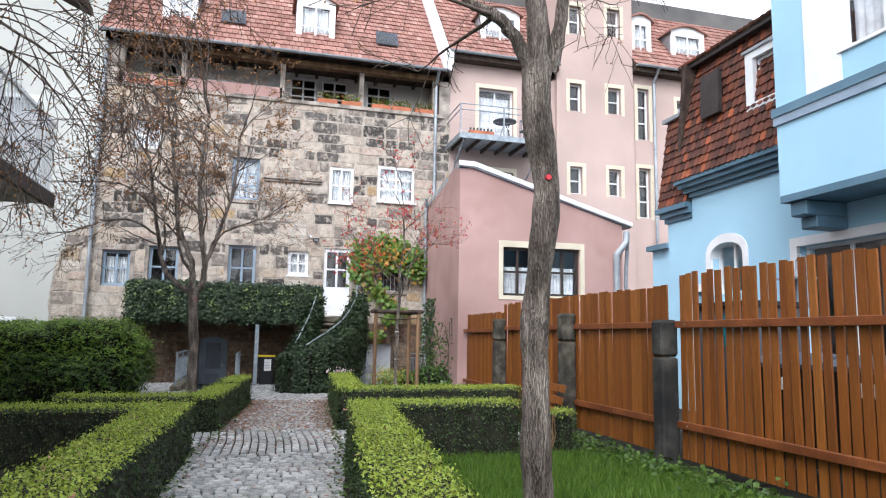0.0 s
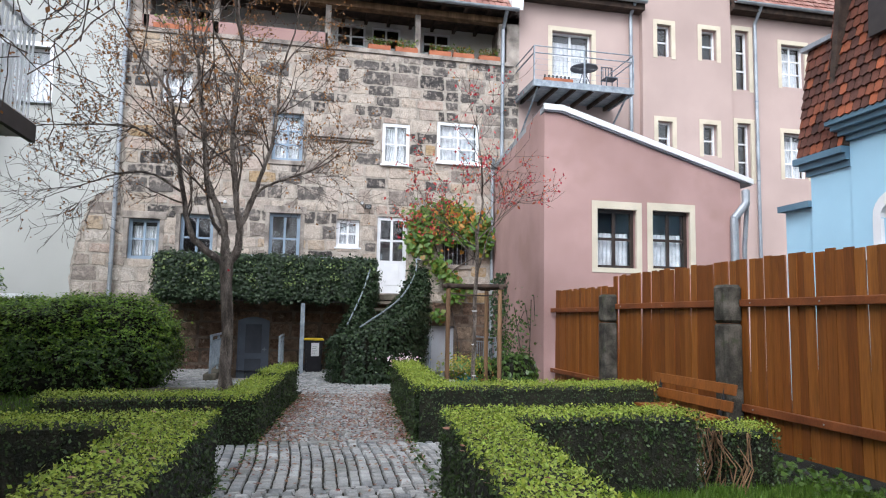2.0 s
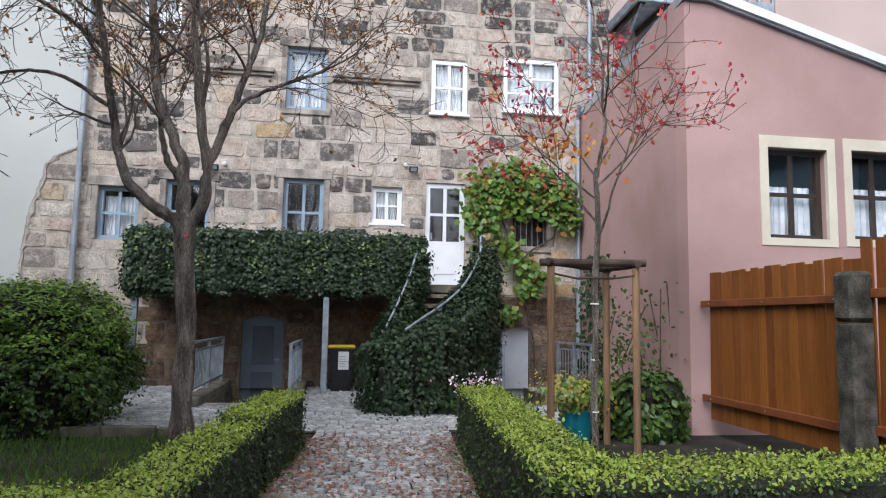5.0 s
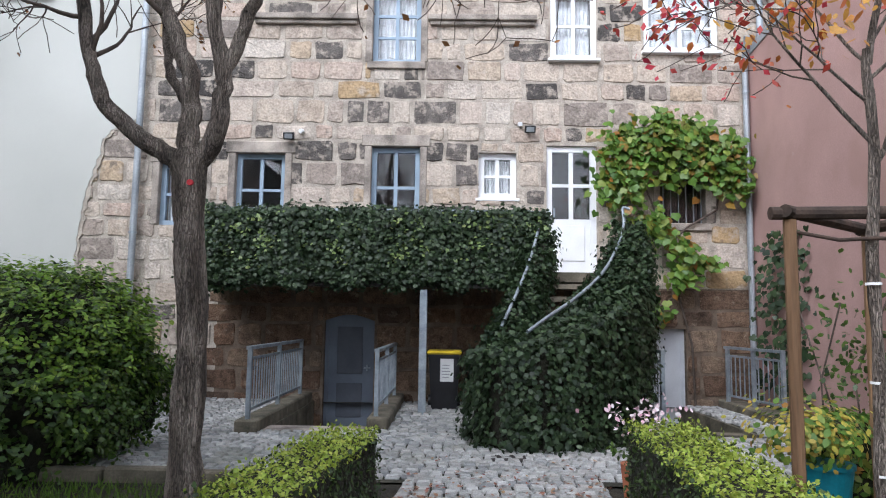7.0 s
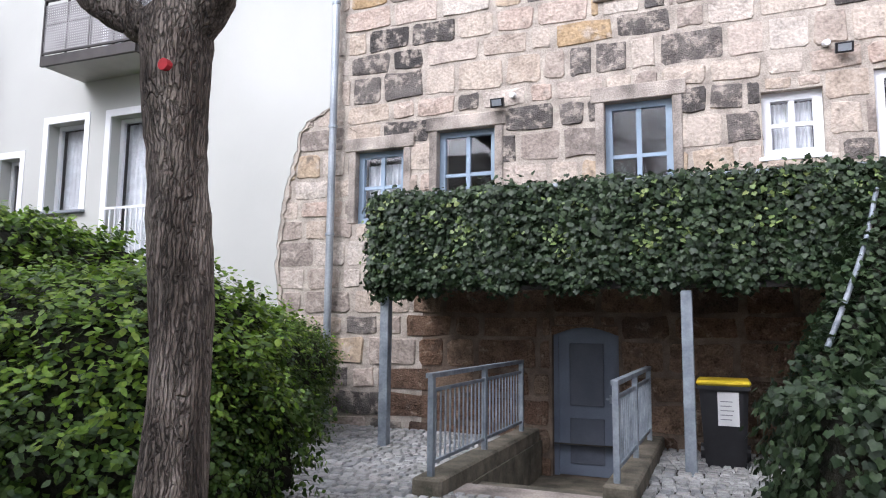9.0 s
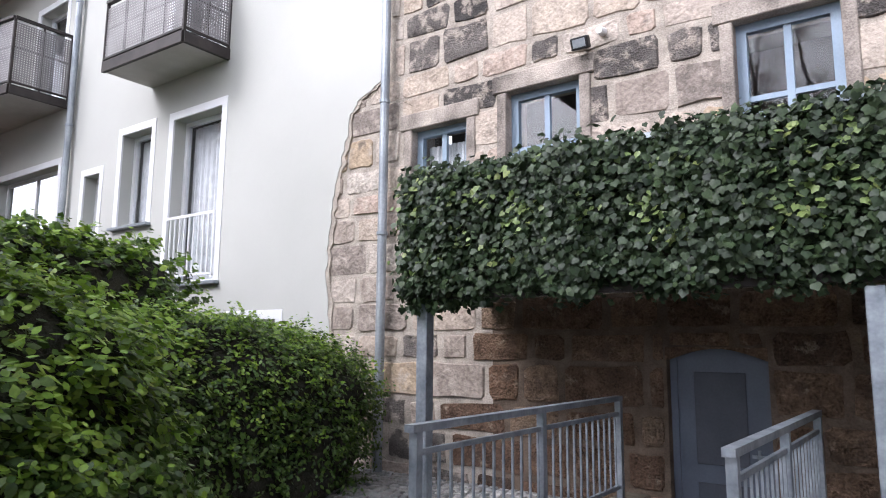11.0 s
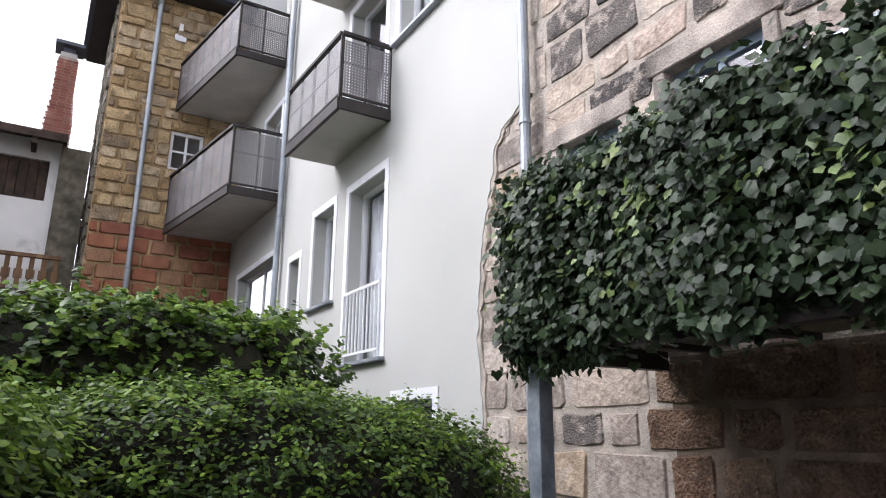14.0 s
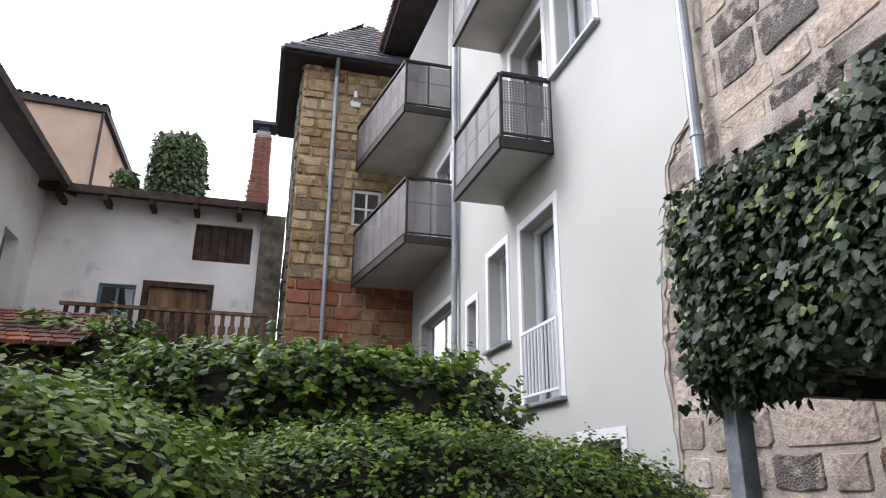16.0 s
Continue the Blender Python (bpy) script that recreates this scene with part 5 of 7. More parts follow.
# ---- tower, old house and chimney behind the garden ----
TX, TY0 = -17.0, 18.72
HT = [(20.25, 21.05, 7.65, 8.7)]
wall("wall_tower", "x", TX - 0.4, TX - 0.005, TY0, 22.3, -0.3, 12.3, HT, "ochre_m", "ochre mortar core of the tower")
wall("wall_tower_south", "y", TY0 + 0.005, TY0 + 0.4, -21, TX - 0.4, -0.3, 12.3, [], "ochre_m", "ochre mortar core of the tower")
r5 = random.Random(5)
tw = thing("tower_masonry", "rough ochre sandstone tower wall, red towards its foot", "stone wall", kind="structure")
st = stones("b", TY0, 22.0, -0.3, 12.3, HT, lambda u, z, o: (TX + o, u, z), (0.2, 0.4), (0.25, 0.8), r5, None, 0.025, 0.06)
for items, m in (([s for s in st if s[0][2] >= 6.0], "ochre"), ([s for s in st if 3.0 < s[0][2] < 6.0], "ochre_red")):
    for q in items[:200]:
        c0 = Vector(q[1][-1])
        ob = raw("block", [Vector(v) - c0 for v in q[1]], q[2], m, tw)
        ob.location = c0
V, Q = join_raw([s for s in st if s[0][2] <= 3.0])
raw("foot_blocks", V, Q, "ochre_red", tw, "red sandstone blocks", "stuff")
st = stones("b", -21, TX, -0.3, 12.3, [], lambda u, z, o: (u, TY0 - o, z), (0.28, 0.42), (0.3, 0.85), r5, None, 0.02, 0.06)
V, Q = join_raw(st)
raw("side_blocks", V, Q, "kerb", tw, "rough dark sandstone blocks", "stuff")
window("x", TX - 0.1, 20.25, 21.05, 7.65, 8.7, 1, "whitep", 2, 2, 0.08, 0.03, "", 0, "small white framed tower window with dark panes")
boxes("wall_tower_inner", [(-20.8, -20.6, 18.9, 22.3, -0.3, 12)], "dark", None, "dim inner tower wall", "structure")
# eave and slate pyramid
boxes("tower_eave", [(-21.6, TX + 0.5, TY0 - 0.55, 22.8, 12.3, 12.42)], "brownp", None, "dark boarded tower eave", "structure")
t = thing("roof_tower", "steep grey slate pyramid roof of the tower", "roof", kind="structure")
c = [Vector((TX + 0.55, TY0 - 0.6, 12.42)), Vector((TX + 0.55, 22.9, 12.42)), Vector((-21.6, 22.9, 12.42)), Vector((-21.6, TY0 - 0.6, 12.42))]
ap = Vector((-19.0, 20.7, 15.4))
raw("roof_boarding", c + [ap], [(0, 1, 4), (1, 2, 4), (2, 3, 4), (3, 0, 4), (3, 2, 1, 0)], "brownp", t)
for i in (0, 3):
    a, b = c[i], c[(i + 1) % 4]
    al = (b - a).normalized()
    wd = (b - a).length
    mid = (a + b) / 2
    uv = ap - mid
    L = uv.length
    uv.normalize()
    tiled("slates", a + al.cross(uv) * 0.01, al, uv, wd, L, "slate", "", 0.26, 0.26, t, keep=lambda u, s, wd=wd, L=L: u > wd / 2 * s / L - 0.05 and u + 0.26 < wd - wd / 2 * s / L + 0.05)
gb2 = thing("gutter_tower", "dark gutter of the tower", "gutter", kind="structure")
boxes("gutter_run", [(TX + 0.5, TX + 0.62, TY0 - 0.6, 22.8, 12.36, 12.46)], "anth", gb2)
boxes("gutter_run", [(-21.6, TX + 0.5, TY0 - 0.68, TY0 - 0.55, 12.36, 12.46)], "anth", gb2)
downpipe("downpipe", [(TX + 0.5, 19.6, 12.35), (TX + 0.12, 19.62, 12.0), (TX + 0.12, 19.68, 0.0)], 0.06, clips=[(TX + 0.12, 19.65, z) for z in (5, 7, 9)])
bm = bmesh.new()
prism(bm, [(20.06, 11.15), (20.32, 11.15), (20.34, 11.3), (20.24, 11.36), (20.22, 11.65), (20.14, 11.65), (20.12, 11.36), (20.04, 11.3)], "x", TX + 0.03, TX + 0.07)
part("white_patch", bm, "whitep", None, "bottle shaped white plaque on the tower", "structure")
# old house
HX = -18.6
SW = [(16.25, 17.75, 6.8, 7.85), (15.3, 16.75, 4.4, 6.0), (14.1, 15.0, 5.2, 6.0)]
wall("wall_old_house", "x", HX - 0.3, HX, 12.5, 17.95, -0.3, 8.5, SW, "oldwhite", "stained old limewashed house wall")
wall("wall_old_wing", "y", 12.2, 12.5, -18.9, -11.5, -0.3, 8.4, [(-17.4, -16.4, 5.2, 6.6), (-15.3, -14.3, 5.2, 6.6)], "oldwhite", "old limewashed wing wall")
boxes("wall_old_inner", [(-20.5, -20.4, 10, 18, -0.3, 8.5)], "dark", None, "dim inner wall of the old house", "structure")
boxes("wall_old_wing_inner", [(-19, -11.5, 10.4, 10.5, -0.3, 8.5)], "dark", None, "dim inner wall of the old wing", "structure")
t = thing("shutter_opening", "dark timber boarded gable opening", "shutter", kind="structure")
for k in range(7):
    boxes("board", [(HX - 0.2, HX - 0.12, 16.25 + k * 0.215, 16.45 + k * 0.215, 6.8, 7.85)], "wood_dark", t)
t = thing("door_old", "weathered wooden double door in a dark timber frame", "door", kind="structure")
boxes("door_frame", [(HX - 0.15, HX + 0.04, 15.15, 15.3, 4.4, 6.15), (HX - 0.15, HX + 0.04, 16.75, 16.9, 4.4, 6.15), (HX - 0.15, HX + 0.04, 15.3, 16.75, 6.0, 6.15)], "wood_dark", t)
for k in range(8):
    boxes("board", [(HX - 0.12, HX - 0.07, 15.3 + k * 0.182, 15.475 + k * 0.182, 4.4, 6.0)], "wood_old", t)
window("x", HX - 0.1, 14.1, 15.0, 5.2, 6.0, 1, "bluegrey", 2, 1, 0.07, 0.03, "", 0, "small blue grey window in the old house")
t = thing("wooden_balcony", "old timber gallery with turned balusters", "balcony")
boxes("deck", [(HX, HX + 1.2, 13.6, 18.3, 4.25, 4.38)], "wood_dark", t)
boxes("hand_rail", [(HX + 1.08, HX + 1.2, 13.6, 18.3, 5.12, 5.2)], "wood_old", t)
for k in range(20):
    y = 13.7 + k * 0.235
    bm = bmesh.new()
    box(bm, HX + 1.12, HX + 1.16, y, y + 0.1, 4.38, 5.12)
    box(bm, HX + 1.11, HX + 1.17, y - 0.035, y + 0.135, 4.62, 4.84, 0.015)
    part("baluster", bm, "wood_dark" if k < 13 else "wood_old", t)
for y in (13.7, 18.2):
    boxes("post", [(HX + 1.05, HX + 1.17, y - 0.06, y + 0.06, -0.03, 4.25)], "wood_dark", t)
bm = bmesh.new()
prism(bm, [(HX + 0.75, 8.15), (HX + 0.75, 8.35), (-24, 10.2), (-24, 9.9)], "y", 12.4, 18.05)
part("roof_old_house", bm, "wood_dark", None, "dark weathered eave and roof of the old house", "structure")
for k in range(5):
    boxes("rafter_end", [(HX, HX + 0.7, 12.9 + k * 1.1, 13.02 + k * 1.1, 8.0, 8.16)], "wood_dark", None, "dark rafter end under the old eave", "structure")
bm = bmesh.new()
prism(bm, [(13.2, 8.25), (13.2, 8.45), (8, 10.6), (8, 10.3)], "x", -19.0, -11.3)
part("roof_old_wing", bm, "wood_dark", None, "dark weathered roof of the old wing", "structure")
boxes("wall_rough_gap", [(HX - 0.2, HX + 0.25, 17.95, 18.6, -0.3, 8.2)], "kerb", None, "rough rubble wall strip beside the tower", "structure")
t = thing("chimney", "tall narrow red brick chimney with a steel cowl", "chimney")
st = []
r6 = random.Random(6)
V, Q = [], []
for j in range(52):
    z = 6.6 + j * 0.085
    s = 0.34 if j < 30 else (0.34 - (j - 30) * 0.008 if j < 40 else 0.26)
    for f in range(4):
        for i in range(3):
            u = -s + (2 * s) * i / 3 + (0.03 if j % 2 else -0.0)
            k = len(V)
            a, b, o = u + 0.006, min(u + 2 * s / 3 - 0.006, s), s + r6.uniform(0, 0.01)
            cs, sn = ((1, 0), (0, 1), (-1, 0), (0, -1))[f]
            for uu, zz in ((a, z), (b, z), (b, z + 0.074), (a, z + 0.074)):
                V.append((HX - 0.9 + o * cs - uu * sn, 17.75 + o * sn + uu * cs, zz))
            Q.append((k, k + 1, k + 2, k + 3))
raw("bricks", V, Q, "brick", t, "red chimney bricks", "stuff")
boxes("shaft", [(HX - 1.2, HX - 0.6, 17.45, 18.05, 6.4, 9.0), (HX - 1.14, HX - 0.66, 17.51, 17.99, 9.0, 11.1)], "mortar", t)
boxes("chimney_head", [(HX - 1.1, HX - 0.7, 17.55, 17.95, 11.0, 11.25)], "slab", t)
boxes("cowl", [(HX - 1.25, HX - 0.55, 17.4, 18.1, 11.42, 11.52)], "anth", t)
for dx in (-1.08, -0.75):
    boxes("cowl_leg", [(HX + dx, HX + dx + 0.03, 17.6, 17.9, 11.25, 11.42)], "anth", t)
# far orange house
t = thing("far_house", "weathered orange rendered gable house with tiled verge", "house", kind="structure")
bm = bmesh.new()
prism(bm, [(2, 0), (10.5, 0), (10.5, 16.6), (2, 17.0)], "x", -42, -30)
part("wall", bm, "orangewall", t, "patched orange render")
bm = bmesh.new()
prism(bm, [(1.8, 16.98), (10.7, 16.6), (10.7, 16.9), (1.8, 17.3)], "x", -42, -29.8)
part("roof", bm, "brownp", t)
V, Q = [], []
for k in range(26):
    yy = 1.8 + k * 0.345
    bm2 = 17.31 - k * 0.0155
    j = len(V)
    for a in range(5):
        V += [(-29.75, yy + 0.17 * (1 - math.cos(math.pi * a / 4)), bm2 + 0.12 * math.sin(math.pi * a / 4) - 0.05), (-30.6, yy + 0.17 * (1 - math.cos(math.pi * a / 4)), bm2 + 0.12 * math.sin(math.pi * a / 4) - 0.05)]
    Q += [(j + 2 * a, j + 2 * a + 2, j + 2 * a + 3, j + 2 * a + 1) for a in range(4)]
raw("verge_tiles", V, Q, "brownp", t, "dark glazed verge tiles", "stuff")
boxes("downpipe_part", [(-29.98, -29.86, 10.5, 10.6, 0, 16.6)], "brownp", t)

# ---- house on the west side with a white railed balcony ----
boxes("wall_west_house", [(-6.4, -6.0, -4, 11.9, -0.3, 6.6)], "oldwhite", None, "pale rendered wall of the west house", "structure")
boxes("wall_west_house_end", [(-10, -6.4, 11.5, 11.9, -0.3, 6.6)], "oldwhite", None, "pale rendered end wall of the west house", "structure")
bm = bmesh.new()
prism(bm, [(-3.0, 6.9), (-3.0, 7.05), (-10, 10.5), (-10, 10.2)], "y", -4, 12.4)
part("roof_west_house", bm, "wood_dark", None, "dark deep eave of the west house", "structure")
t = thing("west_balcony", "concrete balcony with a white barred railing", "balcony")
boxes("slab", [(-6.0, -3.1, 7.5, 11.4, 3.4, 3.6)], "slab", t, bevel=0.01)
boxes("slab_edge", [(-3.12, -3.06, 7.5, 11.42, 3.35, 3.55)], "brownp", t)
boxes("hand_rail", [(-3.16, -3.1, 7.5, 11.36, 4.6, 4.65), (-6, -3.16, 11.3, 11.36, 4.6, 4.65)], "whitep", t)
for k in range(33):
    boxes("bar", [(-3.14, -3.12, 7.55 + k * 0.118, 7.57 + k * 0.118, 3.6, 4.6)], "whitep", t)
for k in range(24):
    boxes("bar", [(-5.95 + k * 0.118, -5.93 + k * 0.118, 11.32, 11.34, 3.6, 4.6)], "whitep", t)
# closing the garden behind the camera
boxes("wall_garden_south", [(-12, 14, -6.4, -6.0, -0.3, 4)], "oldwhite", None, "plain garden wall behind the walk", "structure")

# ---- gallery with ivy, stair ----
GY0, GX0, GX1 = 20.72, -3.45, 1.75
t = thing("gallery", "steel framed gallery deck along the stone facade", "gallery", kind="structure")
boxes("deck", [(GX0, GX1 + 1.1, GY0, F - 0.06, 1.93, 2.03)], "kerb", t)
boxes("front_beam", [(GX0, GX1 + 0.05, GY0 - 0.04, GY0 + 0.06, 1.8, 1.93)], "brownp", t)
boxes("end_beam", [(GX0, GX0 + 0.1, GY0 + 0.06, F - 0.06, 1.8, 1.93)], "brownp", t)
for k in range(7):
    boxes("cross_beam", [(GX0 + 0.75 * k + 0.4, GX0 + 0.75 * k + 0.47, GY0 + 0.06, F - 0.06, 1.89, 1.93)], "brownp", t)
boxes("railing_post", [(GX0 + 0.02, GX0 + 0.06, GY0, GY0 + 0.04, 2.03, 2.95)], "steel", t)
boxes("railing_post", [(GX1 - 0.06, GX1 - 0.02, GY0, GY0 + 0.04, 2.03, 2.95)], "steel", t)
boxes("railing_rail", [(GX0, GX1, GY0, GY0 + 0.04, 2.92, 2.96)], "steel", t)
for x, y in ((-3.32, 20.75), (0.05, 20.68)):
    t = thing("steel_post", "galvanised square steel post under the gallery", "post", "gallery posts")
    boxes("shaft", [(x - 0.055, x + 0.055, y - 0.055, y + 0.055, -0.015, 1.77)], "steel", t, bevel=0.006)
    boxes("foot_plate", [(x - 0.1, x + 0.1, y - 0.1, y + 0.1, -0.015, 0.0)], "steel", t)


def tube(V, Q, pts, radii, n):
    k0 = len(V)
    a = (pts[1] - pts[0]).orthogonal().normalized()
    for i, p in enumerate(pts):
        d = (pts[min(i + 1, len(pts) - 1)] - pts[max(i - 1, 0)]).normalized()
        a = (a - d * a.dot(d)).normalized()
        b = d.cross(a)
        for s in range(n):
            w = 2 * math.pi * s / n
            V.append(p + (a * math.cos(w) + b * math.sin(w)) * radii[i])
    for i in range(len(pts) - 1):
        for s in range(n):
            Q.append((k0 + i * n + s, k0 + i * n + (s + 1) % n, k0 + (i + 1) * n + (s + 1) % n, k0 + (i + 1) * n + s))


def rnd(n, s=1.0):
    return nrg.normal(0, s, (n, 3))


def face_leaves(quad, n, out, sizes, shape, material, parent, spread=0.55, jit=0.05, down=(0, 0, -1)):
    """Leaves strewn over a quad (four corners), facing about out."""
    a, b, c, d = [np.array(p, float) for p in quad]
    u, v = nrg.random((n, 1)), nrg.random((n, 1))
    P = a * (1 - u) * (1 - v) + b * u * (1 - v) + c * u * v + d * (1 - u) * v
    o = np.array(out, float)
    P = P + o * nrg.normal(0, jit, (n, 1)) + rnd(n, jit * 0.5)
    return P, o + rnd(n, spread), np.array(down, float) + rnd(n, 0.45), nrg.uniform(*sizes, n)


def gather(name, sets, shape, material, parent, lab="", fold=0.18):
    return leaves(name, *[np.concatenate([s[i] for s in sets]) for i in range(4)], shape, material, parent, lab, "stuff", fold)


ivy = thing("ivy_hedge", "dense dark green ivy hanging over the gallery railing", "ivy")
# dark solid behind the ivy leaves, coloured as their inner shade
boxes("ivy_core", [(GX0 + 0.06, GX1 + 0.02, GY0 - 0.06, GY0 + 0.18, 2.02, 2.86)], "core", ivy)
y0, y1 = GY0 - 0.11, GY0 + 0.26
S = []
L = GX1 - GX0 + 0.13
for k in range(18):     # uneven bulges along the length
    xa, xb = GX0 - 0.02 + L * k / 18, GX0 - 0.02 + L * (k + 1) / 18
    o = 0.05 * math.sin(k * 1.7) + nrg.normal(0, 0.02)
    lo = 1.84 + 0.06 * math.sin(k * 2.3)
    S.append(face_leaves([(xa, y0 - o, lo), (xb, y0 - o, lo), (xb, y0 - o, 2.9), (xa, y0 - o, 2.9)], 1100, (0, -1, 0.45), (0.028, 0.066), IVY, "ivy", None, spread=0.4, jit=0.055))
    S.append(face_leaves([(xa, y0, 2.9 + o * 0.5), (xb, y0, 2.9 + o * 0.5), (xb, y1, 2.9), (xa, y1, 2.9)], 250, (0, -0.3, 1), (0.03, 0.066), IVY, "ivy", None, jit=0.045, down=(0, -1, -0.2)))
    S.append(face_leaves([(xa, y1, 2.05), (xb, y1, 2.05), (xb, y1, 2.9), (xa, y1, 2.9)], 50, (0, 1, 0.2), (0.035, 0.075), IVY, "ivy", None))
    S.append(face_leaves([(xa, y0, lo), (xb, y0, lo), (xb, y1, 1.98), (xa, y1, 1.98)], 110, (0, -0.5, -1), (0.03, 0.066), IVY, "ivy", None, jit=0.06))
S.append(face_leaves([(GX0 - 0.02, y0 + 0.06, 1.78), (GX0 - 0.02, y1 + 0.25, 1.82), (GX0 - 0.02, y1 + 0.2, 2.85), (GX0 - 0.02, y0 + 0.05, 2.9)], 2300, (-1, -0.2, 0.4), (0.028, 0.066), IVY, "ivy", None, spread=0.42, jit=0.06))
S.append(face_leaves([(GX0 - 0.02, y0 + 0.05, 1.72), (GX0 + 0.5, y0 + 0.05, 1.75), (GX0 + 0.5, y1, 1.95), (GX0 - 0.02, y1, 1.95)], 560, (-0.3, -1, -0.2), (0.03, 0.066), IVY, "ivy", None, jit=0.07))
gather("ivy_leaves", S, IVY, "ivy", ivy)
S = []
for k in range(80):     # tufts of young shoots
    cx, cz = nrg.uniform(GX0, GX1), nrg.uniform(2.1, 2.88)
    m = int(nrg.integers(3, 10))
    S.append((np.array((cx, y0 - 0.07, cz)) + rnd(m) * (0.08, 0.02, 0.05), np.array((0, -1, 0.6)) + rnd(m, 0.4), np.array((0, 0, -1)) + rnd(m, 0.5), nrg.uniform(0.03, 0.065, m)))
for k in range(14):
    cy, cz = nrg.uniform(y0, y1), nrg.uniform(2.0, 2.85)
    m = int(nrg.integers(3, 8))
    S.append((np.array((GX0 - 0.12, cy, cz)) + rnd(m) * (0.02, 0.06, 0.05), np.array((-1, -0.3, 0.6)) + rnd(m, 0.4), np.array((0, 0, -1)) + rnd(m, 0.5), nrg.uniform(0.03, 0.065, m)))
gather("young_leaves", S, IVY, "ivy_young", ivy, "pale green young ivy leaves")

# curved stair and its ivy clad balustrades
OUT = [(2.95, 20.55, 2.88), (2.93, 20.0, 2.4), (2.74, 19.4, 1.98), (2.48, 18.85, 1.66), (2.18, 18.42, 1.45), (1.8, 18.14, 1.27), (1.4, 18.02, 1.12), (1.02, 18.1, 1.02), (0.84, 18.4, 0.98), (0.84, 18.75, 1.0)]
INN = [(1.74, 20.62, 2.72), (1.6, 20.2, 2.26), (1.42, 19.8, 1.84), (1.22, 19.4, 1.48), (1.06, 19.1, 1.24), (0.95, 18.9, 1.06)]
st = thing("stair", "curved stone stair up to the white door", "stair", kind="structure")
boxes("landing", [(1.78, 2.78, 20.5, F - 0.06, 1.9, 2.04)], "kerb", st)
for k in range(10):
    f = k / 10
    i0 = f * (len(OUT) - 2.2)
    p = Vector(OUT[int(i0)][:2]).lerp(Vector(OUT[int(i0) + 1][:2]), i0 - int(i0))
    j0 = f * (len(INN) - 1.01)
    q = Vector(INN[int(j0)][:2]).lerp(Vector(INN[int(j0) + 1][:2]), j0 - int(j0))
    f2 = (k + 1) / 10
    i1, j1 = f2 * (len(OUT) - 2.2), f2 * (len(INN) - 1.02)
    p2 = Vector(OUT[int(i1)][:2]).lerp(Vector(OUT[int(i1) + 1][:2]), i1 - int(i1))
    q2 = Vector(INN[int(j1)][:2]).lerp(Vector(INN[int(j1) + 1][:2]), j1 - int(j1))
    z = 1.86 - 0.185 * k
    bm = bmesh.new()
    prism(bm, [tuple(q), tuple(p), tuple(p2), tuple(q2)], "z", z - 0.07, z)
    part("tread", bm, "kerb", st)


def ribbon_ivy(nm, pts, base, per, label):
    t = thing(nm, label, "ivy")
    V, Q, S = [], [], []
    for k, (x, y, z) in enumerate(pts):
        a = Vector(pts[max(0, k - 1)][:2])
        b = Vector(pts[min(len(pts) - 1, k + 1)][:2])
        d = (b - a).normalized()
        n = Vector((d.y, -d.x)) * 0.11
        zb = base(k)
        V += [(x + n.x, y + n.y, zb), (x - n.x, y - n.y, zb), (x - n.x, y - n.y, z - 0.12), (x + n.x, y + n.y, z - 0.12)]
    m = len(pts)
    for k in range(m - 1):
        for s in range(4):
            Q.append((4 * k + s, 4 * k + (s + 1) % 4, 4 * k + 4 + (s + 1) % 4, 4 * k + 4 + s))
    Q += [(3, 2, 1, 0), (4 * m - 4, 4 * m - 3, 4 * m - 2, 4 * m - 1)]
    # solid in near-black, standing for shade inside the balustrade ivy
    raw("ivy_core", V, Q, "core", t)
    for k in range(m - 1):
        a, b = pts[k], pts[k + 1]
        d = (Vector(b[:2]) - Vector(a[:2]))
        ln = d.length
        d.normalize()
        n = Vector((d.y, -d.x))
        for sg in (1, -1):
            w = 0.19 * sg
            A, B = (a[0] + n.x * w, a[1] + n.y * w), (b[0] + n.x * w, b[1] + n.y * w)
            h = (a[2] + b[2]) / 2 - (base(k) + base(k + 1)) / 2
            S.append(face_leaves([(*A, base(k)), (*B, base(k + 1)), (*B, b[2] - 0.04), (*A, a[2] - 0.04)], int(per * ln * h) + 12, (n.x * sg, n.y * sg, 0.45), (0.03, 0.068), IVY, "ivy", None, spread=0.4, jit=0.055))
        S.append(face_leaves([(a[0] + n.x * 0.19, a[1] + n.y * 0.19, a[2] - 0.04), (b[0] + n.x * 0.19, b[1] + n.y * 0.19, b[2] - 0.04), (b[0] - n.x * 0.19, b[1] - n.y * 0.19, b[2] - 0.04), (a[0] - n.x * 0.19, a[1] - n.y * 0.19, a[2] - 0.04)], int(per * ln * 0.4) + 10, (0, -0.3, 1), (0.035, 0.07), IVY, "ivy", None, jit=0.04, down=(0, -1, -0.3)))
    for e, dd in ((pts[0], (0, 1, 0.2)), (pts[-1], (-1, 0.3, 0.2))):
        S.append(face_leaves([(e[0] - 0.18, e[1] - 0.05, base(0 if e is pts[0] else m - 1)), (e[0] + 0.18, e[1] - 0.05, base(0 if e is pts[0] else m - 1)), (e[0] + 0.18, e[1], e[2] - 0.05), (e[0] - 0.18, e[1], e[2] - 0.05)], 200, dd, (0.035, 0.075), IVY, "ivy", None, jit=0.06))
    gather("ivy_leaves", S, IVY, "ivy", t)
    return t


ribbon_ivy("ivy_balustrade", OUT, lambda k: (1.3, 0.9, 0.45, 0.1, 0, 0, 0, 0, 0, 0)[k] - 0.02, 1250, "dense dark ivy cladding the outer stair balustrade")
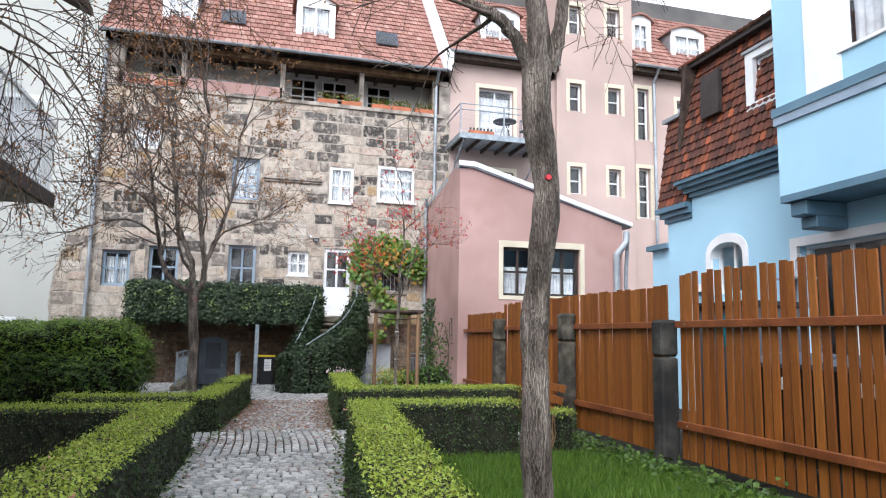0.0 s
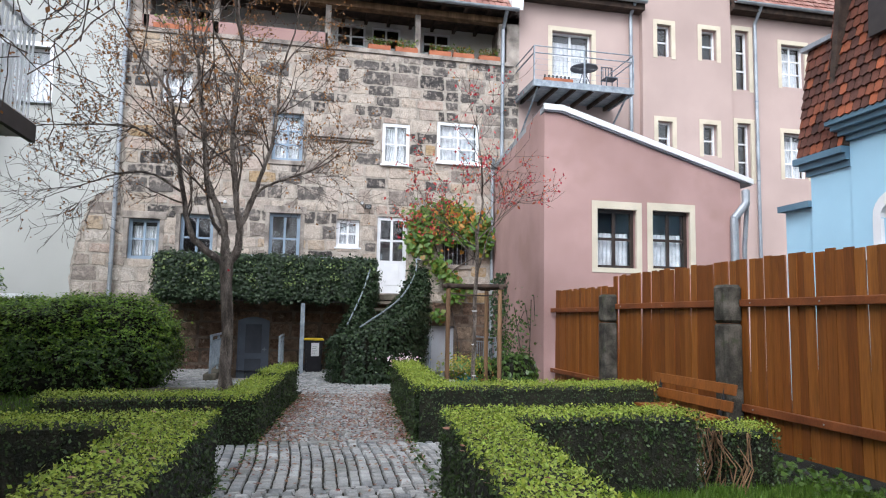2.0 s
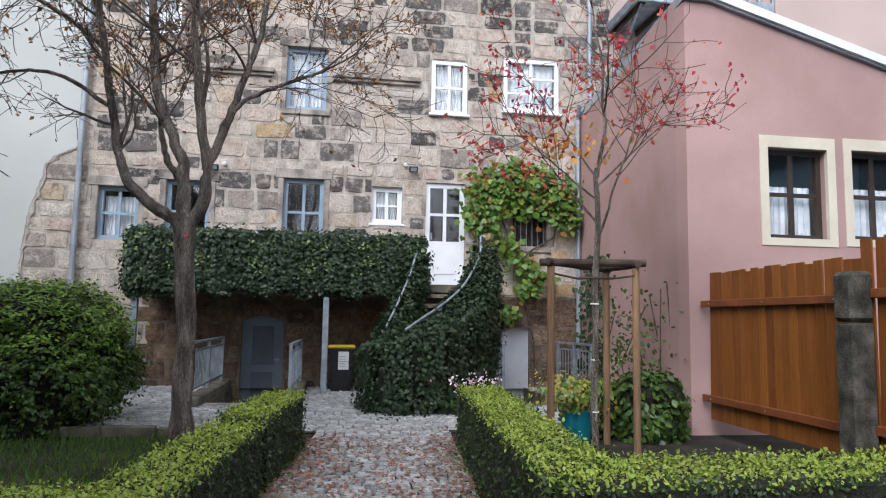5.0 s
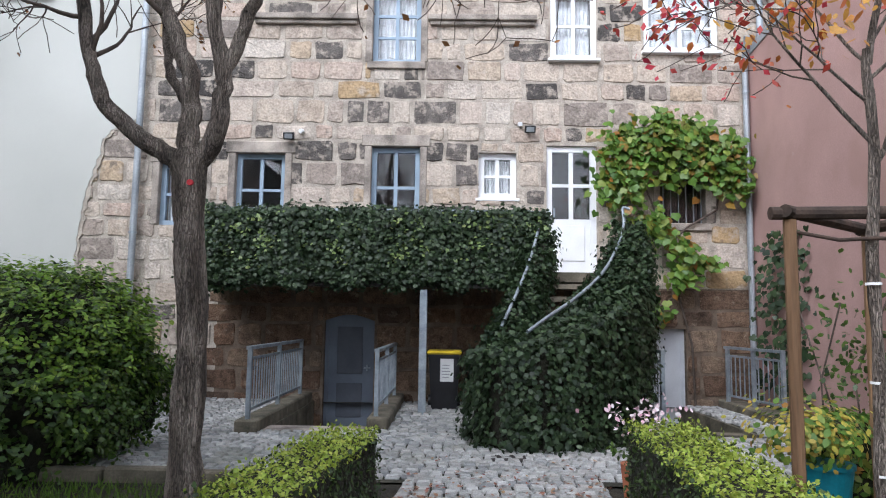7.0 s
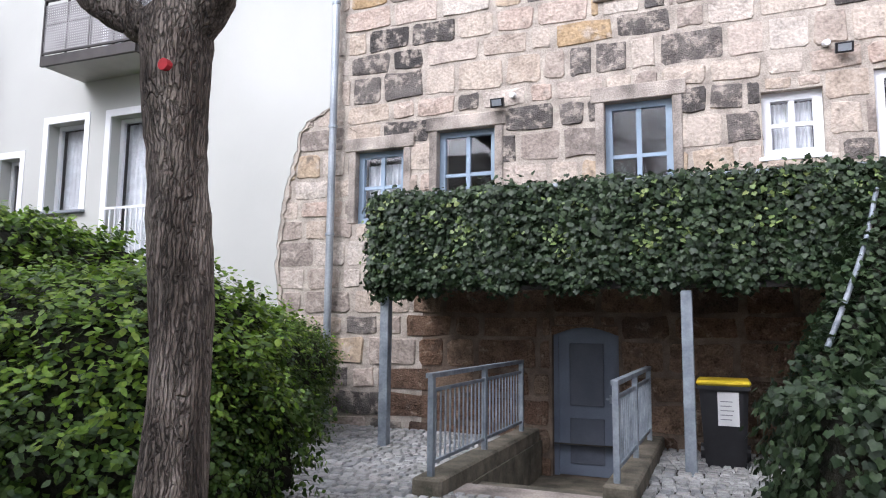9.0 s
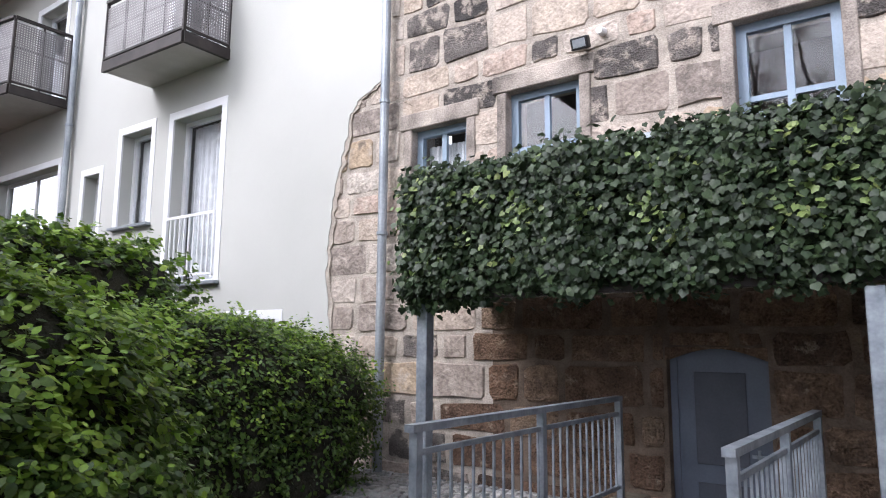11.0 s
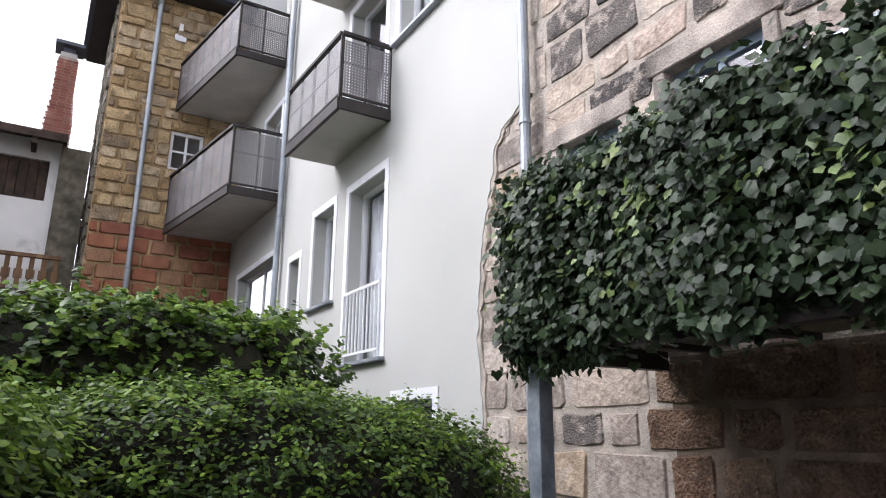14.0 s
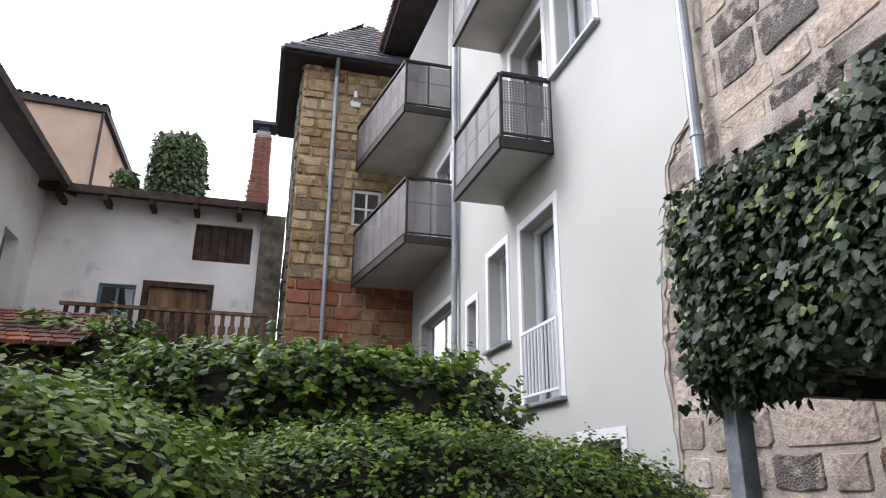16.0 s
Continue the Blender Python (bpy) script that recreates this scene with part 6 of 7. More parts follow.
ribbon_ivy("ivy_balustrade", INN, lambda k: (1.85, 1.5, 1.15, 0.8, 0.5, 0.3)[k], 1250, "dense dark ivy cladding the inner stair balustrade")
RAIL_OUT = [(2.82, 20.2, 2.52), (2.7, 19.95, 2.26), (2.41, 19.55, 1.92), (2.02, 19.08, 1.58), (1.64, 18.68, 1.34), (1.32, 18.38, 1.16)]
ribbon_ivy("ivy_balustrade", RAIL_OUT, lambda k: RAIL_OUT[k][2] - 0.62, 1250, "dense dark ivy hanging under the outer stair handrail")
RAILS = ([(3.0, 20.48, 2.96), (2.9, 20.48, 2.97), (2.88, 20.35, 2.74), (2.75, 20.1, 2.43), (2.41, 19.6, 1.98), (1.98, 19.1, 1.64), (1.6, 18.7, 1.41), (1.3, 18.4, 1.22)],
         [(1.7, 20.55, 2.66), (1.51, 20.1, 2.13), (1.28, 19.6, 1.66), (1.06, 19.1, 1.26)])
for pts in RAILS:
    t = thing("stair_handrail", "pale galvanised curved stair handrail in the ivy", "handrail")
    P = [Vector(p) for p in pts]
    Q2 = []
    for i in range(len(P) - 1):     # smooth the run
        p0, p1, p2, p3 = P[max(0, i - 1)], P[i], P[i + 1], P[min(len(P) - 1, i + 2)]
        for s in range(6):
            u = s / 6
            Q2.append(0.5 * ((2 * p1) + (p2 - p0) * u + (2 * p0 - 5 * p1 + 4 * p2 - p3) * u * u + (3 * p1 - p0 - 3 * p2 + p3) * u ** 3))
    Q2.append(P[-1])
    V, Q = [], []
    tube(V, Q, Q2, [0.022] * len(Q2), 10)
    raw("tube", V, Q, "steel", t, smooth=True)
bm = bmesh.new()
box(bm, 0.85, 1.2, 17.45, 17.7, -0.02, 0.02, 0.008)
tagged(part("drain_cover", bm, "brownp", None, "dark iron drain cover in the setts"), category="drain cover")


def railing(name, pts, z0, h, label):
    t = thing(name, label, "railing")
    a, b = Vector(pts[0]), Vector(pts[1])
    d = b - a
    L = d.length
    m = Matrix.Translation((a.x, a.y, 0)) @ Matrix.Rotation(math.atan2(d.y, d.x), 4, "Z")
    def B(nm, r):
        ob = boxes(nm, [r], "steel", t)
        ob.matrix_local = m
    B("hand_rail", (-0.04, L, -0.03, 0.03, h - 0.04, h))
    B("bottom_rail", (0, L, -0.012, 0.012, z0 + 0.1, z0 + 0.13))
    B("upper_rail", (0, L, -0.012, 0.012, h - 0.16, h - 0.13))
    for u in (0.02, L / 2, L - 0.02):
        B("post", (u - 0.025, u + 0.025, -0.025, 0.025, z0 - 0.05, h - 0.04))
    n = int(L / 0.11)
    for k in range(1, n):
        B("bar", (L * k / n - 0.007, L * k / n + 0.007, -0.007, 0.007, z0 + 0.13, h - 0.16))
    return t


for x, y0 in ((-1.9, 18.72), (-0.42, 19.1)):
    k = thing("kerb_wall", "low mossy sandstone kerb beside the cellar steps", "kerb", "kerbs of the cellar steps")
    boxes("kerb_stone", [(x - 0.13, x + 0.13, y0, y0 + 1.5, -0.03, 0.16)], "kerb", k, bevel=0.02)
    boxes("kerb_stone", [(x - 0.13, x + 0.13, y0 + 1.51, 21.95, -0.03, 0.155)], "kerb", k, bevel=0.02)
railing("railing", ((-1.9, 18.8), (-1.9, 21.6)), 0.15, 1.0, "galvanised steel railing with thin bars on a stone kerb")
railing("railing", ((-0.45, 19.2), (-0.42, 21.6)), 0.15, 0.97, "galvanised steel railing with thin bars beside the cellar steps")
boxes("step_edge", [(-1.77, -0.55, 18.95, 19.32, -0.03, 0.02)], "surround", None, "pale stone edge of the cellar steps", "structure", 0.008)
railing("railing", ((4.78, 21.6), (4.99, 20.2)), 0.12, 0.99, "galvanised railing at the foot of the facade by the annex")
boxes("kerb_wall", [(4.74, 5.1, 20.05, 21.9, -0.03, 0.14)], "kerb", None, "low dark stone kerb", "structure", 0.02)
railing("railing", ((3.1, 19.4), (3.1, 21.6)), 0.0, 1.0, "galvanised railing beside the stair foot")

t = thing("wheelie_bin", "black plastic bin with yellow lid and a white notice", "bin")
bm = bmesh.new()
bmesh.ops.create_cone(bm, cap_ends=True, segments=4, radius1=0.27, radius2=0.335, depth=0.82, matrix=Matrix.Translation((0.36, 21.3, 0.41)) @ Matrix.Rotation(radians(45), 4, "Z"))
bmesh.ops.bevel(bm, geom=[e for e in bm.edges if abs(e.verts[0].co.z - e.verts[1].co.z) > 0.3], offset=0.04, segments=2, affect="EDGES")
part("body", bm, "black", t)
boxes("lid", [(0.1, 0.62, 21.02, 21.58, 0.82, 0.875)], "yellow", t, bevel=0.02)
boxes("rim", [(0.11, 0.61, 21.03, 21.57, 0.78, 0.82)], "black", t)
ob = boxes("notice", [(-0.1, 0.1, -0.004, 0.0, 0, 0.34)], "paper", t, "white printed notice")
ob.matrix_local = pose(0.4, 21.085, 0.42, 4)
for k in range(5):
    ob = boxes("text_line", [(-0.075, 0.03 + 0.01 * (k % 3), -0.006, -0.0045, 0.06 + k * 0.045, 0.068 + k * 0.045)], "text", t)
    ob.matrix_local = pose(0.4, 21.085, 0.42, 4)
for x in (0.14, 0.58):
    bm = bmesh.new()
    rod(bm, (x - 0.025, 21.52, 0.09), (x + 0.025, 21.52, 0.09), 0.09, n=14)
    part("wheel", bm, "black", t)
for x, z, nm in ((-2.3, 4.36, "floodlight"), (1.73, 4.52, "floodlight")):
    t = thing(nm, "small black floodlight on the stone facade", "lamp", "facade floodlights")
    ob = boxes("housing", [(-0.09, 0.09, -0.04, 0.04, -0.06, 0.06)], "black", t, bevel=0.008)
    ob.matrix_local = pose(x, F - 0.13, z, 20)
    ob = boxes("lens", [(-0.065, 0.065, -0.044, -0.04, -0.04, 0.04)], "zinc", t)
    ob.matrix_local = pose(x, F - 0.13, z, 20)
    boxes("arm", [(x - 0.02, x + 0.02, F - 0.11, F - 0.02, z - 0.02, z + 0.02)], "black", t)
    t = thing("sensor", "small white motion sensor on the facade", "sensor")
    bm = bmesh.new()
    rod(bm, (x + 0.19 if x < 0 else x - 0.16, F - 0.12, z + 0.09), (x + 0.19 if x < 0 else x - 0.16, F - 0.02, z + 0.11), 0.035, 0.045, 10)
    part("sensor_body", bm, "whitep", t)

# ---- fence ----
fence = thing("fence", "orange stained larch board fence with red brown rails", "fence")
fr = random.Random(11)
POSTS = ((7.5, 1.76), (10.28, 1.92), (13.48, 1.9))
y = 0.6
while y < 16.15:
    loose = y < 10.5
    w = fr.uniform(0.088, 0.1) if y < 7.4 else 0.115 if loose else 0.125
    top = 2.32 if y < 7.5 else (2.21 if y < 13.4 else 2.05)
    lo = 0.1 if y < 13.5 else 0.2
    if any(abs(y + w / 2 - p) < 0.12 for p, _ in POSTS[:1]):
        y += 0.05
        continue
    bm = bmesh.new()
    h = top - lo + fr.uniform(-0.02, 0.02)
    box(bm, -0.011, 0.011, 0, w, 0, h)
    ob = part("board", bm, "wood", fence)
    ob.matrix_local = Matrix.Translation((5.05 + fr.uniform(-0.004, 0.004), y, lo)) @ pose(0, 0, 0, fr.uniform(-0.6, 0.6), fr.uniform(-0.5, 0.5), fr.uniform(-2, 2))
    y += w + (fr.uniform(0.034, 0.05) if y < 7.4 else fr.uniform(0.01, 0.024) if loose else fr.uniform(0.003, 0.012))
for ya, yb in ((0.5, 7.37), (7.63, 10.15), (10.41, 13.35), (13.61, 16.25)):
    for z in ((1.62, 0.42) if ya > 13 else (1.66, 0.46)):
        rl = boxes("rail", [(4.975, 5.033, ya, yb, z, z + 0.085)], "wood_rail", fence, bevel=0.006)
        for k in range(3):
            yy = ya + 0.2 + (yb - ya - 0.4) * k / 2
            bm = bmesh.new()
            rod(bm, (4.968, yy, z + 0.042), (4.98, yy, z + 0.042), 0.009, n=8)
            part("bolt", bm, "steel", rl)
for y, h in POSTS:
    t = thing("fence_post", "weathered dark concrete fence post with a mossy head block", "post", "concrete fence posts")
    mt = "concrete" if y < 9 else "postgrey"
    boxes("shaft", [(4.8, 5.03, y - 0.12, y + 0.12, -0.05, h - 0.46)], mt, t, bevel=0.025)
    boxes("head_block", [(4.795, 5.035, y - 0.125, y + 0.125, h - 0.452, h)], mt, t, bevel=0.035)
def waste_bin(x, y):
    """A four-wheeled waste container with a domed lid."""
    t = thing("waste_container", "dark grey plastic waste container with a white label", "bin", "containers behind the fence")
    bm = bmesh.new()
    prism(bm, [(x + 0.08, 0.18), (x + 0.66, 0.18), (x + 0.74, 1.22), (x, 1.22)], "y", y + 0.04, y + 1.0)
    part("body", bm, "black", t)
    bm = bmesh.new()
    prism(bm, [(x - 0.02, 1.22)] + [(x - 0.02 + 0.78 * k / 8, 1.27 + 0.12 * math.sin(math.pi * k / 8)) for k in range(9)] + [(x + 0.76, 1.22)], "y", y, y + 1.04)
    part("lid", bm, "anth", t)
    boxes("label_plate", [(x - 0.006, x + 0.004, y + 0.35, y + 0.62, 0.98, 1.12)], "paper", t)
    for dx in (0.14, 0.6):
        for dy in (0.15, 0.85):
            bm = bmesh.new()
            rod(bm, (x + dx, y + dy, 0.075), (x + dx, y + dy + 0.05, 0.075), 0.105, n=12)
            part("wheel", bm, "black", t)
    return t


for k in range(4):
    waste_bin(5.75, 2.6 + k * 1.12)
t = thing("garden_cabinet", "tall dark cabinet with a teal panel behind the fence", "cabinet")
boxes("body", [(5.85, 6.7, 7.15, 8.1, -0.03, 1.95)], "anth", t, bevel=0.01)
boxes("top", [(5.8, 6.75, 7.1, 8.15, 1.95, 2.02)], "black", t, bevel=0.01)
boxes("panel", [(5.838, 5.848, 7.25, 7.95, 1.45, 1.85)], "teal", t)
t = thing("bench", "orange stained wooden bench on dark iron legs", "bench")
for k in range(4):
    boxes("seat_slat", [(4.12 + k * 0.105, 4.21 + k * 0.105, 9.75, 11.5, 0.42, 0.455)], "wood", t, bevel=0.005)
for k in range(2):
    ob = boxes("back_slat", [(-0.015, 0.015, 9.75, 11.5, 0.0, 0.12)], "wood", t, bevel=0.005)
    ob.matrix_local = pose(4.57 + 0.05 * k, 0, 0.5 + 0.18 * k, 0, 10)
for y in (9.95, 11.3):
    bm = bmesh.new()
    pipe(bm, [(4.17, y, -0.03), (4.17, y, 0.41), (4.55, y, 0.41), (4.65, y, 0.8)], 0.02)
    rod(bm, (4.52, y, 0.41), (4.6, y, -0.03), 0.02)
    part("leg", bm, "black", t)


# ---- box hedges ----
def hedge(name, feet, h, label, per=1900, hs=None):
    t = thing(name, label, "hedge", "clipped box hedges")
    T, Sd = [], []
    for fi, q in enumerate(feet):
        hh = h if hs is None else hs[fi]
        q = [np.array(p, float) for p in q]
        c = sum(q) / 4
        # dark block under the hedge leaves, painted as the shade within
        bm = bmesh.new()
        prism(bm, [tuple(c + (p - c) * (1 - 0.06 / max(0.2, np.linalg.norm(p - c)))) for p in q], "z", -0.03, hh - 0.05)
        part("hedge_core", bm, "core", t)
        area = 0.5 * abs(np.cross(q[2] - q[0], q[3] - q[1]))
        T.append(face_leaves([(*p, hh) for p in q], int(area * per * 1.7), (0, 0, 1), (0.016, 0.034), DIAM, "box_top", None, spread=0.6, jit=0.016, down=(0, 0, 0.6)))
        for i in range(4):
            a, b = q[i], q[(i + 1) % 4]
            d = b - a
            ln = np.linalg.norm(d)
            n = np.array((d[1], -d[0])) / ln
            if np.dot(n, (a + b) / 2 - c) < 0:
                n = -n
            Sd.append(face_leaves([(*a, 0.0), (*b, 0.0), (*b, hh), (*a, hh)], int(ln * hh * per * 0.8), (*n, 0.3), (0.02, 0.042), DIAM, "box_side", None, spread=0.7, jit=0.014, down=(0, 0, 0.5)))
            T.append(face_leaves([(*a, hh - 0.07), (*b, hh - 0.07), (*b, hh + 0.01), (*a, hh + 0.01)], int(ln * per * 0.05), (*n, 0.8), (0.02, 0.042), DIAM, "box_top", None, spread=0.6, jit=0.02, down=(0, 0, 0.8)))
    # lime green on the top and upper rim, dark green on the sides
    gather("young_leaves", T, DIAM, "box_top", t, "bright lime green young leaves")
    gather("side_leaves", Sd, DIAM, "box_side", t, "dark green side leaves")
    return t


R = lambda y, o: (XR(y) + o, y)
Lf = lambda y, o: (XL(y) + o, y)
hedge("box_hedge", [[R(15.5, 0), R(15.5, 0.45), R(11.6, 0.45), R(11.05, 0)], [R(11.6, 0.45), (4.5, 11.62), (4.45, 11.08), R(11.05, 0.0)]], 0.66, "clipped box hedge with lime green top beside the path end")
hedge("box_hedge", [[R(9.12, 0.0), R(9.12, 0.52), R(3.5, 0.52), R(3.5, 0.0)], [R(3.5, 0.0), R(3.5, 0.52), R(-1.0, 0.55), R(-1.0, 0.02)], [R(9.12, 0.5), (3.5, 9.1), (3.45, 8.55), R(8.55, 0.5)], [(3.72, 9.05), (4.3, 9.05), (4.25, 8.6), (3.72, 8.6)]], 0.66, "clipped box hedge along the lawn and path", hs=(0.66, 0.66, 0.66, 0.52))
hedge("box_hedge", [[Lf(15.45, -0.4), Lf(15.45, 0), Lf(13.66, 0), Lf(13.66, -0.4)], [Lf(13.65, -0.44), Lf(13.65, -0.02), Lf(11.08, -0.02), Lf(11.08, -0.46)], [(-2.8, 11.6), Lf(11.6, -0.4), Lf(11.08, -0.02), (-2.75, 11.06)]], 0.58, "clipped box hedge with a step in its height", hs=(0.6, 0.55, 0.55))
hedge("box_hedge", [[Lf(9.35, -0.52), Lf(9.35, 0), Lf(3.5, 0), Lf(3.5, -0.53)], [Lf(3.5, -0.53), Lf(3.5, 0), Lf(-1.0, 0), Lf(-1.0, -0.55)], [(-4.6, 9.3), Lf(9.3, -0.52), Lf(8.75, -0.52), (-4.6, 8.75)]], 0.62, "clipped box hedge along the near path edge")


for cx, cy in ((3.52, 8.85), (3.76, 8.65), (4.4, 11.4)):
    t = thing("bare_hedge_stems", "bare brown woody stems at the hedge end", "stems")
    for k in range(16):
        a = nrg.uniform(-0.2, 0.2, 4)
        bm = bmesh.new()
        pipe(bm, [Vector((cx + a[0] * 0.4, cy + a[1], -0.03)), Vector((cx + 0.06 + a[2] * 0.5, cy + a[1] * 1.1, 0.2)), Vector((cx + a[2], cy + a[3] * 1.3, 0.5))], 0.006, 5)
        part("stem", bm, "wood_old", t)


# ---- large shrubs ----
def shrub(name, c, r, label, n, material="shrub", size=(0.05, 0.09), shape=OVAL, bumps=0.16, flat=3.0, cat="shrub", core="core", base=0.0, shoots=0, fresh_share=1.0):
    t = thing(name, label, cat)
    c, r = np.array(c, float), np.array(r, float)
    d = rnd(n * 2)
    d /= np.linalg.norm(d, axis=1, keepdims=True)
    s = (np.abs(d) ** flat).sum(1) ** (-1 / flat)      # rounded-box outline
    D = d * s[:, None]
    P = []
    nz = np.array([noise.noise(Vector(p * 2.1) + Vector(c)) + 0.5 * noise.noise(Vector(p * 5.0)) for p in D])
    clump = np.array([noise.noise(Vector(p * 9.0) + Vector(c)) for p in D])
    k = 1 + bumps * nz + 0.09 * clump - np.abs(nrg.normal(0, 0.05, len(D))) + np.where(nrg.random(len(D)) < 0.035, np.abs(nrg.normal(0, 0.06, len(D))), 0)
    if flat > 6:        # closely clipped
        k = np.minimum(k, 1 + 0.01 * clump)
    P = c + D * r * k[:, None]
    ok = P[:, 2] > base
    P, N = P[ok][:n], (D / r)[ok][:n]
    N = N / np.linalg.norm(N, axis=1, keepdims=True)
    if not shoots:
        leaves("leaves", P, N + rnd(len(P), 0.5) + (0, 0, 0.4), np.array((0, 0, -0.6)) + N * 0.5 + rnd(len(P), 0.6), nrg.uniform(*size, len(P)), shape, material, t)
    else:       # leaves in pairs along short arching shoots, the youngest at the tips
        low = np.clip((P[:, 2] - base) / 0.7, 0.3, 1)
        ok = nrg.random(len(P)) < low
        B, Nb = P[ok][:shoots], N[ok][:shoots]
        m = len(B)
        inner = P[::4]
        old = [(c + (inner - c) * 0.93, N[::4] + rnd(len(inner), 0.6), np.array((0, 0, -1)) + rnd(len(inner), 0.6), nrg.uniform(*size, len(inner)))]
        young = []
        way = Nb * 0.6 + np.array((0, 0, 0.55)) + rnd(m, 0.45)
        way /= np.linalg.norm(way, axis=1, keepdims=True)
        ln = nrg.uniform(1.5, 3.6, (m, 1)) * size[1]
        side = np.cross(way, Nb + rnd(m, 0.3))
        side /= np.linalg.norm(side, axis=1, keepdims=True) + 1e-9
        fresh = nrg.random(m) < np.clip(0.08 + 0.55 * Nb[:, 2] + 0.35 * (B[:, 2] - c[2]) / r[2], 0.04, 0.8) * fresh_share
        for j in range(7):
            f = (j + 0.4) / 7
            pos = B + way * ln * f - Nb * 0.25 * ln + np.array((0, 0, -0.35)) * ln * f * f + rnd(m, 0.012)
            tip = side * (1 if j % 2 else -1) + way * (0.5 if j < 6 else 2.5) + np.array((0, 0, -0.45)) + rnd(m, 0.3)
            row = (pos, Nb * 0.55 + np.array((0, 0, 0.55)) + rnd(m, 0.35), tip, nrg.uniform(*size, m) * (1.0 - 0.35 * f))
            pick = fresh & (nrg.random(m) < 0.35 + 0.6 * f)
            old.append(tuple(q[~pick] for q in row))
            young.append(tuple(q[pick] for q in row))
        gather("leaves", old, shape, material, t)
        gather("young_leaves", young, shape, "shrub_young", t, "fresh yellow green young leaves")
    # near-black lump that stands in for shade inside the bush
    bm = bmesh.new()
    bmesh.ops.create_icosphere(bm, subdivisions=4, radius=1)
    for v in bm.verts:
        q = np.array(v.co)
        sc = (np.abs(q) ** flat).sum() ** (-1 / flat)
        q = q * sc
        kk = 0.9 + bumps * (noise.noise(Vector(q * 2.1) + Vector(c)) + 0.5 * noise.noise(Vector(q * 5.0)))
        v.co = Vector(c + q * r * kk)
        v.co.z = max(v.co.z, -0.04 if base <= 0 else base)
    part("shade_core", bm, core, t)
    return t


shrub("privet_shrub", (-4.1, 17.1, 0.72), (1.75, 1.2, 1.0), "large rounded green privet shrub", 16000, size=(0.05, 0.085), bumps=0.16, shoots=5600, fresh_share=1.7)
shrub("privet_hedge", (-4.9, 19.3, 0.6), (0.85, 2.25, 1.05), "clipped green privet hedge reaching the stone wall", 16000, size=(0.042, 0.07), bumps=0.1, shoots=6200)
shrub("privet_shrub", (-6.9, 16.6, 0.7), (1.6, 1.6, 1.1), "large green privet shrub at the garden edge", 9000, size=(0.05, 0.085), shoots=2400)
shrub("ivy_wall", (-8.1, 18.8, 1.05), (1.25, 2.25, 1.6), "tall ivy covered garden wall", 14000, "shrub", (0.06, 0.11), IVY, 0.12, 5.0, "ivy", shoots=3600)
shrub("ivy_wall", (-9.6, 15.9, 1.1), (1.3, 1.5, 2.0), "ivy mound over an old shed", 6000, "shrub", (0.06, 0.11), IVY, 0.14, 4.0, "ivy", shoots=1500)
boxes("wooden_stake", [(-7.5, -7.38, 19.24, 19.36, -0.04, 2.3)], "wood_dark", None, "dark wooden stake standing in the hedge")["category"] = "stake"
t = thing("garden_shed", "small dark wooden shed with a red tiled roof", "shed")
for k in range(14):
    boxes("board", [(-8.06, -8.0, 13.0 + k * 0.225, 13.215 + k * 0.225, -0.04, 2.6)], "wood_dark", t)
boxes("shed_body", [(-10, -8.07, 13.0, 16.15, -0.04, 2.55)], "wood_dark", t)
tiled("shed_tiles", (-7.7, 16.4, 2.62), (0, -1, 0), (-0.9, 0, 0.3), 3.6, 2.6, "tile_dark", "dark red roof tiles", 0.3, 0.22, t)
shrub("far_conifer", (-28, 14.25, 7.35), (1.12, 1.12, 7.45), "clipped columnar dark conifer beyond the roofs", 16000, "shrub_far", (0.14, 0.26), OVAL, 0.05, 8.0, "tree")
shrub("far_conifer", (-28, 12.35, 6.5), (0.5, 0.5, 6.55), "small clipped dark conifer beyond the roofs", 5000, "shrub_far", (0.14, 0.24), OVAL, 0.06, 8.0, "tree")

# ---- trees ----


def grow(p, d, length, r, level, rg, out, tips, droop=0.0, kids=(5, 5, 4), upward=0.25, minr=0.0035):
    n = max(4, int(length / 0.12))
    pts, rad = [p.copy()], [r]
    d = d.normalized()
    wig = (0.08, 0.11, 0.14, 0.17)[min(level, 3)]
    kid = []
    for i in range(n):
        d = (d + Vector((rg.gauss(0, wig), rg.gauss(0, wig), rg.gauss(0, wig * 0.8) + upward * (0.12 if level < 2 else 0.07) - droop * 0.06))).normalized()
        if p.z < 2.4 and level > 0:
            d.z = abs(d.z) * 0.5
        p = p + d * (length / n)
        pts.append(p.copy())
        rad.append(max(minr, r * (1 - 0.75 * (i + 1) / n)))
        if i > n * 0.22:
            kid.append((p.copy(), d.copy(), rad[-1], i / n))
    out.append((level, pts, rad))
    if level >= len(kids):
        tips += pts[1:]
        return
    for _ in range(kids[level]):
        q, dd, rr, f = rg.choice(kid)
        a = rg.uniform(0.5, 1.1)
        ax = dd.orthogonal().normalized()
        ax.rotate(Matrix.Rotation(rg.uniform(0, 6.28), 3, dd))
        nd = dd * math.cos(a) + ax * math.sin(a)
        grow(q, nd, length * rg.uniform(0.4, 0.62), max(minr, rr * 0.62), level + 1, rg, out, tips, droop, kids, upward, minr)


def bend(pts, r0, r1, rg, out, tips, droop, kids, upward):
    """A limb along a few bends, with side branches and a leader at its end."""
    run, rad = [], []
    m = len(pts) - 1
    for i in range(m):
        a, b, c, d = pts[max(0, i - 1)], pts[i], pts[i + 1], pts[min(m, i + 2)]
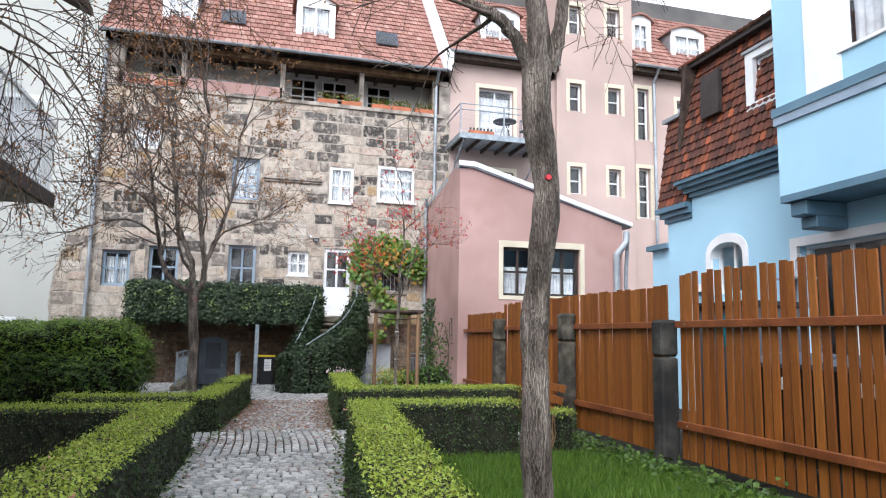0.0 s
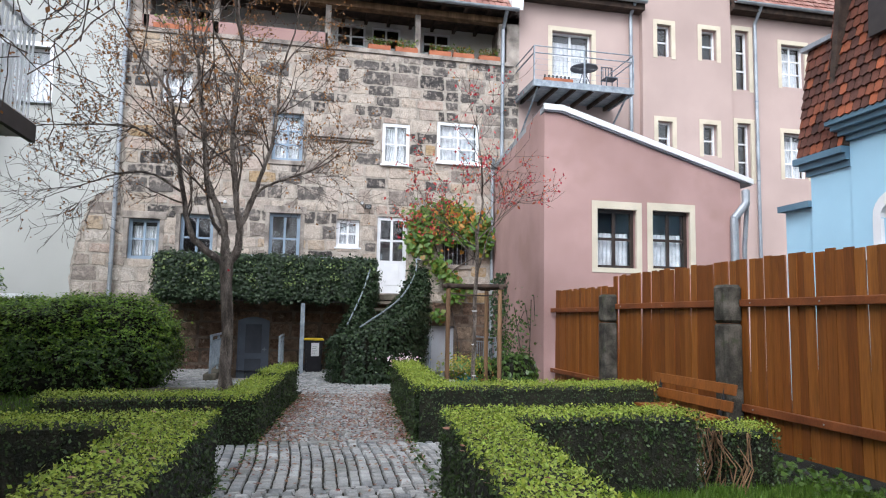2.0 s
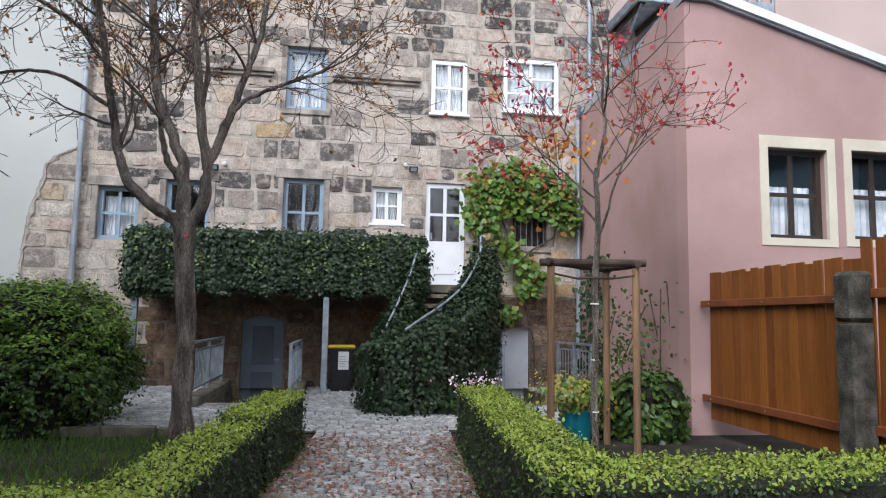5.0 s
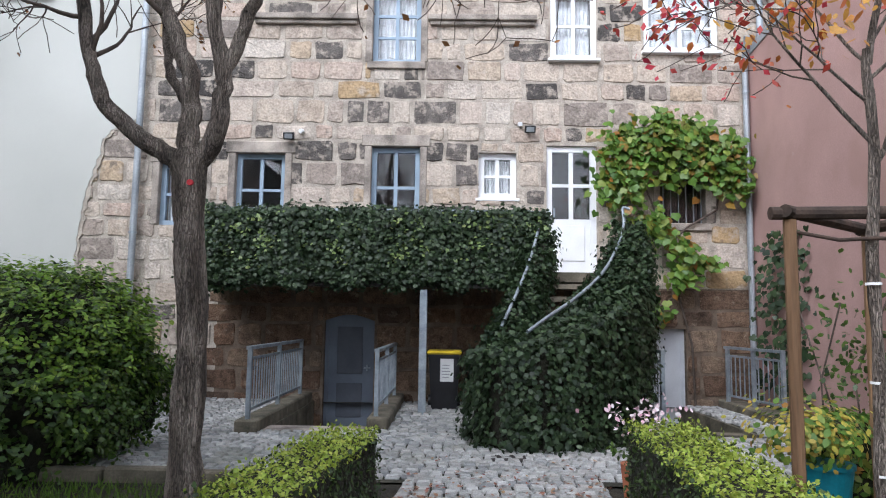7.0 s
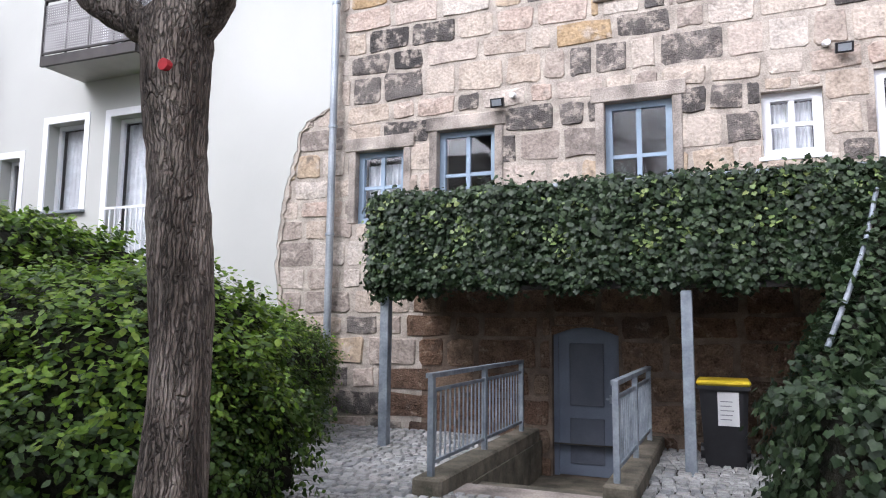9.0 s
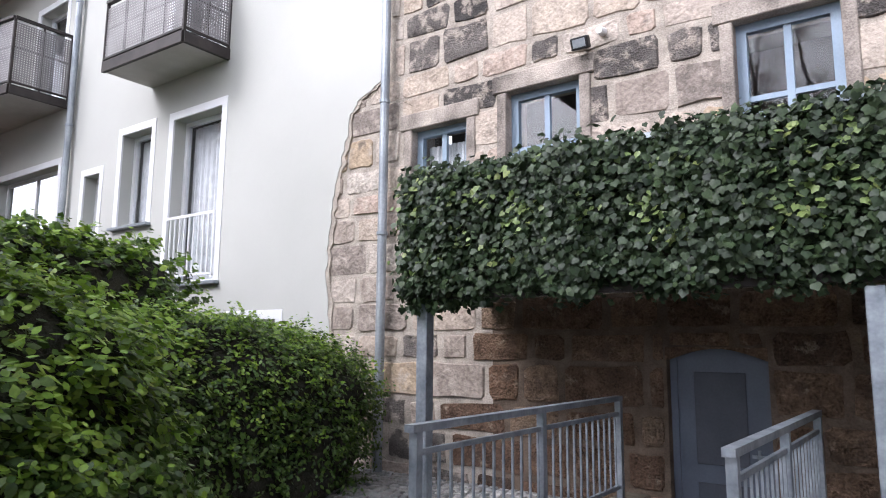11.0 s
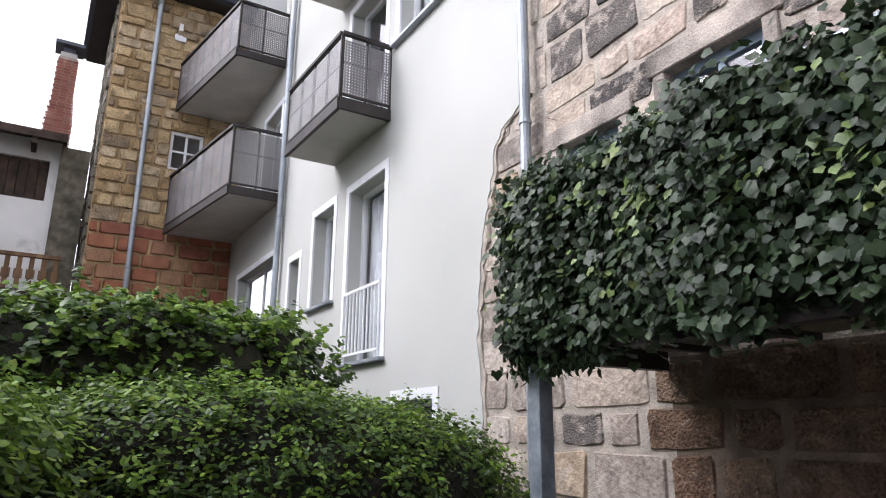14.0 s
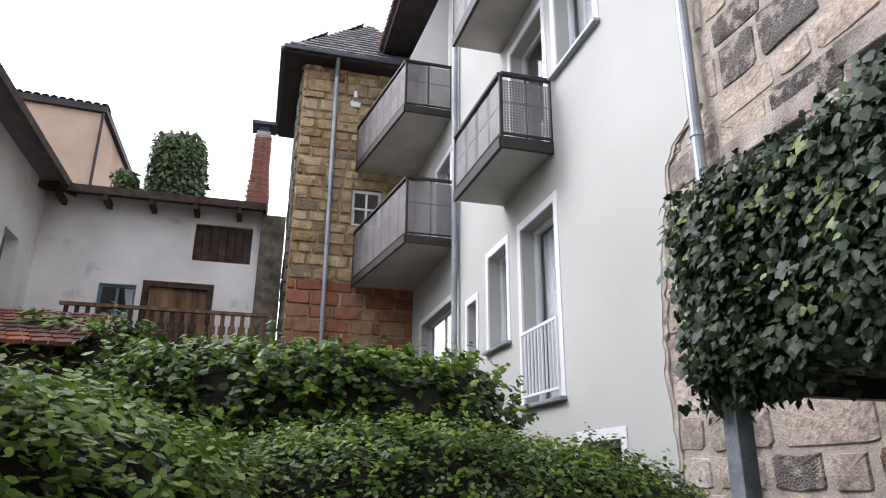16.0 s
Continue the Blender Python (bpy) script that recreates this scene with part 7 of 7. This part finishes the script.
        for q in range(6):
            u = q / 6
            p = 0.5 * ((2 * b) + (c - a) * u + (2 * a - 5 * b + 4 * c - d) * u * u + (3 * b - a - 3 * c + d) * u ** 3)
            run.append(p + Vector((rg.gauss(0, 0.008), rg.gauss(0, 0.008), 0)))
            rad.append((r0 + (r1 - r0) * (i + u) / m) * rg.uniform(0.94, 1.06))
    run.append(pts[-1])
    rad.append(r1)
    out.append((0, run, rad))
    size = sum((q - p).length for p, q in zip(run, run[1:]))
    for _ in range(kids[0]):
        i = rg.randrange(len(run) // 2, len(run) - 1)
        d = (run[i + 1] - run[i]).normalized()
        ax = d.orthogonal().normalized()
        ax.rotate(Matrix.Rotation(rg.uniform(0, 6.28), 3, d))
        w = rg.uniform(0.6, 1.1)
        grow(run[i], d * math.cos(w) + ax * math.sin(w), max(0.9, size * rg.uniform(0.3, 0.5)), rad[i] * 0.42, 1, rg, out, tips, droop, kids, upward)
    for _ in range(2):
        d = (run[-1] - run[-3]).normalized() + Vector((rg.gauss(0, 0.3), rg.gauss(0, 0.3), 0.1))
        grow(run[-1], d, max(1.0, size * 0.5), r1 * 0.85, 1, rg, out, tips, droop, kids, upward)


def tree(name, label, trunk, radii, limbs, seed, kids, leaf, droop=0.0, upward=0.25, bark="bark", group=""):
    t = thing(name, label, "tree", group)
    rg = random.Random(seed)
    pts = [Vector(p) for p in trunk]
    P, Rr = [], []
    for i in range(len(pts) - 1):
        for s in range(10):
            u = s / 10
            q = pts[i].lerp(pts[i + 1], u)
            P.append(q + Vector((0.012 * math.sin(q.z * 5 + seed), 0.012 * math.cos(q.z * 4), 0)))
            Rr.append((radii[i] * (1 - u) + radii[i + 1] * u) * (1 + 0.05 * math.sin(q.z * 9) + rg.uniform(-0.03, 0.03)))
    P.append(pts[-1])
    Rr.append(radii[-1])
    V, Q = [], []
    tube(V, Q, P, Rr, 28)
    # furrows of the bark
    V = [v + (Vector((v.x, v.y, 0)) - Vector((pts[0].x, pts[0].y, 0))).normalized() * 0.012 * noise.noise(Vector((v.x * 18, v.y * 18, v.z * 3.5))) for v in V]
    raw("trunk", V, Q, bark, t, "furrowed bark trunk", smooth=True)
    tips = []
    for k, limb_row in enumerate(limbs):
        out = []
        if len(limb_row) == 4:
            p, d, l, r = limb_row
            grow(Vector(p), Vector(d), l, r, 0, rg, out, tips, droop, kids, upward)
        else:
            bend([Vector(p) for p in limb_row[0]], limb_row[1], limb_row[2], rg, out, tips, droop, kids, upward)
        V, Q = [], []
        for lev, pp, rr in out[:1]:
            tube(V, Q, pp, rr, 10)
        limb = raw("limb", V, Q, bark, t, smooth=True)
        V, Q = [], []
        for lev, pp, rr in out[1:]:
            tube(V, Q, pp, rr, 7 if lev == 1 else (4 if lev == 2 else 3))
        raw("twig_crown", V, Q, "barkthin", limb, "thin bare branches", "stuff", True)
    if leaf:
        cnt, mt, sz, zr = leaf
        tip = np.array([tuple(p) for p in tips])
        if zr:
            w = np.clip((tip[:, 2] - zr[0]) / (zr[1] - zr[0]), 0.06, 1)
        else:
            w = np.ones(len(tip))
        ch = nrg.choice(len(tip), cnt, p=w / w.sum())
        L = tip[ch] + rnd(cnt, 0.025)
        leaves("crown_leaves", L, rnd(cnt), np.array((0, 0, -0.7)) + rnd(cnt, 0.6), nrg.uniform(*sz, cnt), DIAM, mt, t)
    return t


T1 = (-1.24, 15.2)
tree("courtyard_tree", "almost bare tree with furrowed trunk and brown leaves", [(-1.21, 15.2, -0.05), (-1.22, 15.2, 0.5), (-1.24, 15.2, 1.4), (-1.28, 15.2, 1.95), (-1.32, 15.2, 2.4)], [0.14, 0.105, 0.095, 0.1, 0.115],
     [([(-1.3, 15.2, 2.32), (-1.48, 15.15, 2.42), (-1.68, 15.12, 2.56), (-1.88, 15.1, 2.8), (-2.0, 15.1, 3.2), (-2.15, 15.1, 4.04), (-2.32, 15.0, 5.1)], 0.07, 0.03),
      ([(-1.34, 15.2, 2.35), (-1.35, 15.28, 2.7), (-1.42, 15.35, 3.1), (-1.7, 15.4, 3.8), (-1.83, 15.45, 4.85), (-2.0, 15.5, 6.0)], 0.08, 0.03),
      ([(-1.28, 15.2, 2.3), (-1.13, 15.2, 2.58), (-1.11, 15.2, 2.95), (-1.2, 15.15, 3.5), (-1.3, 15.1, 4.6), (-1.2, 15.1, 6.2)], 0.075, 0.03),
      ([(-1.12, 15.2, 2.9), (-0.98, 15.2, 3.3), (-0.8, 15.25, 3.9), (-0.62, 15.3, 4.6), (-0.55, 15.3, 5.8)], 0.05, 0.024),
      ([(-0.98, 15.2, 3.25), (-0.8, 15.1, 3.6), (-0.4, 15.0, 3.8), (0.05, 14.9, 3.95)], 0.03, 0.013),
      ([(-2.08, 15.1, 3.5), (-2.5, 15.0, 3.75), (-2.95, 14.9, 3.74), (-3.6, 14.8, 3.45)], 0.026, 0.01),
      ([(-2.15, 15.1, 4.1), (-2.5, 14.9, 4.35), (-2.96, 14.8, 4.5), (-4.1, 14.7, 4.4)], 0.026, 0.01),
      ([(-1.43, 15.35, 2.85), (-1.6, 15.5, 3.1), (-1.75, 15.7, 3.6), (-1.9, 15.9, 4.8)], 0.04, 0.02)],
     21, (8, 6, 5), (9000, "brownleaf", (0.03, 0.065), (3.2, 7.0)), 0.12, 0.35)
T0 = (1.92, 4.4)
tree("lawn_tree", "tall bare tree with deeply furrowed grey bark", [(1.9, 4.4, -0.05), (1.9, 4.4, 0.45), (1.86, 4.4, 1.05), (1.86, 4.4, 1.5), (1.92, 4.4, 2.1), (1.94, 4.4, 2.6), (1.9, 4.4, 3.05), (1.88, 4.4, 3.5)], [0.135, 0.105, 0.097, 0.094, 0.094, 0.1, 0.105, 0.115],
     [([(1.88, 4.4, 3.35), (1.74, 4.42, 3.65), (1.57, 4.45, 3.83), (1.3, 4.5, 4.0), (0.9, 4.6, 4.5)], 0.055, 0.03),
      ([(1.9, 4.4, 3.4), (1.89, 4.4, 3.8), (1.86, 4.42, 4.3), (1.9, 4.45, 5.2)], 0.095, 0.05),
      ([(1.96, 4.4, 3.4), (2.05, 4.38, 3.72), (2.07, 4.36, 4.1), (2.15, 4.3, 5.2)], 0.06, 0.035),
      ((1.9, 4.4, 4.6), (0.4, 0.6, 0.6), 3.0, 0.03), ((1.9, 4.4, 4.7), (-0.5, 0.7, 0.5), 3.0, 0.03)],
     33, (5, 5, 4), (500, "brownleaf", (0.02, 0.04), None), 0.25, 0.2)
tree("west_tree", "bare tree with thin drooping budded branches", [(-3.3, 5.5, -0.05), (-3.3, 5.5, 1.5), (-3.25, 5.5, 3.2), (-3.2, 5.5, 4.6)], [0.16, 0.13, 0.12, 0.09],
     [((-3.25, 5.5, 3.6), (0.75, 0.2, 0.7), 2.5, 0.022), ((-3.25, 5.5, 4.0), (0.7, 0.35, 0.55), 2.5, 0.022), ((-3.2, 5.5, 4.5), (0.55, 0.1, 0.9), 2.5, 0.022), ((-3.2, 5.5, 4.4), (0.65, 0.5, 0.5), 2.4, 0.02), ((-3.2, 5.5, 4.6), (-0.6, 0, 0.8), 2.0, 0.04)],
     45, (6, 6, 4), (3000, "brownleaf", (0.015, 0.035), None), 1.6, 0.0)
RT = (3.05, 15.0)
rowan = tree("young_rowan", "slender young tree with sparse red autumn leaves", [(RT[0], RT[1], -0.05), (RT[0] - 0.01, RT[1], 1.1), (RT[0] + 0.02, RT[1], 2.1), (RT[0] + 0.03, RT[1], 3.1)], [0.04, 0.036, 0.034, 0.028],
     [((RT[0] + 0.02, RT[1], 2.5), (-0.75, -0.1, 0.75), 1.3, 0.015), ((RT[0] + 0.02, RT[1], 2.3), (0.5, -0.1, 0.85), 1.6, 0.016), ((RT[0] + 0.02, RT[1], 2.75), (-0.9, -0.1, 0.5), 1.1, 0.012), ((RT[0] + 0.03, RT[1], 3.0), (0.05, 0, 1), 2.3, 0.024), ((RT[0] + 0.03, RT[1], 3.0), (-0.5, 0.3, 0.8), 1.4, 0.013), ((RT[0] + 0.03, RT[1], 2.9), (0.7, -0.3, 0.6), 1.4, 0.013), ((RT[0] + 0.03, RT[1], 3.1), (0.5, 0.3, 0.8), 1.4, 0.013)],
     52, (7, 5), (1000, "redleaf", (0.04, 0.08), None), 0.05, 0.3)
n = 150
d = rnd(n, 0.5)
leaves("turned_leaves", np.array((RT[0] - 0.4, RT[1] - 0.08, 3.3)) + d * (0.6, 0.25, 0.35), np.array((0, -0.6, 0.6)) + rnd(n, 0.6), np.array((0, 0, -1)) + rnd(n, 0.5), nrg.uniform(0.05, 0.1, n), OVAL, "autumn", rowan, "orange and yellow autumn leaves")
t = thing("tree_support", "wooden three-post tree stake frame with round crossbars", "tree support")
for x, y in ((2.57, 15.05), (3.53, 15.02), (3.48, 15.75)):
    bm = bmesh.new()
    rod(bm, (x, y, -0.05), (x, y, 2.0), 0.04, n=10)
    part("post", bm, "wood_old", t)
for a, b in (((2.45, 15.05, 2.04), (3.64, 15.02, 2.06)), ((3.53, 14.95, 2.04), (3.48, 15.85, 2.05)), ((2.52, 15.0, 2.05), (3.54, 15.8, 2.04))):
    bm = bmesh.new()
    rod(bm, a, b, 0.042, n=10)
    part("crossbar", bm, "wood_dark", t)
bm = bmesh.new()
pipe(bm, [(2.6, 15.03, 1.92), (2.85, 15.0, 1.87), (3.05, 14.96, 1.88), (3.25, 15.0, 1.88), (3.53, 15.0, 1.92)], 0.012)
part("tie_rope", bm, "wood_dark", t)
t = thing("trunk_tape", "white tape rings round the pale young trunk", "tape")
for z in (0.45, 1.0, 1.6):
    bm = bmesh.new()
    bmesh.ops.create_cone(bm, segments=14, radius1=0.046, radius2=0.046, depth=0.016, matrix=Matrix.Translation((3.045, 15.0, z)))
    part("ring", bm, "paper", t)
for x in (T1[0] - 0.01, T0[0] + 0.0):
    y = T1[1] if x < 0 else T0[1]
    bm = bmesh.new()
    rod(bm, (x, y - 0.122, 2.2 if x < 0 else 2.62), (x, y - 0.08, 2.2 if x < 0 else 2.62), 0.02, n=10)
    tagged(part("red_tag", bm, "redp", None, "small red round tag on a tree trunk"), category="tag")

# ---- vine, pots and small plants ----
t = thing("grape_vine", "bright green and orange vine climbing the stone facade", "vine")
S = []
for (x, z, rx, rz2, n) in ((3.35, 4.1, 0.42, 0.42, 330), (4.1, 4.35, 0.5, 0.32, 330), (4.75, 4.1, 0.5, 0.35, 300), (3.2, 3.6, 0.3, 0.4, 170), (5.0, 3.7, 0.28, 0.3, 110), (3.95, 3.75, 0.4, 0.2, 60), (3.75, 2.9, 0.22, 0.3, 70), (4.15, 2.5, 0.25, 0.25, 60), (4.2, 2.1, 0.22, 0.25, 50), (4.55, 2.3, 0.25, 0.12, 30), (3.9, 4.7, 0.15, 0.15, 30), (3.7, 1.5, 0.3, 0.15, 30)):
    n = int(n * 1.5)
    d = rnd(n, 0.55)
    P = np.c_[x + d[:, 0] * rx, F - 0.2 - np.abs(d[:, 1]) * 0.2, z + d[:, 2] * rz2]
    S.append((P, np.array((0, -1, 0.5)) + rnd(n, 0.5), np.array((0, 0, -1)) + rnd(n, 0.4), nrg.uniform(0.08, 0.15, n)))
gather("vine_leaves", S, IVY, "vine", t)
for pts in ([(4.4, F - 0.06, -0.02), (4.35, F - 0.1, 1.0), (4.15, F - 0.08, 1.8), (4.0, F - 0.1, 2.6), (3.7, F - 0.12, 3.4), (3.4, F - 0.15, 4.0)], [(4.0, F - 0.1, 2.6), (4.3, F - 0.1, 2.9), (4.8, F - 0.1, 3.2), (4.9, F - 0.12, 4.0)], [(4.15, F - 0.08, 1.8), (3.6, F - 0.1, 1.45), (3.3, F - 0.1, 1.3)]):
    bm = bmesh.new()
    pipe(bm, [Vector(p) for p in pts], 0.018, 6)
    part("vine_stem", bm, "barkthin", t)
t = thing("plant_pot", "teal glazed pot with a yellow green shrub", "plant pot")
bm = bmesh.new()
rod(bm, (3.14, 15.85, 0.0), (3.14, 15.85, 0.33), 0.16, 0.2, 24)
rod(bm, (3.14, 15.85, 0.33), (3.14, 15.85, 0.36), 0.212, 0.212, 24)
part("pot", bm, "teal", t)
n = 500
d = rnd(n, 0.5)
leaves("foliage", np.array((3.08, 15.85, 0.55)) + d * (0.42, 0.35, 0.24), d + (0, -0.3, 0.6), rnd(n), nrg.uniform(0.04, 0.085, n), OVAL, "vine", t)
d = rnd(n, 0.5)
leaves("turned_leaves", np.array((3.05, 15.82, 0.58)) + d * (0.42, 0.35, 0.22), d + (0, -0.3, 0.6), rnd(n), nrg.uniform(0.03, 0.065, n), OVAL, "yellowleaf", t, "yellow autumn leaves")
t = thing("rose_bush", "tall straggling rose bush against the pink wall", "shrub")
for k in range(7):
    bm = bmesh.new()
    x, y = 4.55 + 0.07 * k, 18.4 - 0.25 * k
    pipe(bm, [Vector((x, y, -0.03)), Vector((x + nrg.normal(0, 0.1), y, 0.8)), Vector((x + nrg.normal(0, 0.15) - 0.05, y + nrg.normal(0, 0.1), 1.5 + 0.08 * k))], 0.01, 5)
    part("cane", bm, "barkthin", t)
n = 520
P = np.c_[nrg.normal(4.62, 0.17, n), nrg.normal(17.6, 0.5, n), np.abs(nrg.normal(0.9, 0.5, n))]
leaves("foliage", P, rnd(n) + (0, -0.5, 0.5), rnd(n) + (0, 0, -0.5), nrg.uniform(0.05, 0.1, n), OVAL, "shrub", t)
shrub("garden_shrub", (4.15, 16.0, 0.3), (0.4, 0.35, 0.5), "low green shrub at the annex corner", 1500, "shrub", (0.06, 0.12), cat="shrub")
shrub("garden_shrub", (3.6, 16.3, 0.25), (0.35, 0.3, 0.42), "yellow green low shrub beside the pot", 900, "vine", (0.05, 0.1), cat="shrub")
t = thing("creeper", "thin ivy creeper climbing the annex corner pipe", "ivy")
n = 420
z = nrg.uniform(0, 2.7, n)
leaves("foliage", np.c_[5.2 + nrg.normal(0, 0.1, n) * (1 - z * 0.25), 20.5 + nrg.normal(0, 0.5, n), z], np.array((-1, -0.6, 0.3)) + rnd(n, 0.4), np.array((0, 0, -1)) + rnd(n, 0.4), nrg.uniform(0.06, 0.12, n), IVY, "ivy", t)
t = thing("pink_flowers", "small pale pink flowers at the hedge end", "flowers")
n = 110
P = np.array((1.85, 15.95, 0.66)) + rnd(n) * (0.15, 0.08, 0.06)
leaves("petals", P, rnd(n) + (0, -0.6, 0.7), rnd(n), nrg.uniform(0.03, 0.055, n), OVAL, "petal", t)
leaves("foliage", P * (1, 1, 0.4) + (0, 0, 0.15), rnd(n), rnd(n), nrg.uniform(0.03, 0.06, n), OVAL, "shrub", t)
bm = bmesh.new()
rod(bm, (1.85, 15.98, -0.01), (1.85, 15.98, 0.3), 0.1, 0.13, 16)
part("pot", bm, "terra", t)
t = thing("ground_ivy", "low green weeds and ivy along the fence foot", "ground cover", kind="stuff")
n = 1700
y = nrg.uniform(3.0, 12.5, n)
P = np.c_[4.85 - np.abs(nrg.normal(0, 0.28, n)), y, np.abs(nrg.normal(0.03, 0.07, n))]
leaves("weed_leaves", P, rnd(n, 0.5) + (0, -0.2, 1), rnd(n), nrg.uniform(0.03, 0.065, n), IVY, "shrub", t)
n = 1500
side = nrg.random(n) < 0.5
y = nrg.uniform(4, 15.5, n)
x = np.where(side, XL(y) + np.abs(nrg.normal(0, 0.07, n)), XR(y) - np.abs(nrg.normal(0, 0.07, n)))
leaves("edge_weeds", np.c_[x, y, np.abs(nrg.normal(0.02, 0.03, n))], rnd(n, 0.5) + (0, 0, 1), rnd(n), nrg.uniform(0.03, 0.06, n), OVAL, "shrub", t)
n = 60000
P = np.c_[nrg.uniform(1.4, 4.95, n), nrg.uniform(1.5, 8.65, n), np.full(n, -0.02)]
P = P[P[:, 0] > XR(P[:, 1]) + 0.5]
lean = rnd(len(P), 0.35) + (0, 0, 1)
Pw = np.c_[nrg.uniform(-5, -0.5, 9000), nrg.uniform(12.8, 16.45, 9000), np.full(9000, -0.03)]
Pw = Pw[Pw[:, 0] < XL(Pw[:, 1]) - 0.45]
leaves("bed_grass", Pw, rnd(len(Pw)) * (1, 1, 0.1), rnd(len(Pw), 0.4) + (0, 0, 1), nrg.uniform(0.04, 0.1, len(Pw)), BLADE, "grass", None, "thin grass under the courtyard tree", "stuff")
leaves("grass", P, rnd(len(P)) * (1, 1, 0.1), lean, nrg.uniform(0.04, 0.11, len(P)), BLADE, "grass", None, "green lawn grass blades", "stuff")
n = 17000
y = nrg.uniform(3, 17.5, n)
u = nrg.beta(0.8, 0.8, n)
P = np.c_[XL(y) + (XR(y) - XL(y)) * u, y, np.full(n, 0.036)]
keepm = nrg.random(n) < np.where((y > 11.2) & (y < 16.0), 1.0, np.where((y > 9.6) & (y < 16.8), 0.25, 0.06)) * np.where(np.abs(u - 0.5) > 0.3, 1.0, 0.6)
P = P[keepm]
leaves("fallen_leaves", P, rnd(len(P), 0.18) + (0, 0, 1), rnd(len(P)) * (1, 1, 0.1), nrg.uniform(0.025, 0.058, len(P)), OVAL, "fallen", None, "brown and red fallen autumn leaves on the path", "stuff", fold=0.3)
n = 130
y = nrg.uniform(2, 9.5, n)
P = np.c_[np.where(nrg.random(n) < 0.5, XR(y) + nrg.uniform(0, 0.5, n), XL(y) - nrg.uniform(0, 0.5, n)), y, np.full(n, 0.635)]
leaves("fallen_leaves_on_hedge", P, rnd(n, 0.25) + (0, 0, 1), rnd(n) * (1, 1, 0.1), nrg.uniform(0.04, 0.08, n), OVAL, "fallen", None, "fallen leaves lying on the hedges", "stuff", fold=0.3)

# ---- setts of path and courtyard ----
r9 = random.Random(9)
SETT = []
for v in range(6):
    V = []
    for z, s in ((-0.05, 1.0), (0.004, 1.0), (0.024, 0.8)):
        for cx, cy in ((-1, -1), (1, -1), (1, 1), (-1, 1)):
            V.append((0.5 * cx * s * r9.uniform(0.76, 0.9), 0.5 * cy * s * r9.uniform(0.72, 0.86), z + (r9.uniform(-0.003, 0.003) if z > 0 else 0)))
    SETT.append((V, [(0, 1, 5, 4), (1, 2, 6, 5), (2, 3, 7, 6), (3, 0, 4, 7), (4, 5, 9, 8), (5, 6, 10, 9), (6, 7, 11, 10), (7, 4, 8, 11), (8, 9, 10, 11)]))
near_m = []
for V, Q in SETT:
    me = bpy.data.meshes.new("sett")
    me.from_pydata(V, [], Q)
    me.materials.append(M["cobble_p"])
    near_m.append(me)
paving = thing("sett_paving", "worn grey granite sett paving with dark mossy joints", "paving", kind="structure")
JV, JQ, cnt = [], [], 0
STAIR = lambda x, y: 0.95 < x < 2.7 and y > 18.2
rows = []
y = -2.0
x = -3.6
while x < 4.1:      # larger setts in lengthwise rows where the paths cross
    w = r9.uniform(0.1, 0.125)
    y = 9.08 + r9.uniform(0, 0.1)
    while y < 11.1:
        h = r9.uniform(0.11, 0.17)
        rows.append((x + w / 2 + 0.02 * math.sin(y * 2), y + h / 2, w, h))
        y += h
    x += w
for cx, cy, w, h in rows:
    V, Q = SETT[r9.randrange(6)]
    k, z = len(JV), r9.uniform(-0.006, 0.006)
    a = r9.uniform(-0.04, 0.04)
    JV += [(cx + px * w - a * py * h, cy + py * h * 1.08 + a * px * w, pz + z) for px, py, pz in V]
    JQ += [tuple(i + k for i in q) for q in Q]
y = -2.0
while y < 21.9:
    if 9.0 < y < 11.1:
        y = 11.12
    rowh = r9.uniform(0.095, 0.125)
    x0, x1 = (XL(y), XR(y)) if y < 16.6 else (-5.5, 5.1)
    x = x0
    while x < x1 - 0.04:
        w = min(r9.uniform(0.09, 0.15), x1 - x)
        cx, cy = x + w / 2, y + rowh / 2 + 0.05 * math.sin(x * 1.3) * (0.5 if y < 16.6 else 1)
        x += w
        if any(a - 0.05 < cx < b + 0.05 and c - 0.3 < cy < d for a, b, c, d in (WELL1, WELL2)) or STAIR(cx, cy):
            continue
        v = r9.randrange(6)
        a = r9.uniform(-0.06, 0.06) + (math.pi if r9.random() < 0.5 else 0)
        z = r9.uniform(-0.006, 0.006)
        if 6.2 < y < 8.6 and cnt < 300:
            ob = new("sett", near_m[v])
            ob.parent = paving
            ob.matrix_local = Matrix.LocRotScale((cx, cy, z), Euler((r9.uniform(-0.03, 0.03), r9.uniform(-0.03, 0.03), a)), (w, rowh, 1))
            cnt += 1
        else:
            k = len(JV)
            c, s = math.cos(a), math.sin(a)
            for px, py, pz in SETT[v][0]:
                px, py = px * w, py * rowh
                JV.append((cx + c * px - s * py, cy + s * px + c * py, pz + z))
            JQ += [tuple(i + k for i in q) for q in SETT[v][1]]
    y += rowh
raw("setts", JV, JQ, "cobble", paving, "grey granite setts", "stuff")
